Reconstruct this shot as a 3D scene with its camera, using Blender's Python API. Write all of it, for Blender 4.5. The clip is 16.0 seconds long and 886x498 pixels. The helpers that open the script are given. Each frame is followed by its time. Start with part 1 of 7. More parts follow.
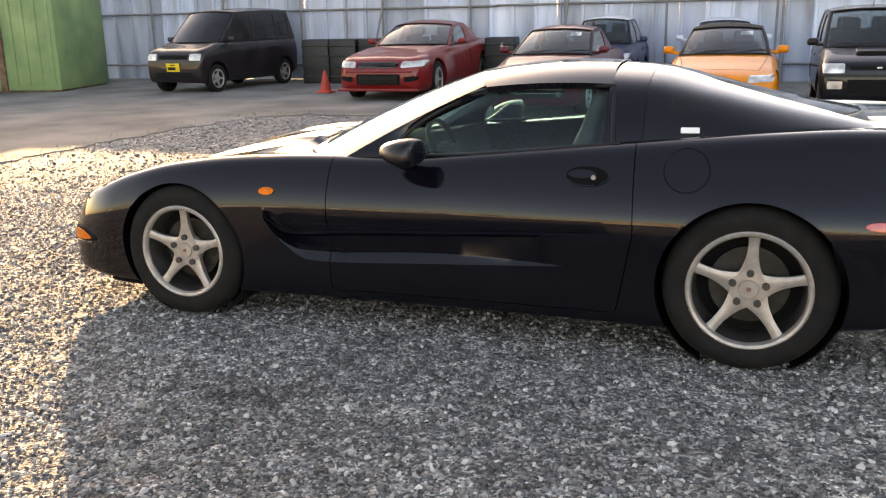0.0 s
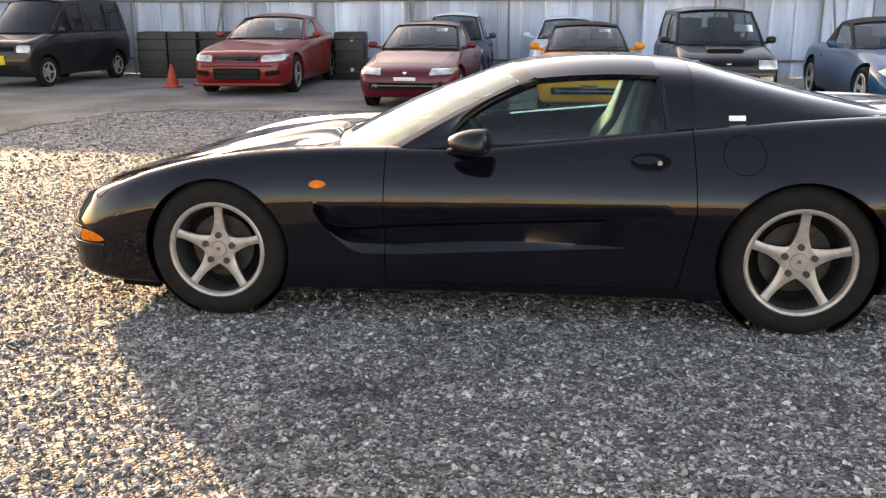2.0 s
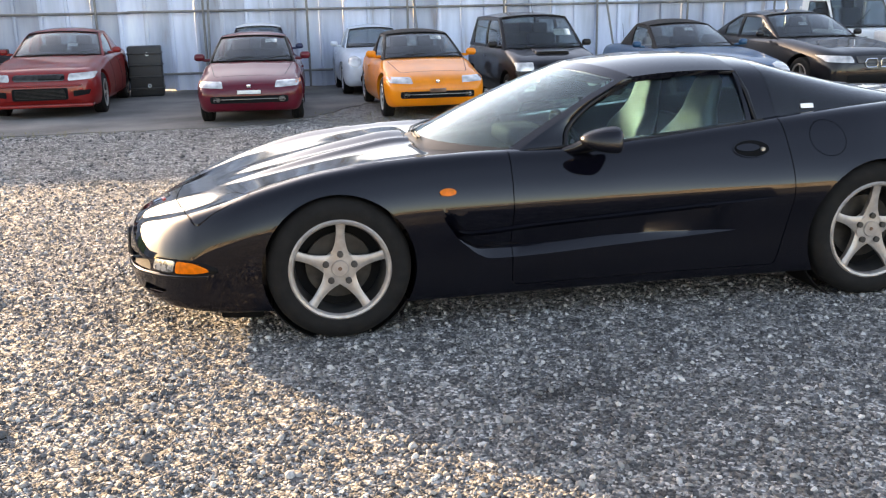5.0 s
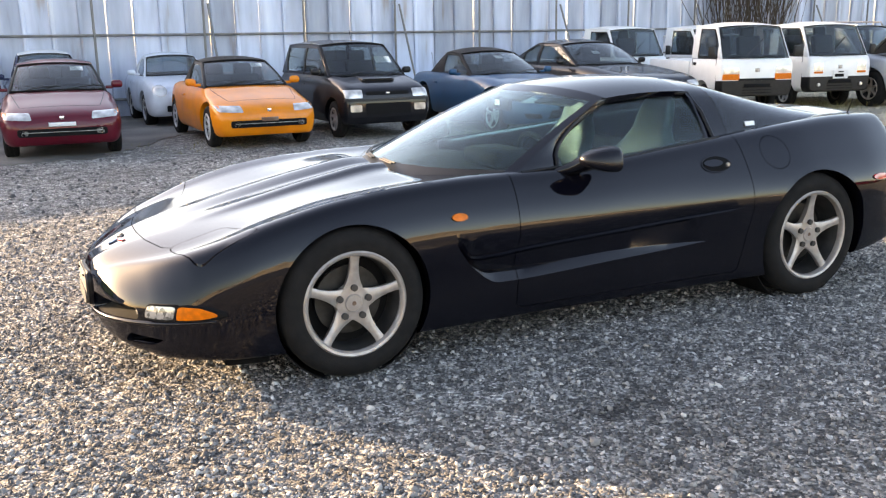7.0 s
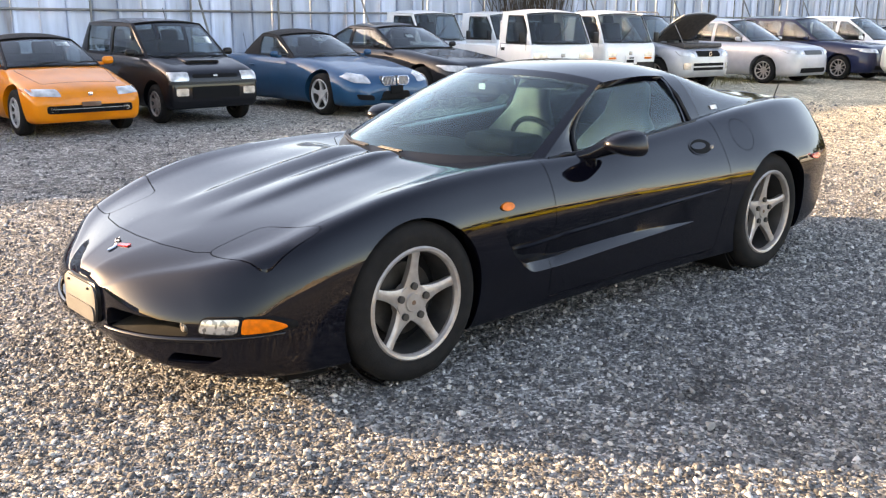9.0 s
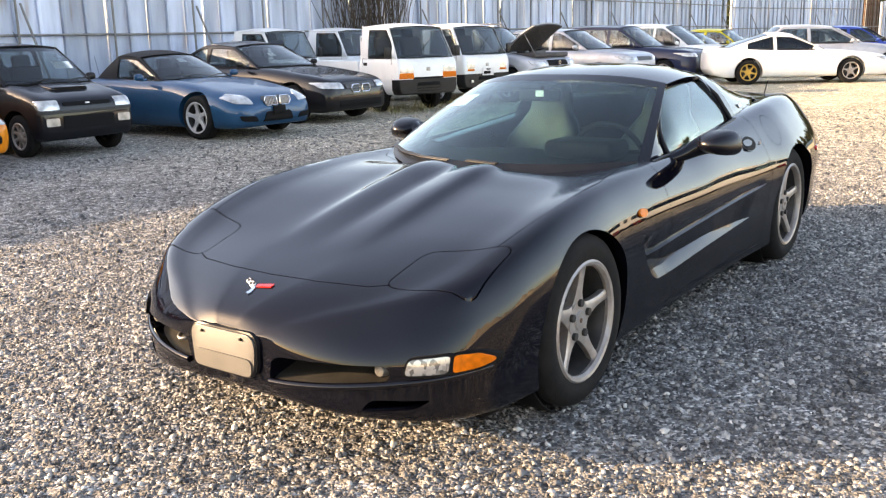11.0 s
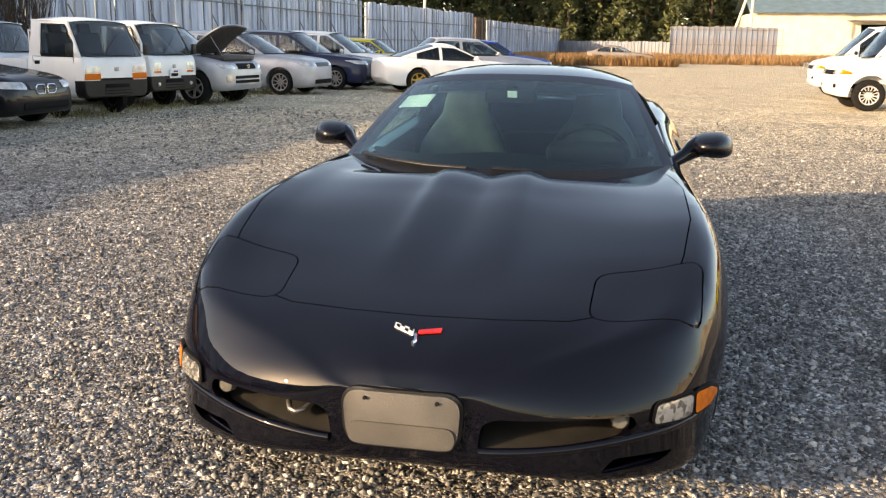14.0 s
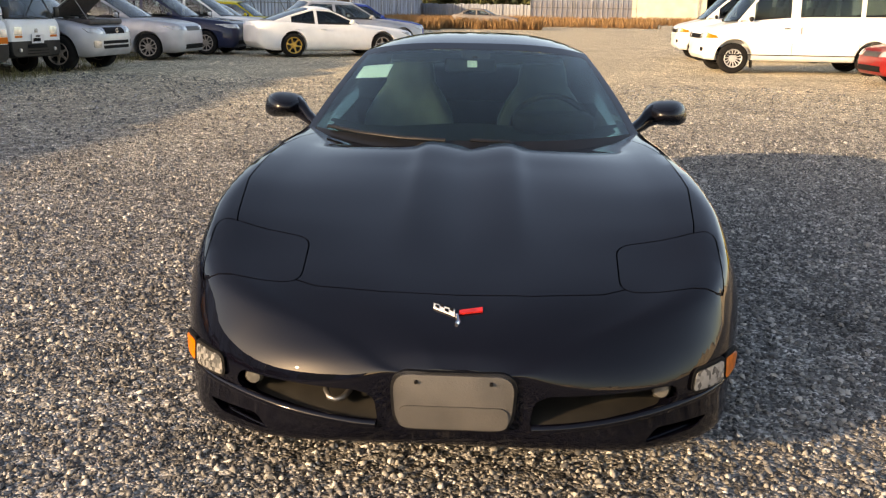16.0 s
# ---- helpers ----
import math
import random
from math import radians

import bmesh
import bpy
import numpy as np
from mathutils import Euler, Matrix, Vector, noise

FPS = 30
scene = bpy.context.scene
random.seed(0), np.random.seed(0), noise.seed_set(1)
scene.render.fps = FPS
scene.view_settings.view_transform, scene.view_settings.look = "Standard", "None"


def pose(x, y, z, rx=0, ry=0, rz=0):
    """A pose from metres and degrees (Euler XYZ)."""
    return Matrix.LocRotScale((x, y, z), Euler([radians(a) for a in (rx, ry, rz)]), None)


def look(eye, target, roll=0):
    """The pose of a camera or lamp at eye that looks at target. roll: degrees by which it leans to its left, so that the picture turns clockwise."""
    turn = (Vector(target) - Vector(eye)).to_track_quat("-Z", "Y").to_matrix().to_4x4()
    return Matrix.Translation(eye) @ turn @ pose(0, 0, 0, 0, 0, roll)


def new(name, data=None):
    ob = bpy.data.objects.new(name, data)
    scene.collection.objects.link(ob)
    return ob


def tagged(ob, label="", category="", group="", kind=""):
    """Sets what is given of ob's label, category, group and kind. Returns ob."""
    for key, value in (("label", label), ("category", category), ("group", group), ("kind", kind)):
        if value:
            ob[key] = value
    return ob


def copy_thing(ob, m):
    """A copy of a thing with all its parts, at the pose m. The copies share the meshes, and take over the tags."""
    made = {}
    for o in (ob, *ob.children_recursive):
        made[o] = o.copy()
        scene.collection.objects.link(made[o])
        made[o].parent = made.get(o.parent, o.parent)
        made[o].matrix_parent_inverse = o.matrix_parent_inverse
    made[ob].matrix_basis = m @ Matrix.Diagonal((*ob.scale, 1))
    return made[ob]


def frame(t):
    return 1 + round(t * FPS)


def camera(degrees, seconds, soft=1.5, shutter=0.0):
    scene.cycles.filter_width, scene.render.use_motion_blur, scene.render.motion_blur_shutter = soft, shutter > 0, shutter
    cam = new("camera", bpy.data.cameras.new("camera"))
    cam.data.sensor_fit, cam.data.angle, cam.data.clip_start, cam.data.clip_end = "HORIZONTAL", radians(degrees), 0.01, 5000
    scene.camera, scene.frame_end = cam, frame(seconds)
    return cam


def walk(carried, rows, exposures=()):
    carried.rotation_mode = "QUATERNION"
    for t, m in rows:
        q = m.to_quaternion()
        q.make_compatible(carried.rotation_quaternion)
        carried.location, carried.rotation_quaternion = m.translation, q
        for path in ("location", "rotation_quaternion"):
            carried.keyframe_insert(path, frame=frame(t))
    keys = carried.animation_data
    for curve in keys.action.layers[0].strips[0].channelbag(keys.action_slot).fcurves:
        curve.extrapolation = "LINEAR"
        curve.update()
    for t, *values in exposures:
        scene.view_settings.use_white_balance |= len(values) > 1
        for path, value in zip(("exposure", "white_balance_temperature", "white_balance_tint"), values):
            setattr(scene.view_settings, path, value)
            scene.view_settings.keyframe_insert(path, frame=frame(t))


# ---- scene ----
cam = camera(52.1, 16.0, soft=1.25)
PATH = [
    (0, (1.34, -4.521, 1.429), (0.691, -2.697, 0.929), -1.3),
    (0.5, (1.048, -4.587, 1.413), (0.524, -2.721, 0.919), -1.2),
    (1, (0.782, -4.668, 1.421), (0.406, -2.765, 0.935), -0.6),
    (1.5, (0.492, -4.837, 1.453), (0.198, -2.92, 0.961), -0.9),
    (2, (0.205, -4.854, 1.428), (-0.015, -2.934, 0.914), -0.2),
    (2.5, (-0.063, -4.897, 1.435), (-0.104, -2.957, 0.949), 0.5),
    (3, (-0.373, -5.001, 1.444), (-0.312, -3.059, 0.97), -0.3),
    (3.5, (-0.694, -4.936, 1.428), (-0.577, -2.996, 0.955), -0.1),
    (4, (-1.024, -4.908, 1.407), (-0.77, -2.984, 0.925), 0.8),
    (4.5, (-1.333, -4.91, 1.446), (-0.998, -3.002, 0.948), -0.7),
    (4.7, (-1.445, -4.87, 1.431), (-1.103, -2.964, 0.93), -1.1),
    (6.8, (-2.504, -4.381, 1.407), (-1.718, -2.596, 0.961), -0.4),
    (7, (-2.616, -4.327, 1.407), (-1.756, -2.578, 0.958), -0.9),
    (7.5, (-2.87, -4.184, 1.418), (-1.857, -2.524, 0.953), -2.3),
    (8, (-3.051, -3.932, 1.411), (-1.977, -2.31, 0.948), -1.2),
    (8.5, (-3.255, -3.699, 1.378), (-2.079, -2.153, 0.902), 0.7),
    (9, (-3.528, -3.466, 1.402), (-2.232, -2.023, 0.916), 0.3),
    (9.5, (-3.699, -3.152, 1.374), (-2.365, -1.744, 0.885), 0.3),
    (10, (-3.907, -2.884, 1.361), (-2.489, -1.551, 0.902), -0.2),
    (10.2, (-4.0, -2.786, 1.385), (-2.545, -1.491, 0.928), -0.6),
    (12.3, (-4.333, -1.473, 1.306), (-2.581, -0.625, 0.844), -0.2),
    (12.5, (-4.344, -1.359, 1.303), (-2.57, -0.566, 0.833), 0.2),
    (13, (-4.435, -1.057, 1.295), (-2.603, -0.427, 0.797), 0.6),
    (13.5, (-4.449, -0.757, 1.281), (-2.571, -0.258, 0.806), 0.6),
    (14, (-4.433, -0.545, 1.304), (-2.521, -0.16, 0.861), 0.8),
    (14.5, (-4.472, -0.325, 1.323), (-2.526, -0.168, 0.886), 0.8),
    (15, (-4.514, -0.191, 1.323), (-2.572, -0.056, 0.863), 0.6),
    (15.5, (-4.458, -0.142, 1.324), (-2.537, -0.01, 0.783), 0.0),
    (16, (-4.444, -0.081, 1.326), (-2.513, 0.008, 0.811), 1.0),
]
EXPOSURES = [(0, 2.6, 12600, 24), (1, 2.51, 12400, 24), (2, 2.58, 12100, 24), (3, 2.64, 11200, 23), (3.5, 2.56, 10900, 23), (4, 2.5, 10600, 22), (4.5, 2.62, 10100, 21), (7, 2.64, 9850, 21), (10, 2.70, 9850, 22), (12.5, 2.42, 9900, 20), (13.5, 2.13, 9800, 20), (14, 1.92, 9750, 19), (14.5, 1.84, 9900, 20), (15, 1.45, 9900, 20), (15.5, 1.45, 9900, 20), (16, 1.58, 9900, 20)]
walk(cam, [(t, look(eye, target, roll)) for t, eye, target, roll in PATH], EXPOSURES)

# ---- light ----
SUN_AWAY = Vector((2.5, -3.3, -1.0)).normalized()
sun_data = bpy.data.lights.new("sun", "SUN")
sun_data.energy, sun_data.angle, sun_data.color = 2.65, radians(0.6), (1.0, 0.88, 0.69)
sun = new("sun", sun_data)
sun.matrix_world = Matrix.Translation((-20, 26, 8)) @ SUN_AWAY.to_track_quat("-Z", "Y").to_matrix().to_4x4()
world = bpy.data.worlds.new("sky")
scene.world = world
world.use_nodes = True
wn = world.node_tree
sky = wn.nodes.new("ShaderNodeTexSky")
sky.sky_type, sky.sun_disc = "NISHITA", False
sky.sun_elevation, sky.sun_rotation = math.asin(-SUN_AWAY.z), math.atan2(-SUN_AWAY.x, -SUN_AWAY.y)
sky.air_density, sky.dust_density, sky.ozone_density = 0.8, 1.2, 1.9
bgn = wn.nodes["Background"]
bgn.inputs["Strength"].default_value = 0.15
wn.links.new(sky.outputs["Color"], bgn.inputs["Color"])

# ---- materials ----
def mat(name, base, rough=0.5, metal=0.0, coat=0.0, vary=0.0, scale=8.0, bump=0.0, bscale=60.0, base2=None, rvary=0.0, spec=None, coords="Object"):
    m = bpy.data.materials.new(name)
    m.use_nodes = True
    nt = m.node_tree
    p = nt.nodes["Principled BSDF"]
    p.inputs["Base Color"].default_value = (*base, 1)
    p.inputs["Roughness"].default_value, p.inputs["Metallic"].default_value = rough, metal
    p.inputs["Coat Weight"].default_value, p.inputs["Coat Roughness"].default_value = coat, 0.03
    if spec is not None:
        p.inputs["Specular IOR Level"].default_value = spec
    tc = nt.nodes.new("ShaderNodeTexCoord")
    if vary or base2 or rvary:
        nz = nt.nodes.new("ShaderNodeTexNoise")
        nz.inputs["Scale"].default_value, nz.inputs["Detail"].default_value = scale, 6
        nt.links.new(tc.outputs[coords], nz.inputs["Vector"])
        ramp = nt.nodes.new("ShaderNodeValToRGB")
        ramp.color_ramp.elements[0].position, ramp.color_ramp.elements[1].position = 0.35, 0.68
        b2 = base2 or [min(1, c * (1 + vary)) for c in base]
        b1 = base if base2 else [c * (1 - vary) for c in base]
        ramp.color_ramp.elements[0].color, ramp.color_ramp.elements[1].color = (*b1, 1), (*b2, 1)
        nt.links.new(nz.outputs["Fac"], ramp.inputs["Fac"])
        nt.links.new(ramp.outputs["Color"], p.inputs["Base Color"])
        if rvary:
            mr = nt.nodes.new("ShaderNodeMapRange")
            mr.inputs["To Min"].default_value, mr.inputs["To Max"].default_value = rough, rough + rvary
            nt.links.new(nz.outputs["Fac"], mr.inputs["Value"])
            nt.links.new(mr.outputs["Result"], p.inputs["Roughness"])
    if bump:
        n2 = nt.nodes.new("ShaderNodeTexNoise")
        n2.inputs["Scale"].default_value, n2.inputs["Detail"].default_value = bscale, 4
        nt.links.new(tc.outputs[coords], n2.inputs["Vector"])
        b = nt.nodes.new("ShaderNodeBump")
        b.inputs["Strength"].default_value, b.inputs["Distance"].default_value = bump, 0.01
        nt.links.new(n2.outputs["Fac"], b.inputs["Height"])
        nt.links.new(b.outputs["Normal"], p.inputs["Normal"])
    return m


def paint(name, c, dust=0.12, rough=0.22, metal=0.0):
    m = mat(name, c, 0.4, metal, 0.6, vary=dust, scale=3.0, rvary=0.15, spec=0.1)
    m.node_tree.nodes["Principled BSDF"].inputs["Coat Roughness"].default_value = 0.045
    return m


def glass(name, tint, rough=0.0, ior=1.45):
    m = bpy.data.materials.new(name)
    m.use_nodes = True
    p = m.node_tree.nodes["Principled BSDF"]
    p.inputs["Base Color"].default_value = (*tint, 1)
    p.inputs["Transmission Weight"].default_value, p.inputs["Roughness"].default_value = 1.0, rough
    p.inputs["IOR"].default_value = ior
    return m


M = {}
def black_gloss():
    """Black clear-coated paint with a thin film of dust where it faces up."""
    m = mat("black_paint", (0.002, 0.0021, 0.0042), 0.5, 0.0, 1.0, base2=(0.0027, 0.0028, 0.0055), scale=2.5, spec=0.0)
    nt = m.node_tree
    p = nt.nodes["Principled BSDF"]
    g, sep, up = nt.nodes.new("ShaderNodeNewGeometry"), nt.nodes.new("ShaderNodeSeparateXYZ"), nt.nodes.new("ShaderNodeMapRange")
    nt.links.new(g.outputs["Normal"], sep.inputs[0])
    up.inputs["From Min"].default_value, up.inputs["From Max"].default_value = 0.78, 0.99
    nt.links.new(sep.outputs["Z"], up.inputs["Value"])
    tc, nz, amount = nt.nodes.new("ShaderNodeTexCoord"), nt.nodes.new("ShaderNodeTexNoise"), nt.nodes.new("ShaderNodeMath")
    nz.inputs["Scale"].default_value, nz.inputs["Detail"].default_value = 5.0, 8
    nt.links.new(tc.outputs["Object"], nz.inputs["Vector"])
    amount.operation = "MULTIPLY"
    nt.links.new(up.outputs["Result"], amount.inputs[0])
    nt.links.new(nz.outputs["Fac"], amount.inputs[1])
    rough = nt.nodes.new("ShaderNodeMapRange")
    rough.inputs["To Min"].default_value, rough.inputs["To Max"].default_value = 0.012, 0.13
    nt.links.new(amount.outputs[0], rough.inputs["Value"])
    # road film towards the sills takes the edge off the gloss
    low, film, both = nt.nodes.new("ShaderNodeSeparateXYZ"), nt.nodes.new("ShaderNodeMapRange"), nt.nodes.new("ShaderNodeMath")
    nt.links.new(tc.outputs["Object"], low.inputs[0])
    film.inputs["From Min"].default_value, film.inputs["From Max"].default_value = 0.58, 0.30
    film.inputs["To Min"].default_value, film.inputs["To Max"].default_value = 0.0, 0.26
    # thrown up by the wheels, so the nose stays clean
    ahead, lift = nt.nodes.new("ShaderNodeMapRange"), nt.nodes.new("ShaderNodeMath")
    ahead.inputs["From Min"].default_value, ahead.inputs["From Max"].default_value = -0.95, -1.5
    ahead.inputs["To Min"].default_value, ahead.inputs["To Max"].default_value = 0.0, 0.22
    nt.links.new(low.outputs["X"], ahead.inputs["Value"])
    lift.operation = "ADD"
    nt.links.new(low.outputs["Z"], lift.inputs[0])
    nt.links.new(ahead.outputs["Result"], lift.inputs[1])
    nt.links.new(lift.outputs[0], film.inputs["Value"])
    nt.links.new(rough.outputs["Result"], both.inputs[0])
    nt.links.new(film.outputs["Result"], both.inputs[1])
    nt.links.new(both.outputs[0], p.inputs["Coat Roughness"])
    p.inputs["Coat IOR"].default_value = 1.42
    ramp = [n for n in nt.nodes if n.type == "VALTORGB"][0]
    mx = nt.nodes.new("ShaderNodeMix")
    mx.data_type = "RGBA"
    mx.inputs["B"].default_value = (0.03, 0.028, 0.025, 1)
    half = nt.nodes.new("ShaderNodeMath")
    half.operation = "MULTIPLY"
    half.inputs[1].default_value = 0.025
    nt.links.new(amount.outputs[0], half.inputs[0])
    nt.links.new(half.outputs[0], mx.inputs["Factor"])
    nt.links.new(ramp.outputs["Color"], mx.inputs["A"])
    nt.links.new(mx.outputs["Result"], p.inputs["Base Color"])
    return m


M["black_paint"] = black_gloss()
M["trim"] = mat("black_trim", (0.006, 0.006, 0.0068), 0.42, vary=0.3, scale=14, spec=0.3)
M["barrel"] = mat("wheel_barrel", (0.055, 0.052, 0.05), 0.5, 0.5, vary=0.3, scale=12)
# void and dark: recesses and openings drawn flat get their shade from the colour
M["void"] = mat("recess_shade", (0.0012, 0.0012, 0.0014), 0.6, spec=0.1)
M["dark"] = mat("dark_cavity", (0.003, 0.003, 0.0035), 0.8, spec=0.2)
M["rubber"] = mat("tyre_rubber", (0.007, 0.007, 0.007), 0.85, base2=(0.013, 0.012, 0.0115), scale=18, bump=0.2, bscale=120, spec=0.2)
M["alloy"] = mat("alloy", (0.32, 0.285, 0.26), 0.38, 0.45, base2=(0.42, 0.38, 0.35), scale=25)
M["alloy_dark"] = mat("alloy_dark", (0.08, 0.078, 0.075), 0.5, 0.7, vary=0.3, scale=20)
M["chrome"] = mat("chrome", (0.75, 0.75, 0.76), 0.1, 1.0)
M["steel"] = mat("steel", (0.3, 0.29, 0.28), 0.4, 0.9, vary=0.3, scale=20)
M["gold"] = mat("gold_alloy", (0.55, 0.33, 0.08), 0.35, 0.7, vary=0.15)
M["white_steel"] = mat("silver_wheel", (0.5, 0.5, 0.5), 0.4, 0.4, vary=0.15)
M["glass"] = glass("window_glass", (0.50, 0.57, 0.57))
M["disc"] = mat("brake_disc", (0.04, 0.037, 0.034), 0.55, 0.6, vary=0.4, scale=16)
M["screen"] = glass("green_tinted_glass", (0.55, 0.80, 0.77), ior=1.34)
M["tint"] = glass("tinted_glass", (0.10, 0.12, 0.125))
M["van_glass"] = glass("van_glass", (0.26, 0.33, 0.32))
M["amber"] = mat("amber_lens", (0.68, 0.14, 0.004), 0.3, coat=0.08, spec=0.2, vary=0.2, scale=40)
M["red_lens"] = mat("red_lens", (0.5, 0.015, 0.01), 0.15, coat=1.0, vary=0.2, scale=40)
M["lamp"] = mat("headlamp", (0.34, 0.34, 0.33), 0.2, 0.4, 1.0, base2=(0.70, 0.69, 0.65), scale=9)
def facets(m, scale):
    nt = m.node_tree
    nz = [n for n in nt.nodes if n.type == "TEX_NOISE"][0]
    vo = nt.nodes.new("ShaderNodeTexVoronoi")
    vo.inputs["Scale"].default_value = scale
    nt.links.new(nz.inputs["Vector"].links[0].from_socket, vo.inputs["Vector"])
    sep = nt.nodes.new("ShaderNodeSeparateColor")
    nt.links.new(vo.outputs["Color"], sep.inputs["Color"])
    for link in list(nz.outputs["Fac"].links):
        nt.links.new(sep.outputs["Red"], link.to_socket)
    return m


M["clear_lamp"] = facets(mat("facet_lamp", (0.14, 0.14, 0.135), 0.14, 0.5, 1.0, base2=(0.46, 0.45, 0.42), scale=17), 75.0)
M["fog"] = mat("fog_lens", (0.10, 0.095, 0.085), 0.2, 0.3, 0.6, base2=(0.2, 0.19, 0.17), scale=30)
# duct floor raised above black: its lit look is put into the colour
M["mouth"] = mat("lit_duct_plastic", (0.014, 0.013, 0.011), 0.5, base2=(0.032, 0.029, 0.024), scale=12)
M["paper"] = mat("paper", (0.78, 0.8, 0.78), 0.7, vary=0.04)
M["plate_cover"] = mat("plate_cover", (0.030, 0.027, 0.024), 0.52, base2=(0.052, 0.047, 0.042), scale=9, rvary=0.12, bump=0.1, bscale=200, spec=1.0)
M["seat"] = mat("seat_leather", (0.050, 0.052, 0.046), 0.36, vary=0.3, scale=10, bump=0.3, bscale=150)
M["cloth"] = mat("grey_cloth", (0.045, 0.045, 0.048), 0.85, vary=0.2, scale=30)
M["cab"] = mat("cabin_plastic", (0.010, 0.010, 0.011), 0.75, vary=0.25, scale=10, spec=0.15)
M["matte"] = mat("matt_black", (0.005, 0.005, 0.005), 0.9, vary=0.3, scale=20, spec=0.1)
M["dusty"] = mat("dusty_silver", (0.20, 0.18, 0.165), 0.6, 0.1, vary=0.15, scale=2)
M["softtop"] = mat("soft_top", (0.012, 0.012, 0.013), 0.85, vary=0.3, scale=40, bump=0.4, bscale=300)
M["red"] = paint("red_paint", (0.2, 0.011, 0.01))
M["maroon"] = paint("maroon_paint", (0.095, 0.004, 0.012))
M["orange"] = paint("orange_paint", (0.72, 0.2, 0.008))
M["blue"] = paint("blue_paint", (0.004, 0.060, 0.132), metal=0.3)
M["navy"] = paint("navy_paint", (0.008, 0.014, 0.045))
M["deepblue"] = paint("bright_blue_paint", (0.01, 0.04, 0.25))
M["silver"] = paint("silver_paint", (0.42, 0.43, 0.45), metal=0.5)
M["pale"] = paint("pale_silver_paint", (0.55, 0.6, 0.66), metal=0.2)
M["white"] = paint("white_paint", (0.76, 0.77, 0.76), dust=0.05)
M["black2"] = paint("black_car_paint", (0.0045, 0.005, 0.0075), dust=0.1)
M["bmwblack"] = paint("brown_black_paint", (0.0055, 0.0052, 0.0065), dust=0.1)
M["yellow"] = paint("yellow_paint", (0.62, 0.5, 0.02))
M["vanblack"] = paint("purple_black_paint", (0.014, 0.010, 0.012), dust=0.3)
M["mini"] = paint("dark_blue_paint", (0.012, 0.02, 0.06))
M["yplate"] = mat("yellow_plate", (0.75, 0.5, 0.02), 0.4, vary=0.05)
M["wplate"] = mat("white_plate", (0.7, 0.7, 0.7), 0.4, vary=0.05)
M["rust"] = mat("rusty_steel", (0.10, 0.04, 0.02), 0.8, base2=(0.2, 0.13, 0.09), scale=6, bump=0.3)
M["pipe"] = mat("scaffold_pipe", (0.15, 0.15, 0.15), 0.55, 0.35, base2=(0.24, 0.235, 0.22), scale=5)
M["engine"] = mat("engine_bay", (0.02, 0.018, 0.017), 0.6, base2=(0.06, 0.05, 0.05), scale=14)


# ---- tools ----
def curve(*pts):
    """A smooth monotone curve through (x, value) points."""
    xs, ys = np.array([p[0] for p in pts], float), np.array([p[1] for p in pts], float)
    d = np.diff(ys) / np.diff(xs)
    m = np.zeros(len(xs))
    m[0], m[-1] = d[0], d[-1]
    for i in range(1, len(xs) - 1):
        m[i] = 0 if d[i - 1] * d[i] <= 0 else 2 * d[i - 1] * d[i] / (d[i - 1] + d[i])

    def at(x):
        x = min(max(x, xs[0]), xs[-1])
        i = min(int(np.searchsorted(xs, x, "right")) - 1, len(xs) - 2)
        h = xs[i + 1] - xs[i]
        t = (x - xs[i]) / h
        return float((2 * t**3 - 3 * t**2 + 1) * ys[i] + (t**3 - 2 * t**2 + t) * h * m[i] + (3 * t**2 - 2 * t**3) * ys[i + 1] + (t**3 - t**2) * h * m[i + 1])
    return at


def smooth_line(pts, counts):
    """Centripetal Catmull-Rom line through points, with a count of steps for each stretch."""
    P = [np.array(p, float) for p in pts]
    P = [P[0] - 0.3 * (P[1] - P[0])] + P + [P[-1] + 0.3 * (P[-1] - P[-2])]
    out = []
    for i, n in enumerate(counts):
        a, b, c, d = P[i:i + 4]
        k0 = 0.0
        k1 = k0 + max(1e-4, float(np.linalg.norm(b - a)) ** 0.5)
        k2 = k1 + max(1e-4, float(np.linalg.norm(c - b)) ** 0.5)
        k3 = k2 + max(1e-4, float(np.linalg.norm(d - c)) ** 0.5)
        for q in range(n):
            t = k1 + (k2 - k1) * q / n
            a1 = (k1 - t) / (k1 - k0) * a + (t - k0) / (k1 - k0) * b
            a2 = (k2 - t) / (k2 - k1) * b + (t - k1) / (k2 - k1) * c
            a3 = (k3 - t) / (k3 - k2) * c + (t - k2) / (k3 - k2) * d
            b1 = (k2 - t) / (k2 - k0) * a1 + (t - k0) / (k2 - k0) * a2
            b2 = (k3 - t) / (k3 - k1) * a2 + (t - k1) / (k3 - k1) * a3
            out.append((k2 - t) / (k2 - k1) * b1 + (t - k1) / (k2 - k1) * b2)
    out.append(P[-2])
    return out


def mesh_of(verts, faces, smooth=35.0):
    me = bpy.data.meshes.new("m")
    me.from_pydata([tuple(v) for v in verts], [], faces)
    me.validate()
    if smooth:
        me.shade_smooth()
        me.set_sharp_from_angle(angle=radians(smooth))
    return me


def from_bm(bm, smooth=35.0):
    bmesh.ops.recalc_face_normals(bm, faces=bm.faces)
    me = bpy.data.meshes.new("m")
    bm.to_mesh(me)
    bm.free()
    if smooth:
        me.shade_smooth()
        me.set_sharp_from_angle(angle=radians(smooth))
    return me


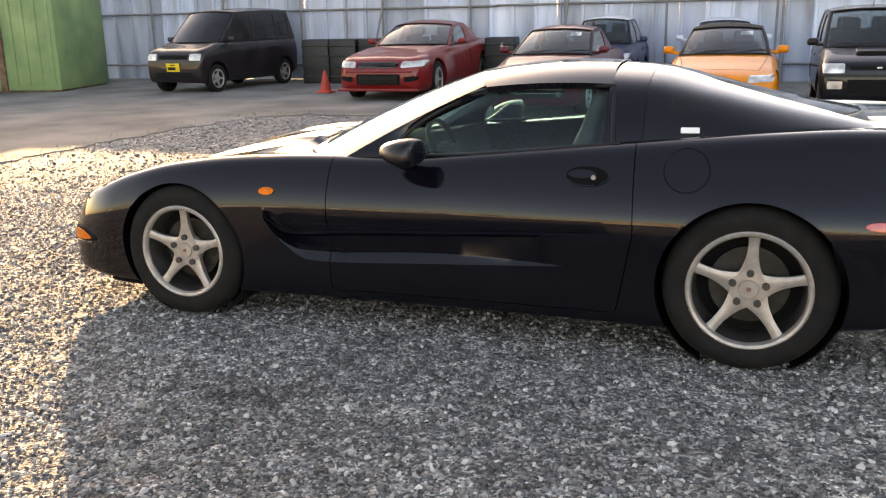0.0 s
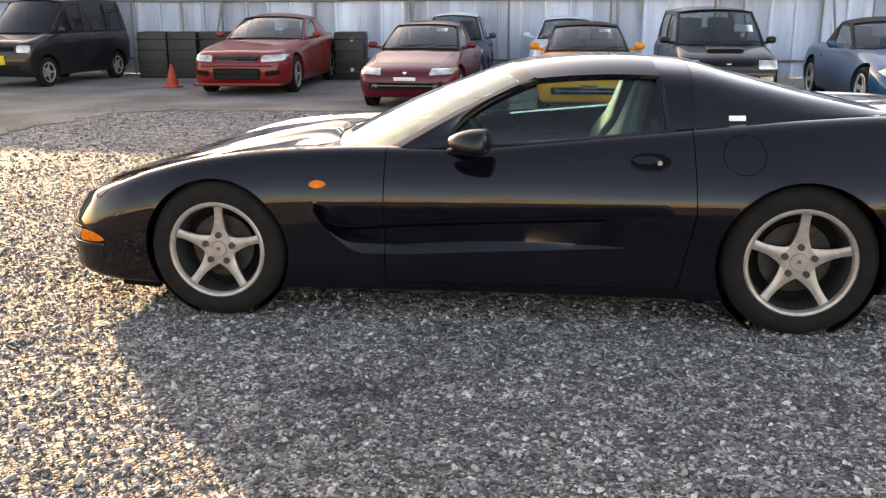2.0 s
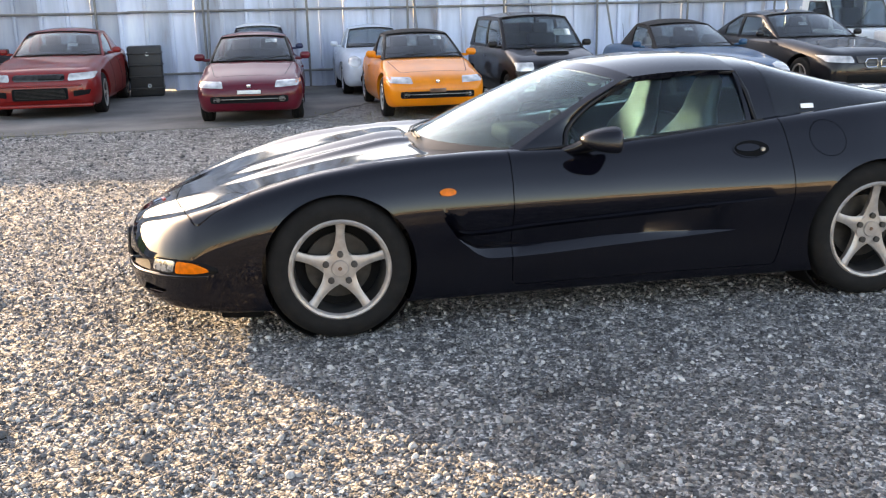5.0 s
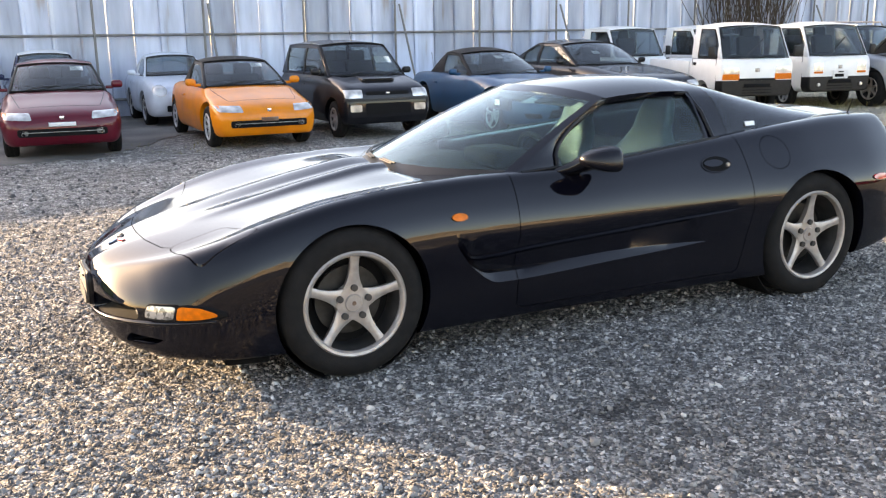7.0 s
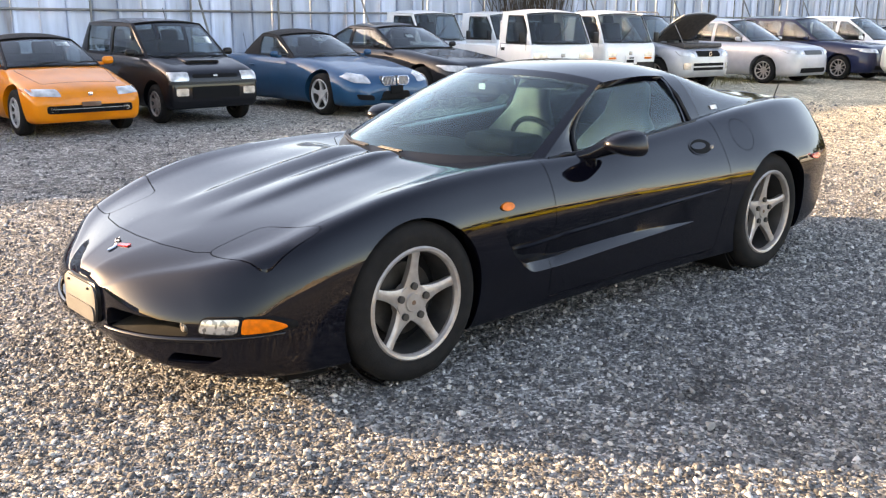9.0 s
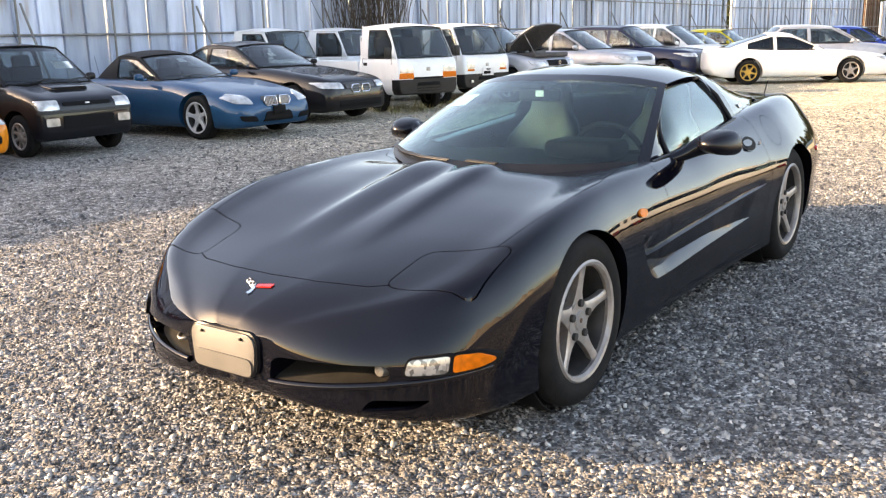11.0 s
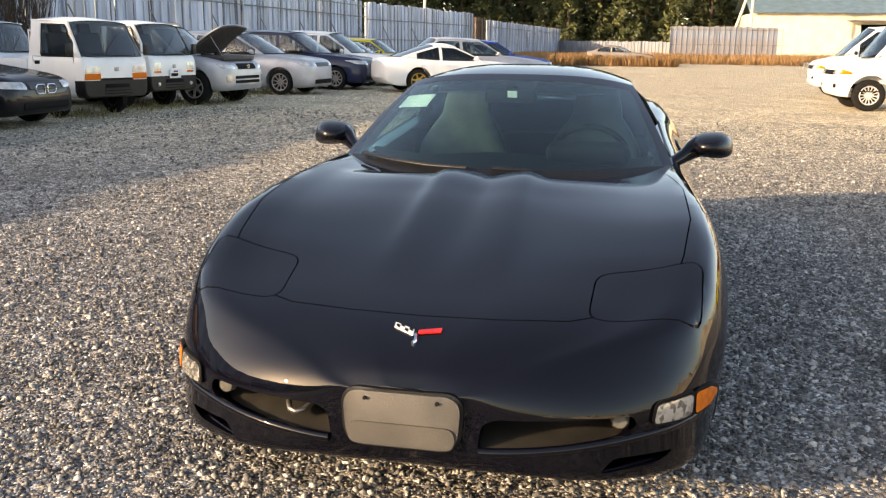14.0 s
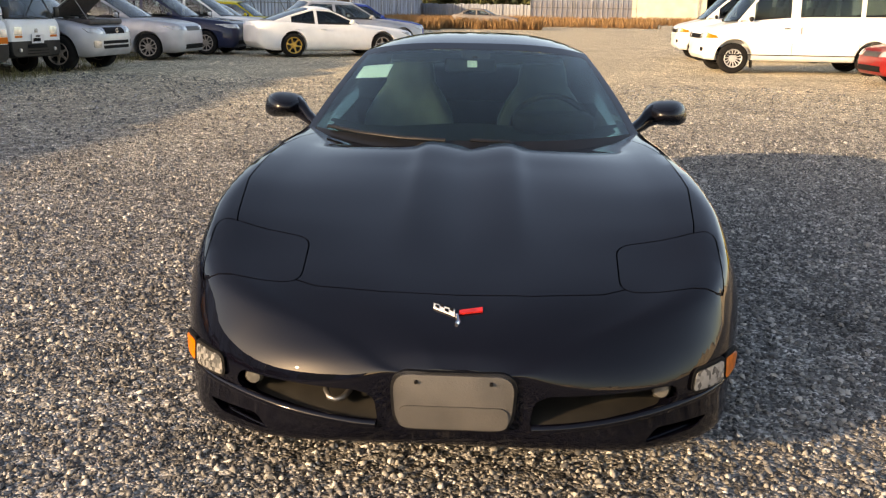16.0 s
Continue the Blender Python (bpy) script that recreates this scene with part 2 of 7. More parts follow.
def part(name, me, material, parent=None, label="", at=None):
    """Links a mesh as one object, under a thing or a part where one is given."""
    if isinstance(me, bmesh.types.BMesh):
        me = from_bm(me)
    me.name = name
    if material and not me.materials:
        me.materials.append(material)
    ob = new(name, me)
    if parent:
        ob.parent = parent
    if at is not None:
        ob.matrix_basis = at
    if label:
        ob["label"] = label
    return ob


def empty(name, at, label, category, group="", kind=""):
    ob = new(name)
    ob.empty_display_size = 0.2
    ob.matrix_basis = at
    return tagged(ob, label, category, group, kind)


def box_bm(size, centre=(0, 0, 0), bevel=0.0, seg=2, rot=None, bm=None):
    own = bmesh.new()
    bmesh.ops.create_cube(own, size=1.0)
    bmesh.ops.scale(own, vec=size, verts=own.verts)
    if bevel:
        bmesh.ops.bevel(own, geom=own.edges[:], offset=bevel, segments=seg, profile=0.5, affect="EDGES")
    m = Matrix.Translation(centre) @ (rot.to_4x4() if rot else Matrix())
    bmesh.ops.transform(own, matrix=m, verts=own.verts)
    if bm is None:
        return own
    me = bpy.data.meshes.new("t")
    own.to_mesh(me)
    own.free()
    bm.from_mesh(me)
    bpy.data.meshes.remove(me)
    return bm


def lathe(profile, n=40, axis="y"):
    """A closed ring swept round an axis: profile of (radius, along)."""
    verts, faces, k = [], [], len(profile)
    for i in range(n):
        a = 2 * math.pi * i / n
        for r, s in profile:
            verts.append((r * math.cos(a), s, r * math.sin(a)) if axis == "y" else (r * math.cos(a), r * math.sin(a), s))
    for i in range(n):
        for j in range(k):
            a, b = i * k + j, i * k + (j + 1) % k
            c, d = ((i + 1) % n) * k + (j + 1) % k, ((i + 1) % n) * k + j
            faces.append((a, d, c, b))
    return verts, faces


def tube(pts, r, n=8, closed=False):
    """A round bar along points."""
    pts = [Vector(p) for p in pts]
    verts, faces, N = [], [], len(pts)
    up = Vector((0, 0, 1))
    for i, p in enumerate(pts):
        a, b = (pts[(i - 1) % N], pts[(i + 1) % N]) if closed else (pts[max(i - 1, 0)], pts[min(i + 1, N - 1)])
        t = (b - a).normalized()
        s = t.cross(up if abs(t.z) < 0.95 else Vector((1, 0, 0))).normalized()
        q = s.cross(t)
        for k in range(n):
            ang = 2 * math.pi * k / n
            verts.append(p + r * (math.cos(ang) * s + math.sin(ang) * q))
    for i in range(N if closed else N - 1):
        j = (i + 1) % N
        for k in range(n):
            l = (k + 1) % n
            faces.append((i * n + k, i * n + l, j * n + l, j * n + k))
    if not closed:
        faces.append(tuple(range(n - 1, -1, -1)))
        faces.append(tuple((N - 1) * n + k for k in range(n)))
    return mesh_of(verts, faces, 50)


def slab(grid, thick, inward):
    """A closed sheet from a grid of points, thickened along inward (a point it faces, or a vector)."""
    R, C = len(grid), len(grid[0])
    P = np.array([[tuple(p) for p in row] for row in grid], float)
    du, dv = np.gradient(P, axis=0), np.gradient(P, axis=1)
    n = np.cross(du, dv)
    n /= np.maximum(np.linalg.norm(n, axis=2, keepdims=True), 1e-9)
    to = np.array(inward) - P.mean(axis=(0, 1))
    if (n.mean(axis=(0, 1)) * to).sum() < 0:
        n = -n
    Q = P + n * thick
    verts = [tuple(v) for v in P.reshape(-1, 3)] + [tuple(v) for v in Q.reshape(-1, 3)]
    o = R * C
    faces = []
    for i in range(R - 1):
        for j in range(C - 1):
            a, b, c, d = i * C + j, i * C + j + 1, (i + 1) * C + j + 1, (i + 1) * C + j
            faces += [(a, b, c, d), (o + d, o + c, o + b, o + a)]
    rim = [j for j in range(C)] + [i * C + C - 1 for i in range(1, R)] + [(R - 1) * C + j for j in range(C - 2, -1, -1)] + [i * C for i in range(R - 2, 0, -1)]
    for k in range(len(rim)):
        a, b = rim[k], rim[(k + 1) % len(rim)]
        faces.append((b, a, o + a, o + b))
    bm = bmesh.new()
    bv = [bm.verts.new(v) for v in verts]
    for f in faces:
        try:
            bm.faces.new([bv[k] for k in f])
        except ValueError:
            pass
    return from_bm(bm, 40)


def prism(outline, a, b, axis="y"):
    """A closed prism: an outline of 2D points drawn out along an axis from a to b."""
    bm = bmesh.new()
    def place(p, s):
        return {"y": (p[0], s, p[1]), "z": (p[0], p[1], s), "x": (s, p[0], p[1])}[axis]
    lo, hi = [bm.verts.new(place(p, a)) for p in outline], [bm.verts.new(place(p, b)) for p in outline]
    bm.faces.new(lo)
    bm.faces.new(hi[::-1])
    for i in range(len(outline)):
        j = (i + 1) % len(outline)
        bm.faces.new((lo[i], hi[i], hi[j], lo[j]))
    return outward(bm)


def rounded(pts, r, n=4):
    """An outline with its corners rounded."""
    out, N = [], len(pts)
    for i in range(N):
        p, a, b = Vector(pts[i]), Vector(pts[i - 1]), Vector(pts[(i + 1) % N])
        ra = min(r, (a - p).length * 0.45, (b - p).length * 0.45)
        s, e = p + (a - p).normalized() * ra, p + (b - p).normalized() * ra
        for k in range(n + 1):
            t = k / n
            out.append(tuple((1 - t) ** 2 * s + 2 * t * (1 - t) * p + t * t * e))
    return out


def grown(pts, d):
    """An outline moved outwards by d."""
    N = len(pts)
    area = sum(pts[i][0] * pts[(i + 1) % N][1] - pts[(i + 1) % N][0] * pts[i][1] for i in range(N))
    sgn = 1 if area > 0 else -1
    out = []
    for i in range(N):
        p, a, b = Vector(pts[i]), Vector(pts[i - 1]), Vector(pts[(i + 1) % N])
        t = (b - a).normalized()
        out.append(tuple(p + sgn * d * Vector((t.y, -t.x))))
    return out


def outward(bm):
    """Turns a closed mesh's faces outwards."""
    bmesh.ops.recalc_face_normals(bm, faces=bm.faces)
    if bm.calc_volume(signed=True) < 0:
        bmesh.ops.reverse_faces(bm, faces=bm.faces)
    return bm


def merged(*bms):
    out = bmesh.new()
    for b in bms:
        me = bpy.data.meshes.new("t")
        b.to_mesh(me)
        b.free()
        out.from_mesh(me)
        bpy.data.meshes.remove(me)
    return out


def carve(me, cutter, op="DIFFERENCE", smooth=32.0):
    """The solid mesh me, less (or within) the solid cutter, as a new mesh."""
    if isinstance(cutter, bmesh.types.BMesh):
        c = bpy.data.meshes.new("c")
        cutter.to_mesh(c)
        cutter.free()
    else:
        c = cutter
    a, b = new("a", me), new("b", c)
    mod = a.modifiers.new("cut", "BOOLEAN")
    mod.operation, mod.object, mod.solver = op, b, "EXACT"
    dg = bpy.context.evaluated_depsgraph_get()
    out = bpy.data.meshes.new_from_object(a.evaluated_get(dg))
    bpy.data.objects.remove(a)
    bpy.data.objects.remove(b)
    if smooth:
        out.shade_smooth()
        out.set_sharp_from_angle(angle=radians(smooth))
    return out


def cyl_bm(r, a, b, x, z, n=64):
    return prism([(x + r * math.cos(2 * math.pi * k / n), z + r * math.sin(2 * math.pi * k / n)) for k in range(n)], a, b)


def hull(sections, counts, xs):
    """A closed solid lofted along x: sections(x) gives the half section's control points, bottom centre to top centre."""
    verts, faces, rings = [], [], 0
    for x in xs:
        half = smooth_line(sections(x), counts)
        ring = [(x, -p[0], p[1]) for p in half] + [(x, p[0], p[1]) for p in half[-2:0:-1]]
        n = len(ring)
        verts += ring
        rings += 1
    for i in range(rings - 1):
        for k in range(n):
            l = (k + 1) % n
            faces.append((i * n + k, (i + 1) * n + k, (i + 1) * n + l, i * n + l))
    faces.append(tuple(range(n)))
    faces.append(tuple((rings - 1) * n + k for k in range(n - 1, -1, -1)))
    bm = bmesh.new()
    bv = [bm.verts.new(v) for v in verts]
    for f in faces:
        bm.faces.new([bv[k] for k in f])
    outward(bm)
    me = bpy.data.meshes.new("m")
    bm.to_mesh(me)
    bm.free()
    me.shade_smooth()
    me.set_sharp_from_angle(angle=radians(35))
    return me


# ---- vehicle kit ----
WHEELS = {}


def wheel_meshes(R, rim, width, spokes, metal, wide=1.0):
    """Tyre, rim and disc, turned round y; the outer side looks towards -y."""
    key = (R, rim, width, spokes, metal.name, wide)
    if key in WHEELS:
        return WHEELS[key]
    h = width / 2
    d = R - rim
    tyre = mesh_of(*lathe([(rim - 0.012, -h * 0.86), (rim + 0.004, -h * 0.93), (rim + d * 0.3, -h), (rim + d * 0.6, -h * 0.99), (R - 0.022, -h * 0.9), (R - 0.008, -h * 0.8), (R, -h * 0.62),
                           (R, -h * 0.36), (R - 0.009, -h * 0.34), (R - 0.009, -h * 0.28), (R, -h * 0.26), (R, h * 0.26), (R - 0.009, h * 0.28), (R - 0.009, h * 0.34), (R, h * 0.36),
                           (R, h * 0.62), (R - 0.022, h * 0.9), (rim + d * 0.5, h), (rim, h * 0.9), (rim - 0.012, h * 0.8)], 64), 40)
    verts, faces = lathe([(rim + 0.004, -h * 0.93), (rim - 0.003, -h * 0.98), (rim - 0.014, -h * 0.95), (rim - 0.021, -h * 0.84), (rim - 0.018, -h * 0.7), (rim - 0.002, -h * 0.7)], 56)
    barrel = mesh_of(*lathe([(rim - 0.016, -h * 0.8), (rim - 0.03, -h * 0.3), (rim - 0.03, h * 0.85), (rim - 0.012, h * 0.85), (rim - 0.008, -h * 0.75)], 48), 40)
    y_hub, y_rim = -h * 0.66, -h * 0.82
    for s in range(spokes):
        a = 2 * math.pi * s / spokes + math.pi / 2
        ca, sa = math.cos(a), math.sin(a)
        rows = []
        for k in range(11):
            t = k / 10
            r = 0.045 + (rim - 0.012 - 0.045) * t
            if spokes == 5 and wide == 1.0:
                w = (0.0188 + 0.037 * (1 - t) ** 3.2 + 0.006 * t**8) * (rim / 0.235)
            else:
                w = wide * (0.022 * (1 - t) ** 2 + 0.0130 + 0.026 * t**4) * (rim / 0.22)
            y = y_hub + (y_rim - y_hub) * t**1.5
            dep = 0.03 + 0.012 * (1 - t)
            rows.append([(r, -w, y + 0.006), (r, -w * 0.55, y), (r, w * 0.55, y), (r, w, y + 0.006), (r, w * 0.8, y + dep), (r, -w * 0.8, y + dep)])
        o = len(verts)
        for row in rows:
            for r, w, y in row:
                verts.append((r * ca - w * sa, y, r * sa + w * ca))
        for k in range(10):
            for j in range(6):
                l = (j + 1) % 6
                faces.append((o + k * 6 + j, o + k * 6 + l, o + (k + 1) * 6 + l, o + (k + 1) * 6 + j))
        faces.append(tuple(o + 60 + j for j in range(6)))
    o = len(verts)
    n = 30
    for r, y in ((0.0, y_hub - 0.010), (0.036, y_hub - 0.010), (0.040, y_hub - 0.003), (0.074, y_hub - 0.001), (0.078, y_hub + 0.04)):
        for k in range(n):
            verts.append((r * math.cos(2 * math.pi * k / n), y, r * math.sin(2 * math.pi * k / n)))
    for i in range(4):
        for k in range(n):
            l = (k + 1) % n
            if i == 0:
                if k == 0:
                    faces.append(tuple(o + n + q for q in range(n)))
                continue
            faces.append((o + i * n + k, o + i * n + l, o + (i + 1) * n + l, o + (i + 1) * n + k))
    rim_me = bpy.data.meshes.new("m")
    rim_me.from_pydata(verts, [], faces)
    rim_me.validate()
    bm = bmesh.new()
    bm.from_mesh(rim_me)
    bpy.data.meshes.remove(rim_me)
    rim_me = from_bm(bm, 35)
    disc = mesh_of(*lathe([(0.05, -h * 0.1), (rim * 0.66, -h * 0.1), (rim * 0.66, h * 0.05), (0.05, h * 0.05)], 40), 40)
    back = mesh_of(*lathe([(0.01, h * 0.2), (rim - 0.02, h * 0.2), (rim - 0.02, h * 0.3), (0.01, h * 0.3)], 40), 40)
    nuts = from_bm(cyl_bm(0.0150, y_hub - 0.012, y_hub + 0.02, 0, 0, 12))
    for me, m in ((tyre, M["rubber"]), (rim_me, metal), (disc, M["disc"]), (back, M["dark"]), (nuts, M["barrel"]), (barrel, M["barrel"])):
        me.materials.append(m)
    WHEELS[key] = (tyre, rim_me, disc, back, nuts, barrel)
    return WHEELS[key]


def put_wheel(parent, x, y, R, rim, width, spokes, metal, wide=1.0, spin=0.0, steer=0.0, label="", nuts_on=False):
    tyre, rim_me, disc, back, nuts, barrel = wheel_meshes(R, rim, width, spokes, metal, wide)
    turn = pose(x, y, R, 0, 0, (180 if y > 0 else 0) + steer) @ pose(0, 0, 0, 0, spin, 0)
    w = part("wheel", tyre, None, parent, label, turn)
    part("rim", rim_me, None, w)
    part("brake_disc", disc, None, w)
    part("hub_plate", back, None, w)
    part("barrel", barrel, None, w)
    if nuts_on:
        cap = mesh_of(*lathe([(0.001, -0.0012), (0.009, -0.0012), (0.010, 0.002), (0.001, 0.002)], 16))
        part("cap_emblem", cap, M["rust"], w, "small dull red-brown emblem", pose(0, -0.33 * width - 0.0108, 0))
        for k in range(5):
            a = 2 * math.pi * k / 5 + math.pi / 2
            part("lug_nut", nuts, None, w, at=pose(0.067 * math.cos(a), -0.002, 0.067 * math.sin(a)))
    return w


def arc_row(e, n, vmax=1.0, p=2.3, drop=0.0, vmin=None, q=2.0):
    """A bowed row across the car: e = (x mid, z mid, x end, y end, z end)."""
    xc, zc, xe, ye, ze = e
    out = []
    lo = -vmax if vmin is None else vmin
    for k in range(n + 1):
        v = lo + (vmax - lo) * k / n
        out.append((xc + (xe - xc) * abs(v) ** q, ye * v, zc + (ze - zc) * abs(v) ** p - drop))
    return out


def mix(a, b, t):
    return tuple(p + (q - p) * t for p, q in zip(a, b))


def house(parent, G, body, roofmat, glassmat, pillar=None, rearglass=True):
    """The upper body: windscreen, roof, side windows with pillars, rear window."""
    wb, hd, rr, rb = G["wb"], G["hd"], G["rr"], G["rb"]
    mid = (0.5 * (hd[0] + rr[0]), 0, 0.6)
    pillar = pillar or body
    rows = lambda a, b, n, lo, hi, bow, **k: [arc_row((lambda e: (e[0], e[1] + bow * 4 * t * (1 - t), e[2], e[3], e[4] + bow * 2.5 * t * (1 - t)))(mix(a, b, t)), 16, **k) for t in [lo + (hi - lo) * i / n for i in range(n + 1)]]
    part("windscreen", slab(rows(wb, hd, 8, 0.0, 0.96, G.get("bow", 0.02), vmax=0.95), 0.006, mid), glassmat, parent)
    for s in (-1, 1):
        g = [[(p[0], s * p[1], p[2]) for p in row] for row in rows(wb, hd, 8, -0.04, 1.0, G.get("bow", 0.02), vmax=1.0, vmin=0.94)]
        part("pillar", slab(g, 0.035, mid), pillar, parent)
    part("roof", slab(rows(mix(wb, hd, 0.95), hd, 2, 0, 1, 0.0) + rows(hd, rr, 10, 0.04, 1.0, G.get("crown", 0.03)) + rows(rr, mix(rr, rb, 0.07), 2, 0.2, 1, 0.0), 0.03, mid), roofmat, parent)
    low = rows(wb, hd, 1, 0.0, 0.01, G.get("bow", 0.02), vmax=0.95)[0]
    high = rows(wb, hd, 1, 0.955, 0.96, G.get("bow", 0.02), vmax=0.95)[1]
    part("screen_seal", tube([Vector(p) + Vector((-0.005, 0, 0.005)) for p in low + high[::-1]], 0.009, 6, True), M["dark"], parent)
    if rearglass:
        part("rear_window", slab(rows(rr, rb, 6, 0.07, 0.97, G.get("rbow", 0.02), vmax=0.9), 0.006, mid), glassmat, parent)
    for s in (-1, 1):
        g = [[(p[0], s * p[1], p[2]) for p in row] for row in rows(rr, rb, 6, 0.0, 1.04, G.get("rbow", 0.02), vmax=1.0, vmin=0.89)]
        part("pillar", slab(g, 0.035, mid), pillar, parent)
    xs = [e[2] for e in (wb, hd, rr, rb)]
    top = lambda x: (float(np.interp(x, xs, [e[3] for e in (wb, hd, rr, rb)])), float(np.interp(x, xs, [e[4] for e in (wb, hd, rr, rb)])))
    belt = lambda x: (float(np.interp(x, (xs[0], xs[3]), (wb[3], rb[3]))) + G.get("tuck", 0.0), float(np.interp(x, (xs[0], xs[3]), (wb[4], rb[4]))))

    def sheet(s, x0, x1, h0, h1, inset, thick, nx=8):
        g = []
        for i in range(nx + 1):
            x = x0 + (x1 - x0) * i / nx
            (yb, zb), (yt, zt) = belt(x), top(x)
            row = []
            for j in range(6):
                h = h0 + (h1 - h0) * j / 5
                y = yb + (yt - yb) * h + 0.02 * 4 * max(0, h) * max(0, 1 - h) * min(1, (zt - zb) / 0.3)
                row.append((x, s * (y - inset), zb + (zt - zb) * h - (0.03 if h < 0 else 0)))
            g.append(row)
        return slab(g, thick, (0.5 * (x0 + x1), 0, 0.9))
    for s in (-1, 1):
        at = xs[0] + 0.02
        for x0, x1 in G["windows"]:
            if x0 - at > 0.01:
                part("pillar", sheet(s, at, x0, -0.05, 1.0, 0, 0.03, 4), pillar, parent)
            part("side_window", sheet(s, x0, x1, 0.0, 0.92, 0.012, 0.005), glassmat, parent)
            part("window_rail", sheet(s, x0, x1, 0.9, 1.0, 0, 0.03), pillar, parent)
            part("window_sill", sheet(s, x0, x1, -0.05, 0.05, 0, 0.03), M["trim"], parent)
            at = x1
        if xs[3] - at > 0.02:
            part("rear_pillar", sheet(s, at, xs[3] - 0.01, -0.05, 1.0, 0, 0.03, 8), G.get("cmat", pillar), parent)


def seat(parent, x, y, z, material, tall=0.62):
    bm = box_bm((0.14, 0.46, tall), (0, 0, tall / 2), 0.05, 3, Euler((0, radians(14), 0)).to_matrix())
    box_bm((0.10, 0.26, 0.19), (0.5 * tall * 0.5 + 0.02, 0, tall + 0.06), 0.04, 3, Euler((0, radians(12), 0)).to_matrix(), bm)
    return part("seat", from_bm(bm, 45), material, parent, at=pose(x, y, z))


def skin(body_me, outline, axis, a, b, grow=1.006, mid=0.45):
    """A panel that lies on the body's surface within an outline, a few millimetres proud."""
    big = body_me.copy()
    big.transform(Matrix.Translation((0, 0, mid)) @ Matrix.Diagonal((grow, grow * 1.004, grow, 1)) @ Matrix.Translation((0, 0, -mid)))
    return carve(big, prism(outline, a, b, axis), "INTERSECT")


def rect(a0, b0, a1, b1, r=0.02):
    return rounded([(a0, b0), (a1, b0), (a1, b1), (a0, b1)], r)


def flip(outline):
    return [(-p[0], p[1]) for p in outline][::-1]


def body_mesh(L, W, C, counts=(1, 3, 3, 6, 5, 5), n=46, relief=None):
    """The lower body as a solid; C holds curves over 0 (front) to 1 (rear)."""
    ts = sorted(set([0.5 - 0.5 * math.cos(math.pi * i / n) for i in range(n + 1)] + [0.002, 0.006, 0.012, 0.988, 0.994, 0.998]))

    def section(x):
        t = x / L + 0.5
        w, zb, zm, wc, zc, zt = (C[k](t) for k in ("w", "zb", "zm", "wc", "zc", "zt"))
        w, wc = w * W, wc * W * min(1.0, C["w"](t) * 1.02)
        zm = min(zm, zc - 0.06)
        zb = min(zb, zm - 0.05)
        return [(0, zb), (0.88 * w, zb), (0.972 * w, zb + 0.2 * (zm - zb)), (w, zm), (wc, zc), (0.55 * wc, zt + 0.2 * (zc - zt)), (0, zt)]
    return hull(section, counts, [(t - 0.5) * L for t in ts])


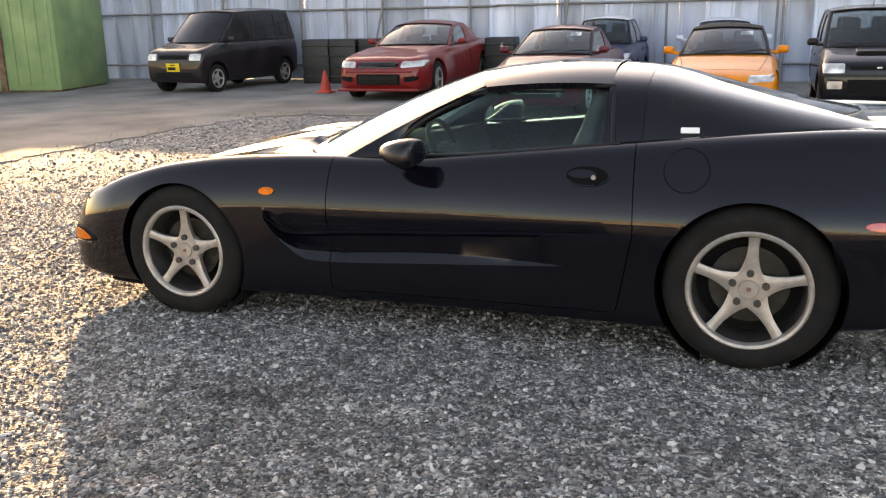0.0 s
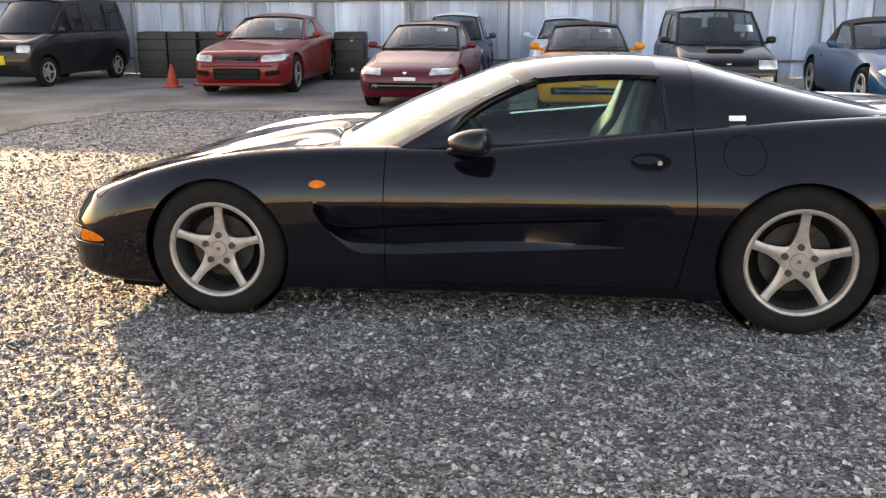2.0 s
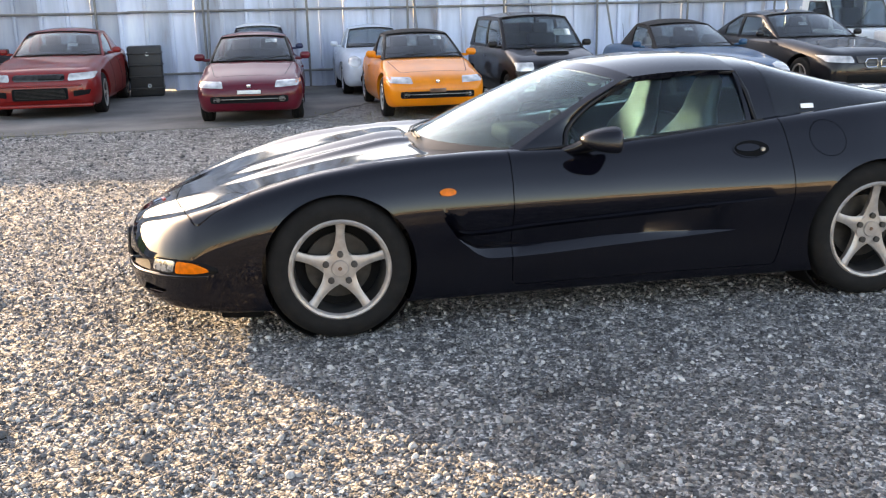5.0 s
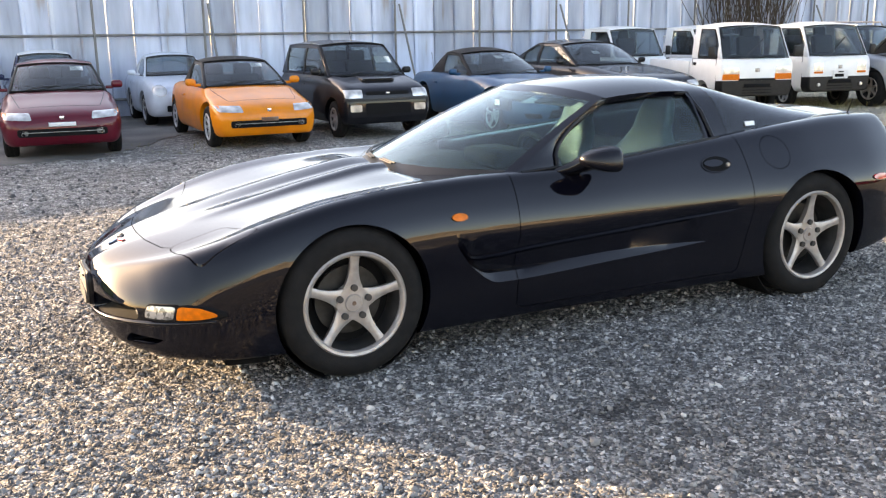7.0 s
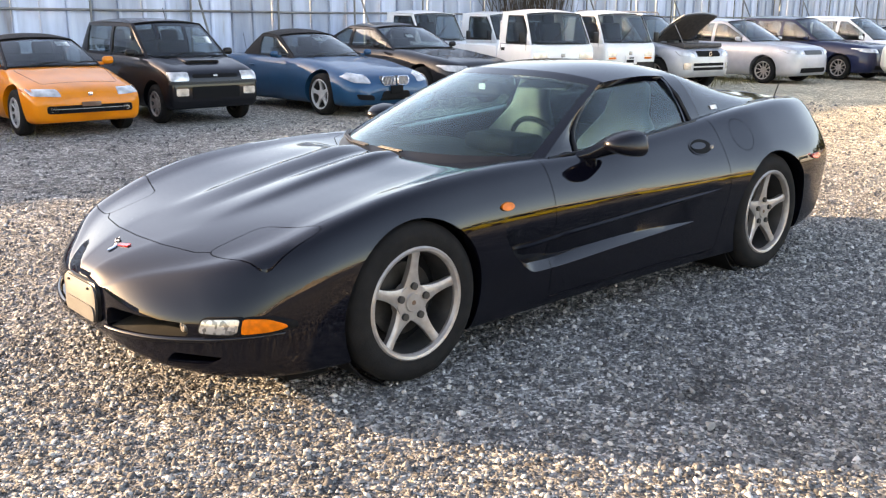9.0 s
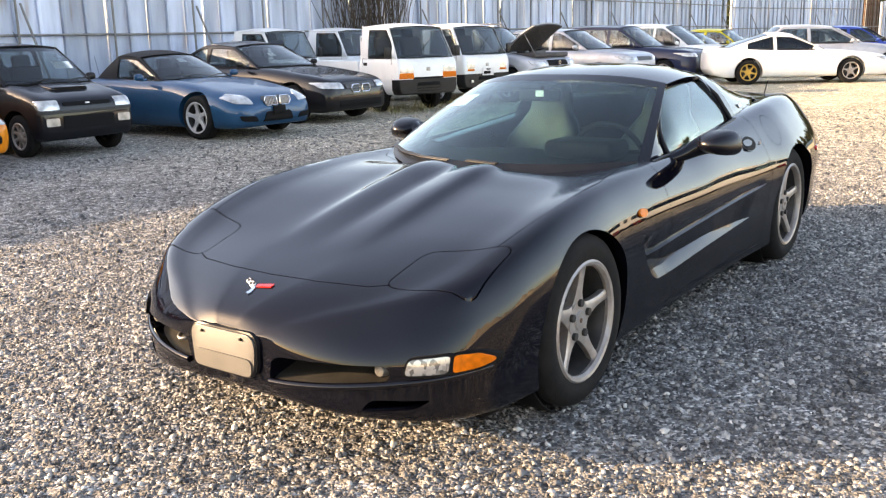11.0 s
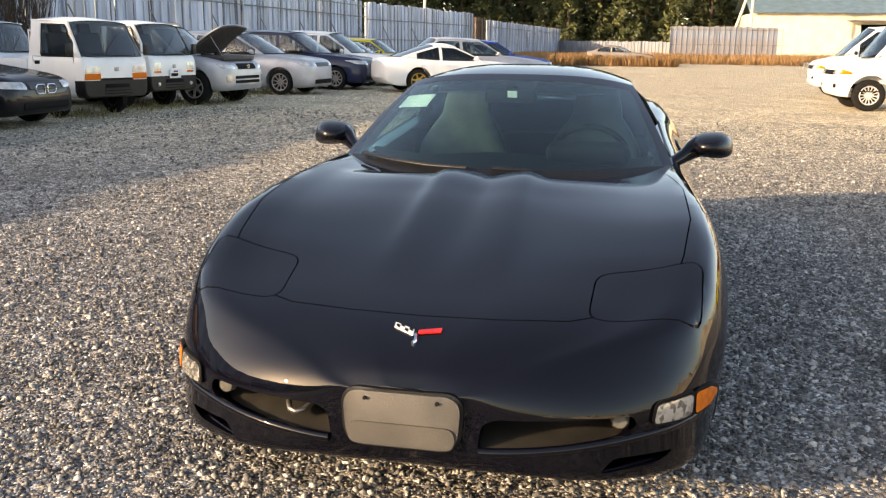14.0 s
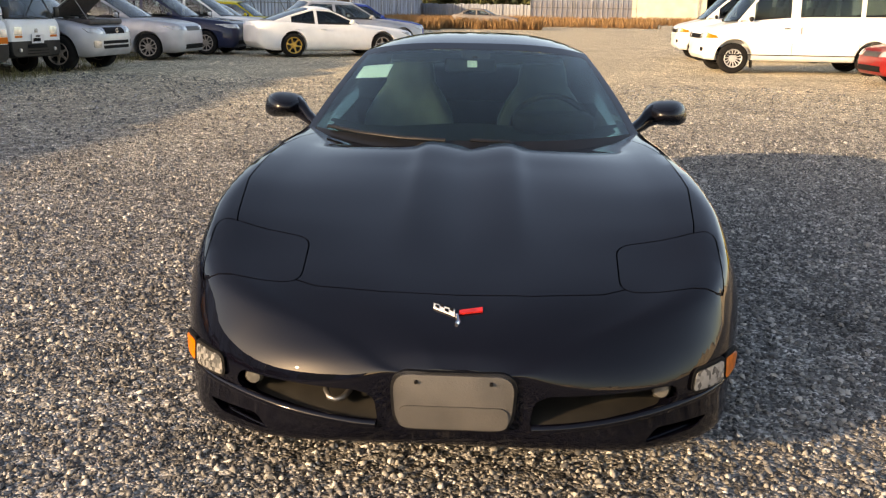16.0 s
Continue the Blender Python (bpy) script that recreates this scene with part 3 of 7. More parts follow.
def vehicle(name, label, at, L, W, C, G, paintmat, roofmat=None, glassmat=None, axles=(-1.2, 1.2), R=0.3, rim=0.19, tw=0.18, arch=0.05, spokes=5, wheelmat=None, wide=1.0,
            details=(), mirrors=None, group="", category="car", seats=2, pillar=None, grooves=(), extra=None, spins=(0.3, 1.1, 2.0, 0.7), deepwin=True, rearglass=True):
    root = empty(name, at, label, category, group)
    solid = body_mesh(L, W, C)
    cuts = []
    for ax in axles:
        for s in (-1, 1):
            cuts.append(cyl_bm(R + arch, s * (W - 0.27), s * (W + 0.3), ax, R + 0.01, 40))
    body = carve(solid, merged(*cuts))
    lines = []
    for outline, axis, a, b in grooves:
        inner, outer = outline, grown(outline, 0.007)
        bm = prism(outer, a, b, axis)
        me = bpy.data.meshes.new("t")
        bm.to_mesh(me)
        bm.free()
        lines.append(carve(me, prism(inner, a - 0.1, b + 0.1, axis), smooth=0))
    for k, me in enumerate(lines):
        big = solid.copy()
        big.transform(Matrix.Translation((0, 0, 0.45)) @ Matrix.Diagonal((1.001, 1.0025, 1.001, 1)) @ Matrix.Translation((0, 0, -0.45)))
        part("seam", carve(big, me, "INTERSECT"), M["dark"], root)
    part("body", body, paintmat, root)
    if G:
        house(root, G, paintmat, roofmat or paintmat, glassmat or M["glass"], pillar, rearglass)
        wb, rb = G["wb"], G["rb"]
        zf = min(wb[4], rb[4])
        bx0, bx1 = wb[2] + 0.12, rb[2] - 0.12
        part("interior", box_bm((bx1 - bx0, 1.72 * min(wb[3], rb[3]), 0.3), (0.5 * (bx0 + bx1), 0, zf - 0.11), 0.03), M["cab"], root)
        for k in range(seats):
            sx = G["hd"][2] + 0.32 + 0.85 * k
            for s in (-1, 1):
                if sx < G["rr"][2] - 0.15:
                    seat(root, sx, s * 0.44 * G["hd"][3], zf - 0.06, M["cloth"], min(0.34, 0.55 * (G["hd"][1] - zf)))
    k = 0
    for ax in axles:
        for s in (-1, 1):
            put_wheel(root, ax, s * (W - 0.02 - tw / 2), R, rim, tw, spokes, wheelmat or M["alloy"], wide, 60 * spins[k])
            k += 1
    for d in details:
        dname, dm, outline, axis, a, b, both = d[:7]
        lab = d[7] if len(d) > 7 else ""
        for o in ([outline, flip(outline)] if both and axis != "y" else [outline]):
            part(dname, skin(solid, o, axis, a, b), dm, root, lab)
        if both and axis == "y":
            part(dname, skin(solid, outline, axis, -b, -a), dm, root, lab)
    if mirrors:
        mx, my, mz, mm = mirrors
        for s in (-1, 1):
            bm = box_bm((0.09, 0.145, 0.10), (0, s * 0.075, 0), 0.042, 4)
            box_bm((0.05, 0.1, 0.04), (0.02, s * -0.02, -0.04), 0.012, 2, None, bm)
            part("mirror", from_bm(bm, 45), mm, root, at=pose(mx, s * my, mz))
    if G and G.get("handles", True):
        for x0, x1 in G["windows"][:2]:
            for s in (-1, 1):
                if x1 - x0 > 0.5:
                    part("handle", box_bm((0.15, 0.022, 0.03), (0, 0, 0), 0.008), paintmat, root, at=pose(x1 - 0.12, s * (W - 0.012), min(G["wb"][4], G["rb"][4]) - 0.13))
    if extra:
        extra(root, solid)
    bpy.data.meshes.remove(solid)
    return root


def curves(zt, w=None, zb=None, zm=None, wc=None, zc=None, g=0.2, drop=0.05, crest=0.86):
    """Curves for a plain car body from its top line and ground clearance."""
    zt_c = curve(*zt)
    w_c = curve(*(w or [(0, 0.62), (0.008, 0.76), (0.03, 0.88), (0.09, 0.96), (0.25, 1.0), (0.7, 1.0), (0.9, 0.97), (0.97, 0.9), (0.993, 0.8), (1, 0.68)]))
    return {"zt": zt_c, "w": w_c, "zb": curve(*(zb or [(0, g + 0.12), (0.02, g + 0.02), (0.08, g), (0.9, g), (0.97, g + 0.06), (1, g + 0.2)])),
            "zm": curve(*(zm or [(0, g + 0.26), (0.1, g + 0.34), (0.9, g + 0.38), (1, g + 0.38)])), "wc": curve(*(wc or [(0, crest), (1, crest)])),
            "zc": (curve(*zc) if zc else (lambda t: zt_c(t) - drop))}


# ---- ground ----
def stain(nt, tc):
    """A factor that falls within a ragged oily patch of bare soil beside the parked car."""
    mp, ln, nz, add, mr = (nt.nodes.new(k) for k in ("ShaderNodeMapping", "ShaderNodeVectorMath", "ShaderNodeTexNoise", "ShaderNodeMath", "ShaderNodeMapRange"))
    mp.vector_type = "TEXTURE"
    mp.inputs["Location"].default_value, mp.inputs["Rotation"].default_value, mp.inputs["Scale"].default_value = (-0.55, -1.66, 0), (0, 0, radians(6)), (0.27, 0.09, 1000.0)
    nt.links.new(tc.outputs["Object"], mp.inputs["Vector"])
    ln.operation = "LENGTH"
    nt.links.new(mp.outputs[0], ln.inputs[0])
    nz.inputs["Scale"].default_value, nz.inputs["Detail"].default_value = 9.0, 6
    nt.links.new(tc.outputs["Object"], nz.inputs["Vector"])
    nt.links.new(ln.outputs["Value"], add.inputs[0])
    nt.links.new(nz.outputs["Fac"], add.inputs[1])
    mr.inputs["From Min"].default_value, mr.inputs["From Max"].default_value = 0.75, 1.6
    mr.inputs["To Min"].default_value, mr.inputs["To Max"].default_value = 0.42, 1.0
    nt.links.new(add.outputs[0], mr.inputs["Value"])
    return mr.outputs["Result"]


def times(nt, a, b):
    m = nt.nodes.new("ShaderNodeMath")
    m.operation = "MULTIPLY"
    nt.links.new(a, m.inputs[0])
    nt.links.new(b, m.inputs[1])
    return m.outputs[0]


def ground_material():
    m = bpy.data.materials.new("gravel_ground")
    m.use_nodes = True
    nt = m.node_tree
    p = nt.nodes["Principled BSDF"]
    tc = nt.nodes.new("ShaderNodeTexCoord")
    v = nt.nodes.new("ShaderNodeTexVoronoi")
    v.inputs["Scale"].default_value = 80.0
    nt.links.new(tc.outputs["Object"], v.inputs["Vector"])
    ramp = nt.nodes.new("ShaderNodeValToRGB")
    els = ramp.color_ramp.elements
    els[0].position, els[0].color = 0.0, (0.05, 0.048, 0.046, 1)
    els[1].position, els[1].color = 1.0, (0.52, 0.50, 0.465, 1)
    for q, c in ((0.35, (0.135, 0.13, 0.125, 1)), (0.7, (0.255, 0.24, 0.217, 1))):
        e = els.new(q)
        e.color = c
    sep = nt.nodes.new("ShaderNodeSeparateColor")
    nt.links.new(v.outputs["Color"], sep.inputs["Color"])
    nt.links.new(sep.outputs["Red"], ramp.inputs["Fac"])
    n = nt.nodes.new("ShaderNodeTexNoise")
    n.inputs["Scale"].default_value, n.inputs["Detail"].default_value = 0.7, 5
    nt.links.new(tc.outputs["Object"], n.inputs["Vector"])
    mr = nt.nodes.new("ShaderNodeMapRange")
    mr.inputs["From Min"].default_value, mr.inputs["From Max"].default_value = 0.3, 0.7
    mr.inputs["To Min"].default_value, mr.inputs["To Max"].default_value = 0.75, 1.15
    nt.links.new(n.outputs["Fac"], mr.inputs["Value"])
    mul = nt.nodes.new("ShaderNodeVectorMath")
    mul.operation = "SCALE"
    nt.links.new(ramp.outputs["Color"], mul.inputs[0])
    n3, m3, mm3 = nt.nodes.new("ShaderNodeTexNoise"), nt.nodes.new("ShaderNodeMapRange"), nt.nodes.new("ShaderNodeMath")
    n3.inputs["Scale"].default_value, n3.inputs["Detail"].default_value, n3.inputs["Roughness"].default_value = 5.0, 9, 0.8
    nt.links.new(tc.outputs["Object"], n3.inputs["Vector"])
    m3.inputs["From Min"].default_value, m3.inputs["From Max"].default_value = 0.3, 0.7
    m3.inputs["To Min"].default_value, m3.inputs["To Max"].default_value = 0.5, 1.6
    nt.links.new(n3.outputs["Fac"], m3.inputs["Value"])
    mm3.operation = "MULTIPLY"
    nt.links.new(mr.outputs["Result"], mm3.inputs[0])
    nt.links.new(m3.outputs["Result"], mm3.inputs[1])
    # coarser stones among the fine ones
    v2, s2, c2, mm4 = nt.nodes.new("ShaderNodeTexVoronoi"), nt.nodes.new("ShaderNodeSeparateColor"), nt.nodes.new("ShaderNodeMapRange"), nt.nodes.new("ShaderNodeMath")
    v2.inputs["Scale"].default_value, v2.inputs["Randomness"].default_value = 21.0, 1.0
    nt.links.new(tc.outputs["Object"], v2.inputs["Vector"])
    nt.links.new(v2.outputs["Color"], s2.inputs["Color"])
    c2.inputs["To Min"].default_value, c2.inputs["To Max"].default_value = 0.45, 1.55
    nt.links.new(s2.outputs["Green"], c2.inputs["Value"])
    mm4.operation = "MULTIPLY"
    nt.links.new(mm3.outputs[0], mm4.inputs[0])
    nt.links.new(c2.outputs["Result"], mm4.inputs[1])
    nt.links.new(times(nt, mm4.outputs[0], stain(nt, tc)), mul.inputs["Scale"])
    # the lot turns sandy away from the parking row
    sx, mx = nt.nodes.new("ShaderNodeSeparateXYZ"), nt.nodes.new("ShaderNodeMix")
    nt.links.new(tc.outputs["Object"], sx.inputs[0])
    m2 = nt.nodes.new("ShaderNodeMapRange")
    m2.inputs["From Min"].default_value, m2.inputs["From Max"].default_value = 1.0, 12.0
    m2.inputs["To Min"].default_value, m2.inputs["To Max"].default_value = 0.0, 0.80
    nt.links.new(sx.outputs["X"], m2.inputs["Value"])
    mx.data_type = "RGBA"
    sand = nt.nodes.new("ShaderNodeVectorMath")
    sand.operation = "MULTIPLY"
    sand.inputs[1].default_value = (2.6, 2.3, 1.66)
    nt.links.new(mul.outputs["Vector"], sand.inputs[0])
    nt.links.new(m2.outputs["Result"], mx.inputs["Factor"])
    nt.links.new(mul.outputs["Vector"], mx.inputs["A"])
    nt.links.new(sand.outputs["Vector"], mx.inputs["B"])
    nt.links.new(mx.outputs["Result"], p.inputs["Base Color"])
    p.inputs["Roughness"].default_value = 0.85
    b = nt.nodes.new("ShaderNodeBump")
    b.inputs["Strength"].default_value, b.inputs["Distance"].default_value = 1.0, 0.012
    b.invert = True
    nt.links.new(v.outputs["Distance"], b.inputs["Height"])
    lumps = nt.nodes.new("ShaderNodeBump")
    lumps.inputs["Strength"].default_value, lumps.inputs["Distance"].default_value = 0.8, 0.035
    lumps.invert = True
    nt.links.new(v2.outputs["Distance"], lumps.inputs["Height"])
    nt.links.new(b.outputs["Normal"], lumps.inputs["Normal"])
    nt.links.new(lumps.outputs["Normal"], p.inputs["Normal"])
    return m


def stone_material(name, gain):
    m = bpy.data.materials.new(name)
    m.use_nodes = True
    nt = m.node_tree
    p = nt.nodes["Principled BSDF"]
    g = nt.nodes.new("ShaderNodeNewGeometry")
    ramp = nt.nodes.new("ShaderNodeValToRGB")
    els = ramp.color_ramp.elements
    els[0].position, els[0].color = 0.0, tuple(gain * c for c in (0.055, 0.054, 0.053)) + (1,)
    els[1].position, els[1].color = 1.0, tuple(gain * c for c in (0.56, 0.54, 0.50)) + (1,)
    for q, c in ((0.25, (0.09, 0.09, 0.091, 1)), (0.5, (0.175, 0.17, 0.162, 1)), (0.72, (0.29, 0.273, 0.245, 1)), (0.9, (0.45, 0.432, 0.40, 1))):
        els.new(q).color = (*[gain * k for k in c[:3]], 1)
    nt.links.new(g.outputs["Random Per Island"], ramp.inputs["Fac"])
    tc = nt.nodes.new("ShaderNodeTexCoord")
    n = nt.nodes.new("ShaderNodeTexNoise")
    n.inputs["Scale"].default_value, n.inputs["Detail"].default_value = 90, 4
    nt.links.new(tc.outputs["Object"], n.inputs["Vector"])
    mr = nt.nodes.new("ShaderNodeMapRange")
    mr.inputs["To Min"].default_value, mr.inputs["To Max"].default_value = 0.6, 1.35
    nt.links.new(n.outputs["Fac"], mr.inputs["Value"])
    big = nt.nodes.new("ShaderNodeTexNoise")
    big.inputs["Scale"].default_value, big.inputs["Detail"].default_value = 1.1, 4
    nt.links.new(tc.outputs["Object"], big.inputs["Vector"])
    mb = nt.nodes.new("ShaderNodeMapRange")
    mb.inputs["From Min"].default_value, mb.inputs["From Max"].default_value = 0.3, 0.65
    mb.inputs["To Min"].default_value, mb.inputs["To Max"].default_value = 0.72, 1.12
    nt.links.new(big.outputs["Fac"], mb.inputs["Value"])
    both = nt.nodes.new("ShaderNodeMath")
    both.operation = "MULTIPLY"
    nt.links.new(mr.outputs["Result"], both.inputs[0])
    nt.links.new(mb.outputs["Result"], both.inputs[1])
    mul = nt.nodes.new("ShaderNodeVectorMath")
    mul.operation = "SCALE"
    nt.links.new(ramp.outputs["Color"], mul.inputs[0])
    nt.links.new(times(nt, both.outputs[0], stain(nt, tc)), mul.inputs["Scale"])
    nt.links.new(mul.outputs["Vector"], p.inputs["Base Color"])
    p.inputs["Roughness"].default_value = 0.75
    return m


M["gravel"], M["stone"], M["chip"] = ground_material(), stone_material("gravel_stone", 1.12), stone_material("gravel_chip", 0.75)
M["stone_plain"] = stone_material("scattered_stone", 0.88)
M["asphalt"] = mat("old_asphalt", (0.09, 0.086, 0.08), 0.85, base2=(0.21, 0.195, 0.175), scale=0.9, bump=0.6, bscale=70)
M["dry_grass"] = mat("dry_grass", (0.2, 0.10, 0.04), 0.85, base2=(0.3, 0.18, 0.08), scale=3)
M["weeds"] = mat("weeds", (0.16, 0.15, 0.05), 0.8, base2=(0.28, 0.23, 0.1), scale=4)

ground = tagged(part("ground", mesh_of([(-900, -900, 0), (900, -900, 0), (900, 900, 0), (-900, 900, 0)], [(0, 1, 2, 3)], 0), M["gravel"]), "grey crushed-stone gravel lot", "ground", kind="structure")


def stones(name, count, place, size, seed, label, material=None):
    """Many separate stones in one mesh: place(rng, n) gives x, y; size is (small, large)."""
    rng = np.random.default_rng(seed)
    ph = (1 + 5**0.5) / 2
    base = np.array([(-1, ph, 0), (1, ph, 0), (-1, -ph, 0), (1, -ph, 0), (0, -1, ph), (0, 1, ph), (0, -1, -ph), (0, 1, -ph), (ph, 0, -1), (ph, 0, 1), (-ph, 0, -1), (-ph, 0, 1)]) / 1.9
    tri = np.array([(0, 11, 5), (0, 5, 1), (0, 1, 7), (0, 7, 10), (0, 10, 11), (1, 5, 9), (5, 11, 4), (11, 10, 2), (10, 7, 6), (7, 1, 8), (3, 9, 4), (3, 4, 2), (3, 2, 6), (3, 6, 8), (3, 8, 9), (4, 9, 5), (2, 4, 11), (6, 2, 10), (8, 6, 7), (9, 8, 1)])
    tri = tri[[k for k in range(20) if base[tri[k]][:, 2].mean() > -0.45]]
    xy = place(rng, count)
    n = len(xy)
    s = size[0] + (size[1] - size[0]) * rng.random(n) ** 1.8
    V = base[None] * (1 + 0.28 * rng.standard_normal((n, 12, 1))).clip(0.55, 1.5)
    V = V * np.stack([0.8 + 0.6 * rng.random(n), 0.7 + 0.4 * rng.random(n), 0.62 + 0.4 * rng.random(n)], 1)[:, None]
    a = rng.random(n) * 6.283
    tx, ty = 0.5 * rng.standard_normal(n), 0.5 * rng.standard_normal(n)
    ca, sa = np.cos(a)[:, None], np.sin(a)[:, None]
    X, Y, Z = V[..., 0] * ca - V[..., 1] * sa, V[..., 0] * sa + V[..., 1] * ca, V[..., 2]
    Z = Z + 0.5 * (X * np.tanh(tx)[:, None] + Y * np.tanh(ty)[:, None])
    P = np.stack([X, Y, Z], 2) * (s / 2)[:, None, None]
    P[..., 0] += xy[:, 0, None]
    P[..., 1] += xy[:, 1, None]
    P[..., 2] += (s * (0.02 + 0.22 * rng.random(n)))[:, None]
    F = (tri[None] + 12 * np.arange(n)[:, None, None]).reshape(-1)
    me = bpy.data.meshes.new(name)
    me.vertices.add(n * 12)
    me.vertices.foreach_set("co", P.reshape(-1).astype(np.float32))
    me.loops.add(len(F))
    me.loops.foreach_set("vertex_index", F.astype(np.int32))
    me.polygons.add(len(F) // 3)
    me.polygons.foreach_set("loop_start", np.arange(0, len(F), 3, dtype=np.int32))
    me.update()
    me.validate()
    return tagged(part(name, me, material or M["stone"]), label, "gravel", kind="stuff")


def chips(name, count, place, size, seed, label):
    """Very small flat chips between the stones: a ring of five points and a blunt top."""
    rng = np.random.default_rng(seed)
    xy = place(rng, count)
    n = len(xy)
    s = size[0] + (size[1] - size[0]) * rng.random(n) ** 1.8
    a = rng.random((n, 1)) * 6.283 + np.arange(5)[None] * 1.2566 + 0.3 * rng.standard_normal((n, 5))
    r = (0.55 + 0.2 * rng.random((n, 5))) * s[:, None]
    low = np.stack([r * np.cos(a), r * np.sin(a), 0.12 * s[:, None] * rng.standard_normal((n, 5))], 2)
    top = low[:, (0, 2, 3)] * 0.55 + np.array((0, 0, 1.0)) * (s * (0.45 + 0.35 * rng.random(n)))[:, None, None]
    V = np.concatenate([low, top], 1)
    V[..., 0] += xy[:, 0, None]
    V[..., 1] += xy[:, 1, None]
    V[..., 2] += 0.002
    tri = np.array([(0, 1, 5), (1, 6, 5), (1, 2, 6), (2, 3, 6), (3, 7, 6), (3, 4, 7), (4, 5, 7), (4, 0, 5), (5, 6, 7)])
    F = (tri[None] + 8 * np.arange(n)[:, None, None]).reshape(-1)
    me = bpy.data.meshes.new(name)
    me.vertices.add(n * 8)
    me.vertices.foreach_set("co", V.reshape(-1).astype(np.float32))
    me.loops.add(len(F))
    me.loops.foreach_set("vertex_index", F.astype(np.int32))
    me.polygons.add(len(F) // 3)
    me.polygons.foreach_set("loop_start", np.arange(0, len(F), 3, dtype=np.int32))
    me.update()
    me.validate()
    return tagged(part(name, me, M["chip"]), label, "gravel", kind="stuff")


def in_box(x0, y0, x1, y1):
    return lambda rng, n: np.stack([x0 + (x1 - x0) * rng.random(n), y0 + (y1 - y0) * rng.random(n)], 1)


def asphalt_edge():
    """The old asphalt apron with a ragged edge where the gravel runs over it."""
    rnd = random.Random(4)
    line = [(-6.4, -30), (-6.35, 0), (-6.3, 3), (-6.25, 5.4), (-5.9, 7.4), (-5.2, 7.9), (-3.4, 7.9), (-1.4, 8.0), (-0.6, 9.4), (0.4, 11), (1.0, 15.6)]
    pts = []
    for (a, b), (c, d) in zip(line, line[1:]):
        k = max(2, int(math.hypot(c - a, d - b) / 0.18))
        for i in range(k):
            t = i / k
            pts.append((a + (c - a) * t + rnd.gauss(0, 0.05), b + (d - b) * t + rnd.gauss(0, 0.05)))
    outline = pts + [(1.0, 60), (-120, 60), (-120, -30)]
    bm = bmesh.new()
    top = [bm.verts.new((x, y, 0.012)) for x, y in outline]
    low = [bm.verts.new((x, y, -0.03)) for x, y in outline]
    bm.faces.new(top)
    for i in range(len(outline)):
        j = (i + 1) % len(outline)
        bm.faces.new((top[i], low[i], low[j], top[j]))
    return from_bm(bm, 0)


tagged(part("pavement", asphalt_edge(), M["asphalt"]), "worn grey asphalt apron with a ragged gravel edge", "pavement", kind="structure")


# ---- the black sports coupe ----
def wrap_y(x, h):
    return 0.632 - 0.13 * (x - 1.0) - 0.012 * h


def flip_y(outline):
    return [(p[0], -p[1]) for p in outline][::-1]


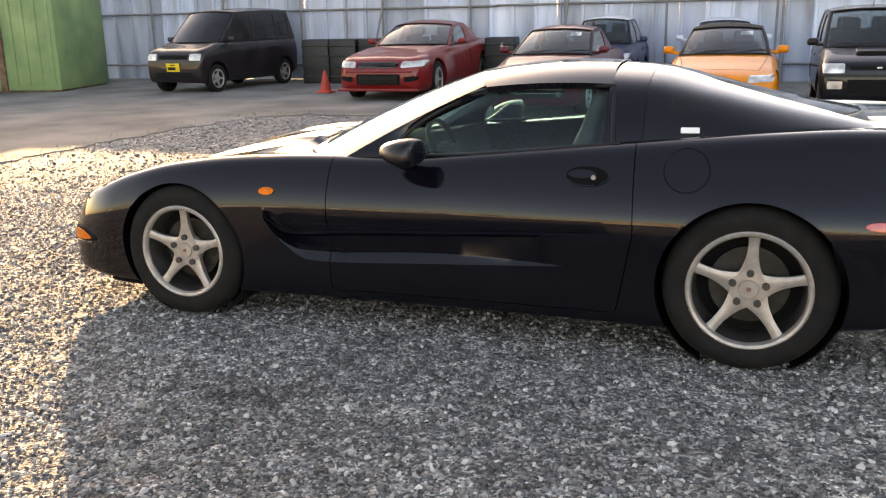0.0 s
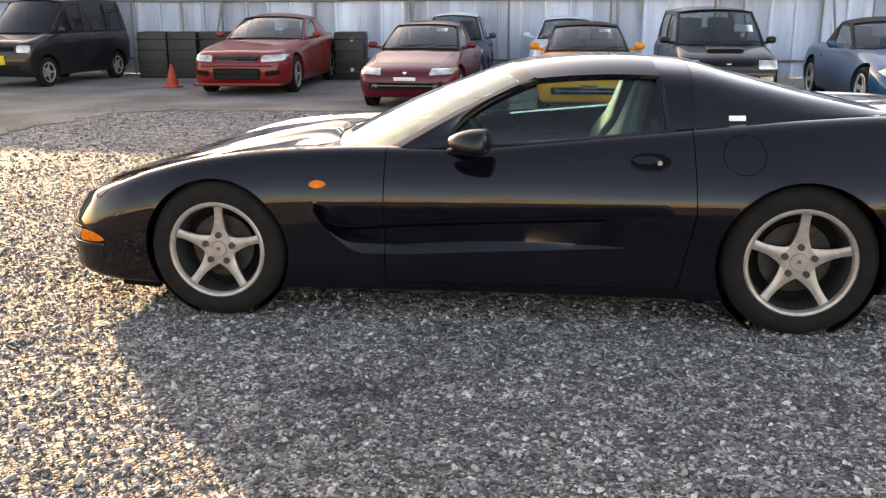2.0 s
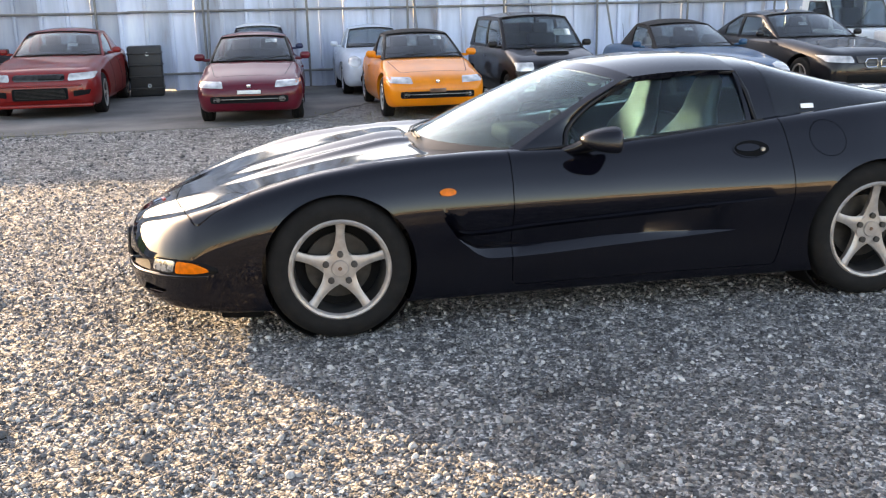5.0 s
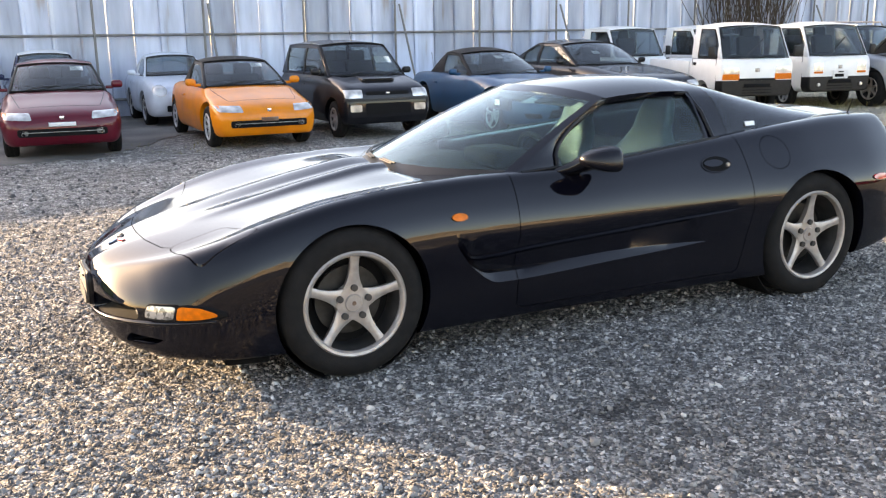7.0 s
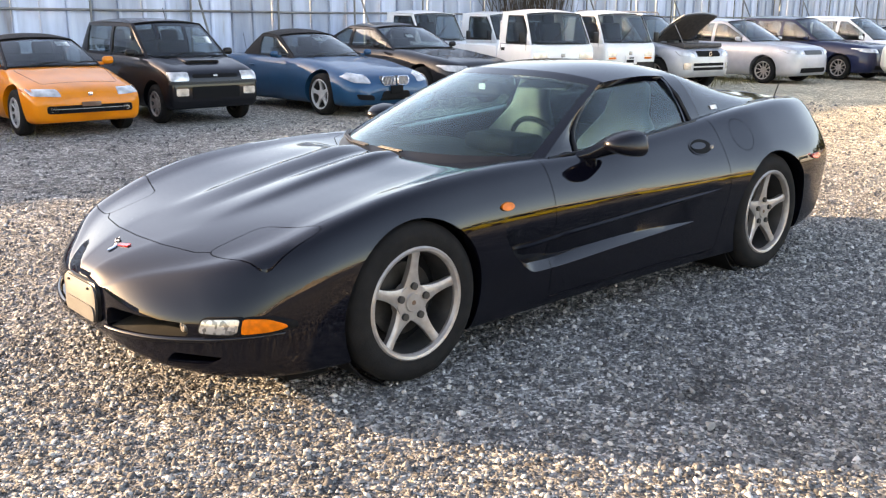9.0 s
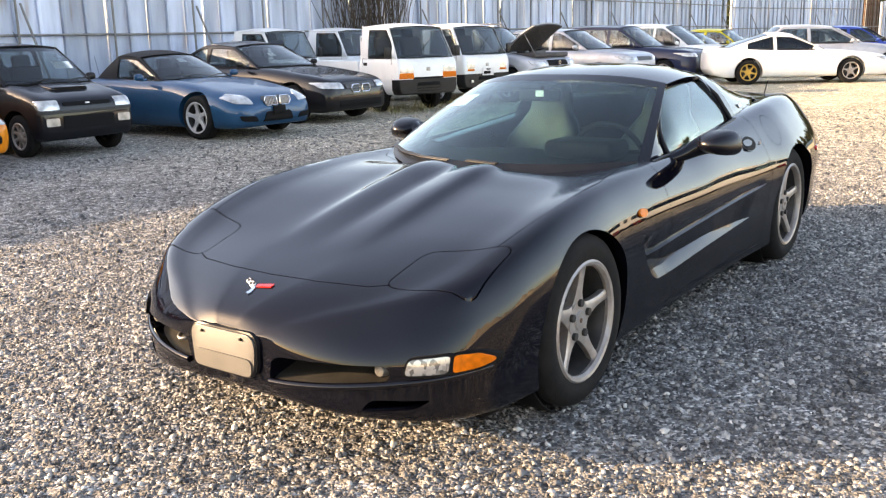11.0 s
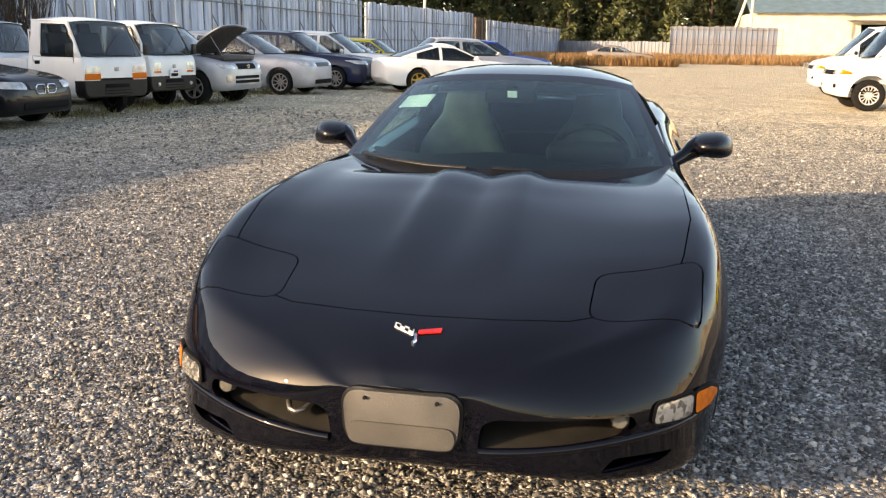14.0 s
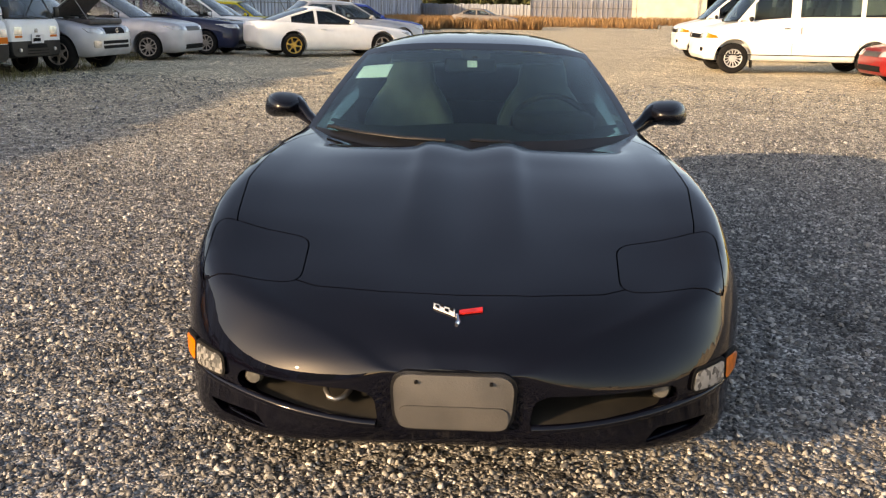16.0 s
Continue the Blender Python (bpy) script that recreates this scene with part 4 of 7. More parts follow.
def sports_coupe():
    root = empty("sports_coupe", pose(0, -0.016, 0), "glossy black low two-door sports coupe with five-spoke alloy wheels", "sports car")
    P = M["black_paint"]
    w = curve((-2.305, 0.17), (-2.300, 0.24), (-2.285, 0.325), (-2.252, 0.435), (-2.20, 0.545), (-2.15, 0.624), (-2.10, 0.690), (-2.03, 0.750), (-1.95, 0.793), (-1.75, 0.850), (-1.33, 0.885), (-0.9, 0.868), (-0.3, 0.857), (0.4, 0.866), (0.9, 0.888),
              (1.33, 0.918), (1.7, 0.908), (2.0, 0.86), (2.13, 0.78), (2.2, 0.68), (2.235, 0.55), (2.245, 0.42))
    zb = curve((-2.305, 0.27), (-2.28, 0.222), (-2.2, 0.185), (-2.05, 0.16), (-1.8, 0.142), (-1.0, 0.14), (1.0, 0.145), (1.7, 0.2), (2.1, 0.27), (2.245, 0.36))
    zm = curve((-2.305, 0.360), (-2.1, 0.364), (-1.95, 0.378), (-1.7, 0.447), (-1.33, 0.525), (-0.8, 0.565), (0.5, 0.59), (1.33, 0.615), (2.245, 0.63))
    zc = curve((-2.305, 0.425), (-2.25, 0.468), (-2.1, 0.528), (-1.87, 0.605), (-1.65, 0.683), (-1.36, 0.75), (-1.05, 0.783), (-0.66, 0.80), (-0.2, 0.803), (0.14, 0.828), (0.75, 0.885), (1.05, 0.912), (1.34, 0.935),
               (1.7, 0.95), (2.0, 0.945), (2.15, 0.925), (2.245, 0.87))
    wc = curve((-2.305, 0.78), (-2.285, 0.70), (-2.25, 0.66), (-2.2, 0.68), (-2.15, 0.73), (-2.1, 0.785), (-2.03, 0.85), (-1.95, 0.897), (-1.87, 0.913), (-1.6, 0.91), (-1.36, 0.89), (-1.0, 0.88), (-0.66, 0.87), (0, 0.86), (0.75, 0.81), (1.34, 0.775), (2.0, 0.74), (2.245, 0.7))
    zt = curve((-2.305, 0.44), (-2.28, 0.478), (-2.2, 0.522), (-2.1, 0.558), (-1.95, 0.598), (-1.6, 0.68), (-1.2, 0.762), (-0.93, 0.800), (-0.895, 0.800), (-0.85, 0.772), (-0.6, 0.775), (0.5, 0.84), (1.3, 0.90), (1.76, 0.957), (2.0, 0.965), (2.2, 0.945), (2.245, 0.89))
    dome = curve((-2.305, 0.0), (-1.95, 0.0), (-1.5, 0.6), (-1.0, 1.0), (-0.9, 0.9), (-0.85, 0.1), (2.3, 0.1))

    def section(x):
        W, B, m, c, t = w(x), zb(x), zm(x), zc(x), zt(x)
        k = wc(x) * W
        d = dome(x)
        n = min(1.0, max(0.0, (-1.75 - x) / 0.3))
        m = min(m, c - 0.07)
        return [(0, B), (0.90 * W, B), ((0.945 + 0.02 * n) * W, B + 0.008), ((0.964 + 0.034 * n) * W, B + 0.16 * (m - B)), ((0.985 + 0.016 * n) * W, B + 0.55 * (m - B)), (W, m), (0.5 * (W + k) + 0.022 * (1 - n) + 0.17 * n * (W - k), 0.45 * m + 0.55 * c), (k, c), (0.78 * k, c + 0.25 * (t - c) - 0.007 * d),
                (0.5 * k, c + 0.75 * (t - c) - 0.005 * d), (0.30 * k, t + 0.0 * d), (0.20 * k, t + 0.020 * d), (0, t - 0.003 * d)]
    xs = [-2.305, -2.304, -2.302, -2.299, -2.294, -2.288, -2.28] + [-2.27 + 0.02 * i for i in range(18)] + [-1.9 + 0.04 * i for i in range(97)] + [1.97 + 0.025 * i for i in range(9)] + [2.185, 2.2, 2.212, 2.222, 2.23, 2.236, 2.241, 2.245]
    solid = hull(section, (2, 2, 3, 3, 4, 5, 5, 4, 4, 4, 4, 4), sorted(set(round(x, 4) for x in xs)))
    # wheel openings, cabin, nose openings and side scallop
    cuts = []
    for ax, r, z in ((-1.327, 0.347, 0.322), (1.327, 0.366, 0.336)):
        for s in (-1, 1):
            cuts.append(cyl_bm(r, s * 0.56, s * 1.2, ax, z, 96))
    for s in (-1, 1):
        bm = bmesh.new()
        # along the scallop: lower edge and its depth, upper fin and its depth, upper edge
        along = [curve(*q) for q in (((-0.86, 0.585), (-0.845, 0.553), (-0.797, 0.455), (-0.735, 0.385), (-0.69, 0.345), (-0.63, 0.318), (-0.55, 0.316), (0.0, 0.345), (0.4, 0.370), (0.66, 0.390), (0.87, 0.404)),
                                     ((-0.86, -0.010), (-0.83, 0.030), (-0.79, 0.062), (-0.72, 0.080), (-0.62, 0.074), (-0.5, 0.060), (-0.25, 0.048), (0.0, 0.042), (0.4, 0.024), (0.62, 0.000), (0.70, -0.012), (0.87, -0.022)),
                                     ((-0.86, 0.575), (-0.82, 0.515), (-0.775, 0.462), (-0.72, 0.450), (-0.62, 0.457), (-0.5, 0.470), (0.0, 0.500), (0.4, 0.522), (0.87, 0.546)),
                                     ((-0.86, -0.010), (-0.83, 0.022), (-0.79, 0.045), (-0.72, 0.054), (-0.62, 0.038), (-0.5, 0.027), (-0.3, 0.021), (-0.1, 0.017), (0.3, 0.013), (0.66, 0.008), (0.80, -0.003), (0.87, -0.02)))]
        cols = [(x, *[c(x) for c in along]) for x in [-0.86 + 0.015 * k for k in range(15)] + [-0.63 + 0.04 * k for k in range(38)]]
        last = None
        for x, lo, deep, fin, fd in cols:
            face, skin_y, out = 0.988 * w(x), w(x) + 0.001, 0.925
            ledge = min(0.6 * deep if deep > 0 else deep, 0.031, max(0.003, 0.24 * (x + 0.77)), (fin - 0.036 - lo) / 1.7)
            rise = min(2.4, 1.3 + 3.5 * (x + 0.86))
            up = fin + 0.004 + rise * max(fd, 0.004)
            prof = [(out, lo - 1.7 * (out - face)), (face - ledge, lo + 1.7 * ledge), (skin_y - deep, lo + 1.7 * ledge + 0.008), (skin_y - min(deep, fd + 0.014), fin - 0.022), (skin_y - fd + 0.010, fin - 0.004), (skin_y - fd, fin + 0.004), (out, up + rise * (out - skin_y))]
            row = [bm.verts.new((x, s * y, z)) for y, z in prof]
            if last:
                for k in range(7):
                    l = (k + 1) % 7
                    q = (last[k], last[l], row[l], row[k])
                    bm.faces.new(q[:3])
                    bm.faces.new((q[0], q[2], q[3]))
            else:
                bm.faces.new(row)
            last = row
        bm.faces.new(last)
        cuts.append(outward(bm))
    body = carve(solid, merged(*cuts))
    cabin = prism(rounded([(-0.72, -0.36), (-0.44, -0.64), (1.5, -0.60), (1.68, -0.46), (1.68, 0.46), (1.5, 0.60), (-0.44, 0.64), (-0.72, 0.36)], 0.1), 0.34, 1.4, "z")
    body = carve(body, cabin)
    mouth = rounded([(0.195, 0.284), (0.56, 0.296), (0.60, 0.335), (0.585, 0.366), (0.24, 0.372), (0.205, 0.355)], 0.02)
    duct = rounded([(0.505, 0.214), (0.655, 0.220), (0.70, 0.250), (0.54, 0.254)], 0.016)
    nose = [prism(o, -2.6, -2.02, "x") for o in (mouth, flip(mouth))] + [prism(o, -2.6, -1.86, "x") for o in (duct, flip(duct))]
    body = carve(body, merged(*nose))
    # panels that open
    lid = rounded([(-2.010, 0.452), (-1.996, 0.60), (-1.950, 0.756), (-1.695, 0.770), (-1.738, 0.61), (-1.780, 0.465)], 0.05, 5)
    hood_side = [(-2.03, 0.40), (-1.995, 0.47), (-1.85, 0.60), (-1.74, 0.70), (-1.66, 0.715), (-1.40, 0.745), (-1.0, 0.738), (-0.76, 0.695), (-0.60, 0.648)]
    hood = [(-2.075, -0.0), (-2.068, 0.2)] + hood_side + [(-0.70, 0.585), (-0.80, 0.42), (-0.862, 0.2), (-0.880, 0.0)]
    hood = hood + [(x, -y) for x, y in hood[-2:0:-1]]
    door = rounded([(-0.525, 0.19), (0.80, 0.20), (0.865, 0.55), (0.845, 1.0), (-0.52, 1.0)], 0.03)
    panels = [("headlamp_lid", lid, "z", 0.35, 1.1), ("headlamp_lid", flip_y(lid), "z", 0.35, 1.1), ("bonnet", hood, "z", 0.42, 1.1), ("door", door, "y", -1.2, -0.668), ("door", door, "y", 0.668, 1.2)]
    for name, outline, axis, a, b in panels:
        part(name, carve(body, prism(outline, a, b, axis), "INTERSECT"), P, root)
        body = carve(body, prism(grown(outline, 0.0042), a - (0.02 if axis == "z" else 0), b + (0.02 if axis == "z" else 0), axis))
    # fuel flap seam
    ring_o, ring_i = [[(1.065 + r * 1.05 * math.cos(k * math.pi / 24), 0.805 + r * 0.95 * math.sin(k * math.pi / 24)) for k in range(48)] for r in (0.0868, 0.0842)]
    me = bpy.data.meshes.new("t")
    bm = prism(ring_o, -1.2, -0.70)
    bm.to_mesh(me)
    bm.free()
    body = carve(body, carve(me, prism(ring_i, -1.3, -0.6), smooth=0))
    part("body", body, P, root, "glossy black painted body")
    # wheel housings
    for ax, r in ((-1.327, 0.353), (1.327, 0.372)):
        for s in (-1, 1):
            v, f = lathe([(r + 0.004, 0.0), (r - 0.002, 0.0), (r - 0.002, 0.3), (0.05, 0.3), (0.05, 0.306), (r + 0.004, 0.306)], 48)
            part("wheel_housing", mesh_of([(x, s * (0.80 - y), z) for x, y, z in v], f), M["dark"], root, at=pose(ax, 0, 0.33))
    # wheels
    for ax, R, rim, tw, steer in ((-1.327, 0.326, 0.228, 0.235, 0), (1.327, 0.34, 0.241, 0.265, 0)):
        for s, spin in ((-1, 3 if ax < 0 else 3), (1, 20)):
            put_wheel(root, ax, s * ((0.86 if ax < 0 else 0.878) - tw / 2), R, rim, tw, 5, M["alloy"], 1.0, spin, steer, "silver five-spoke alloy wheel with a black tyre", True)
    def nose_x(y, f):
        lo, hi = -2.305, -1.5
        for _ in range(40):
            m = 0.5 * (lo + hi)
            lo, hi = (m, hi) if w(m) * f < y else (lo, m)
        return hi
    # nose: plate cover, lamps, badge
    plate = rounded([(-0.146, 0.284), (0.146, 0.284), (0.157, 0.431), (-0.157, 0.431)], 0.05, 6)
    pc = part("plate_cover", skin(solid, plate, "x", -2.6, -2.2, 1.009), M["plate_cover"], root, "matt grey-brown plastic plate cover")
    rim_line = rounded([(-0.154, 0.278), (0.154, 0.278), (0.165, 0.437), (-0.165, 0.437)], 0.055, 6)
    part("plate_surround", skin(solid, rim_line, "x", -2.6, -2.2, 1.006), M["trim"], root)
    part("plate_step", skin(solid, rect(-0.141, 0.288, 0.141, 0.348, 0.045), "x", -2.6, -2.2, 1.0115), M["plate_cover"], root)
    for s in (-1, 1):
        b = cyl_bm(0.005, -0.012, 0.006, 0, 0, 10)
        part("screw", b, M["dark"], pc, at=pose(-2.3265, s * 0.095, 0.413, 0, 0, 90))
        clear = rounded([(0.640, 0.339), (0.742, 0.338), (0.744, 0.393), (0.648, 0.388)], 0.014)
        amber = rounded([(0.752, 0.337), (0.803, 0.341), (0.820, 0.350), (0.818, 0.364), (0.796, 0.388), (0.752, 0.393)], 0.010)
        for nm, o, mm, lab in (("position_lamp", clear, M["clear_lamp"], "clear front lamp"), ("turn_signal", amber, M["amber"], "orange turn signal")):
            o = [(s * p[0], p[1]) for p in o]
            part("lamp_bezel", skin(solid, grown(o, 0.007), "x", -2.35, -1.862, 1.0035), M["dark"], root)
            part(nm, skin(solid, o, "x", -2.35, -1.868, 1.005), mm, root, lab)
        part("fog_lamp", mesh_of(*lathe([(0.001, -0.026), (0.018, -0.024), (0.026, -0.012), (0.026, 0.02), (0.001, 0.02)], 20)), M["fog"], root, "small round fog lamp", pose(-2.148, s * 0.552, 0.344, 0, 0, -90))
        panel = [[(nose_x(y, 0.985) + 0.012 + 0.13 * u, s * y, 0.288 + 0.030 * u) for y in (0.19, 0.29, 0.39, 0.49, 0.585)] for u in (0, 0.5, 1)]
        part("mouth_panel", slab(panel, 0.006, (-2.2, s * 0.4, 0.1)), M["mouth"], root, "grey duct floor with its lit tone in the colour")
        part("mouth_liner", box_bm((0.02, 0.44, 0.12), (-2.035, s * 0.39, 0.34)), M["dark"], root)
    for s in (-1, 1):
        lip = [(nose_x(y, 0.985) - 0.004, s * y, 0.283 + 0.042 * max(0, (y - 0.2) / 0.6) ** 1.5) for y in [0.20 + 0.60 * k / 18 for k in range(19)]]
        part("lip_moulding", tube(lip, 0.0125, 10), P, root)
        low = [(nose_x(y, 0.925) - 0.003, s * y, 0.209 + 0.04 * (y - 0.49)) for y in [0.49 + 0.20 * k / 10 for k in range(11)]]
        part("duct_lip", tube(low, 0.008, 8), P, root)
    hook = tube([(-2.10, 0.275, 0.35), (-2.22, 0.28, 0.335), (-2.245, 0.295, 0.326), (-2.252, 0.313, 0.322), (-2.245, 0.331, 0.326), (-2.22, 0.344, 0.335), (-2.10, 0.35, 0.35)], 0.008)
    part("tow_hook", hook, M["steel"], root)
    badge = part("badge", tube([(x, y, zt(x) + 0.003) for x, y in ((-2.20, 0.0), (-2.19, -0.005), (-2.165, 0.0))], 0.0055, 6), M["chrome"], root, "small crossed-flag badge in red, white and black")
    def slanted(y0, y1, dx, m, name, parent, lift=0.006, x0=-2.15, deep=0.028):
        pts = [(x0, y0), (x0 + dx, y1), (x0 + dx - deep * 0.8, y1), (x0 - deep, y0)]
        bm = bmesh.new()
        lo = [bm.verts.new((x, y, zt(x) - 0.06 * y * y + lift - 0.004)) for x, y in pts]
        hi = [bm.verts.new((x, y, zt(x) - 0.06 * y * y + lift)) for x, y in pts]
        bm.faces.new(lo)
        bm.faces.new(hi)
        for i in range(4):
            bm.faces.new((lo[i], lo[(i + 1) % 4], hi[(i + 1) % 4], hi[i]))
        return part(name, from_bm(bm), m, parent)
    slanted(0.006, 0.064, 0.026, M["wplate"], "flag", badge, deep=0.022)
    slanted(-0.068, -0.006, -0.016, M["red_lens"], "flag", badge, x0=-2.134, deep=0.017)
    for k in range(4):
        slanted(0.010 + 0.013 * k, 0.020 + 0.013 * k, 0.006, M["dark"], "flag_square", badge, 0.008, -2.149 + 0.0075 * k - (0.011 if k % 2 else 0.0), 0.010)
    # sides: lamps, handles, lips
    for s in (-1, 1):
        a, b = (-1.2, -0.7) if s < 0 else (0.7, 1.2)
        ell = lambda cx, cz, rx, rz: [(cx + rx * math.cos(k * math.pi / 10), cz + rz * math.sin(k * math.pi / 10)) for k in range(20)]
        part("side_marker", skin(solid, ell(-0.83, 0.652, 0.038, 0.017), "y", a, b, 1.006), M["amber"], root, "oval orange side lamp")
        part("rear_marker", skin(solid, ell(1.785, 0.634, 0.062, 0.017), "y", -1.2 if s < 0 else 0.5, -0.5 if s < 0 else 1.2, 1.004), M["red_lens"], root, "red rear side lamp")
        cup = part("handle_cup", skin(solid, ell(0.665, 0.772, 0.088, 0.036), "y", a, b, 1.0032), M["void"], root)
        part("handle_rim", skin(solid, ell(0.665, 0.772, 0.094, 0.041), "y", a, b, 1.0022), P, cup)
        part("handle", skin(solid, ell(0.645, 0.778, 0.060, 0.017), "y", a, b, 1.007), P, cup)
        part("lock", mesh_of(*lathe([(0.001, -0.006), (0.010, -0.006), (0.011, 0.004), (0.001, 0.004)], 14)), M["steel"], cup, at=pose(0.700, s * 0.853, 0.772, 0, 0, 0 if s < 0 else 180))
        part("air_dam", box_bm((0.19, 0.36, 0.055), (0, 0, 0), 0.012, 2), M["matte"], root, at=pose(-1.77, s * 0.56, 0.128, 0, 4, 0))
        # mirror pod on its foot
        bm = bmesh.new()
        bmesh.ops.create_uvsphere(bm, u_segments=28, v_segments=18, radius=1.0)
        for v in bm.verts:
            x, y, z = v.co
            p = 0.74
            sg = lambda q: math.copysign(abs(q) ** p, q)
            x, y, z = sg(x), sg(y), sg(z)
            x = x if x < 0 else 0.35 * x
            q = 1 - 0.38 * max(0.0, -x) ** 1.6
            v.co = (0.15 * x if x < 0 else 0.11 * x, 0.100 * y * q * (1 - 0.12 * z), 0.058 * z * q * (1 + 0.12 * y * s))
        mir = part("mirror", from_bm(bm, 60), P, root, "black door mirror", pose(-0.075, s * 0.905, 0.862, 0, 0, s * 8))
        verts, faces, n = [], [], 20
        stations = ((-0.225, 0.715, 0.790, 0.060, 0.024), (-0.205, 0.745, 0.798, 0.054, 0.026), (-0.170, 0.780, 0.815, 0.050, 0.030), (-0.130, 0.815, 0.840, 0.054, 0.040), (-0.105, 0.850, 0.857, 0.062, 0.047), (-0.095, 0.890, 0.862, 0.060, 0.045))
        for cx, cy, cz, rx, rz in stations:
            verts += [(cx + rx * math.cos(2 * math.pi * k / n), s * (cy - 0.35 * rz * math.sin(2 * math.pi * k / n)), cz + rz * math.sin(2 * math.pi * k / n)) for k in range(n)]
        for i in range(len(stations) - 1):
            for k in range(n):
                l = (k + 1) % n
                faces.append((i * n + k, i * n + l, (i + 1) * n + l, (i + 1) * n + k))
        faces += [tuple(range(n)), tuple((len(stations) - 1) * n + k for k in range(n))]
        part("mirror_foot", mesh_of(verts, faces, 50), P, mir, at=pose(-0.075, s * 0.905, 0.862, 0, 0, s * 8).inverted())
        part("mirror_glass", box_bm((0.004, 0.13, 0.062), (0.031, 0, 0), 0.0), M["chrome"], mir)
    # upper body
    wb, hd, rr = (-0.850, 0.796, -0.475, 0.727, 0.800), (0.0, 1.155, 0.13, 0.545, 1.108), (0.70, 1.195, 0.72, 0.500, 1.122)
    mid = (0.4, 0, 0.7)

    def rows(a, b, n, lo, hi, bow, **k):
        out = []
        for i in range(n + 1):
            t = lo + (hi - lo) * i / n
            e = mix(a, b, t)
            out.append(arc_row((e[0], e[1] + bow * 4 * t * (1 - t), e[2], e[3] + 0.6 * bow * t * (1 - t), e[4] + 2.4 * bow * t * (1 - t)), 28, p=(3.1 if a is hd else 2.1 + 1.0 * min(1, max(0, t)) ** 2), q=2.4 - 0.4 * min(1, max(0, t)), **k))
        return out
    part("screen_foot", slab(rows(wb, hd, 3, -0.05, 0.034, 0.022, vmax=0.97), 0.008, mid), M["trim"], root)
    part("windscreen", slab(rows(wb, hd, 14, 0.034, 0.929, 0.022, vmax=0.946), 0.005, mid), M["screen"], root, "raked clear windscreen")
    for s in (-1, 1):
        g = [[(p[0], s * p[1], p[2]) for p in row] for row in rows(wb, hd, 14, -0.06, 1.0, 0.022, vmax=1.0, vmin=0.945)]
        part("pillar", slab(g, 0.045, mid), P, root)
    part("header", slab(rows(wb, hd, 4, 0.93, 1.03, 0.022), 0.02, mid), P, root)
    part("roof_panel", slab(rows(hd, rr, 14, 0.045, 0.992, 0.022), 0.03, mid), P, root, "black removable roof panel")
    # hoop behind the roof panel, down to the waist on both sides
    def wrap(x, n=26):
        t = (x - 0.72) / (1.77 - 0.72)
        top = curve((0.72, 1.193), (0.88, 1.178), (1.13, 1.115), (1.44, 1.035), (1.77, 0.962))(x)
        yb, zbelt = curve((0.72, 0.685), (1.05, 0.655), (1.4, 0.60), (1.77, 0.50))(x), curve((0.72, 0.885), (1.05, 0.905), (1.4, 0.93), (1.77, 0.945))(x)
        ys, hs = curve((0.72, 0.495), (1.05, 0.475), (1.4, 0.43), (1.77, 0.38))(x), curve((0.72, 0.70), (1.77, 0.66))(x)
        half = smooth_line([(yb, zbelt - 0.03), (yb * 0.985, zbelt), (0.5 * (yb + ys) + 0.012, zbelt + 0.40 * (top - zbelt)), (ys, zbelt + (hs + 0.06) * (top - zbelt)), (0.55 * ys, zbelt + 0.94 * (top - zbelt)), (0, top)], (1, 3, 3, 4, 4))
        return [(x, -p[0], p[1]) for p in half] + [(x, p[0], p[1]) for p in half[-2::-1]]
    part("roof_hoop", slab([wrap(0.704 + 0.018 * i) for i in range(10)], 0.03, (0.8, 0, 0.7)), P, root, "black roof hoop")
    part("rear_window", slab([wrap(0.8685 + 0.05 * i) for i in range(18)] + [wrap(1.765)], 0.005, (1.2, 0, 0.6)), M["tint"], root, "dark tinted wrap-round rear window")
    # door windows, behind a broad pillar face
    top_x, top_z = (-0.240, -0.226, -0.17, 0.0, 0.12, 0.28, 0.45, 0.72), (0.80, 0.862, 0.925, 1.030, 1.080, 1.108, 1.118, 1.108)
    rim = curve(*zip(top_x, top_z))
    side_y = lambda z: 0.715 - 0.66 * max(0.0, z - 0.81) - 0.10 * max(0.0, z - 1.03)
    for s in (-1, 1):
        g, seal = [], []
        for i in range(33):
            x = -0.238 + 0.962 * (i / 32) ** 1.25
            ztp = rim(x)
            yt = side_y(ztp) - 0.035 * max(0.0, x - 0.13)
            yb, zl = 0.712 - 0.045 * max(0.0, x + 0.1), curve((-0.5, 0.79), (0.14, 0.828), (0.75, 0.886))(x)
            g.append([(x, s * (yb + (yt - yb) * h + 0.028 * 4 * h * (1 - h) * min(1, max(0.0, ztp - zl) / 0.2)), min(zl, ztp) - 0.02 + max(0.02, ztp - zl + 0.015) * h) for h in [k / 7 for k in range(8)]])
            seal.append((x, s * (yt + 0.004), ztp + 0.004))
        part("side_window", slab(g, 0.005, (0.2, 0, 0.8)), M["screen"], root, "clear door window")
        part("window_seal", tube(seal + [(0.735, s * 0.60, 1.02), (0.75, s * 0.685, 0.885)], 0.010), M["trim"], root)
        part("belt_seal", tube([(x, s * (0.722 - 0.035 * max(0.0, x + 0.1)), curve((-0.5, 0.80), (0.14, 0.832), (0.78, 0.892))(x)) for x in [-0.44 + 0.122 * k for k in range(11)]], 0.008), M["trim"], root)
        edge = [row[-1] for row in rows(wb, hd, 16, -0.02, 0.985, 0.022)]
        face = []
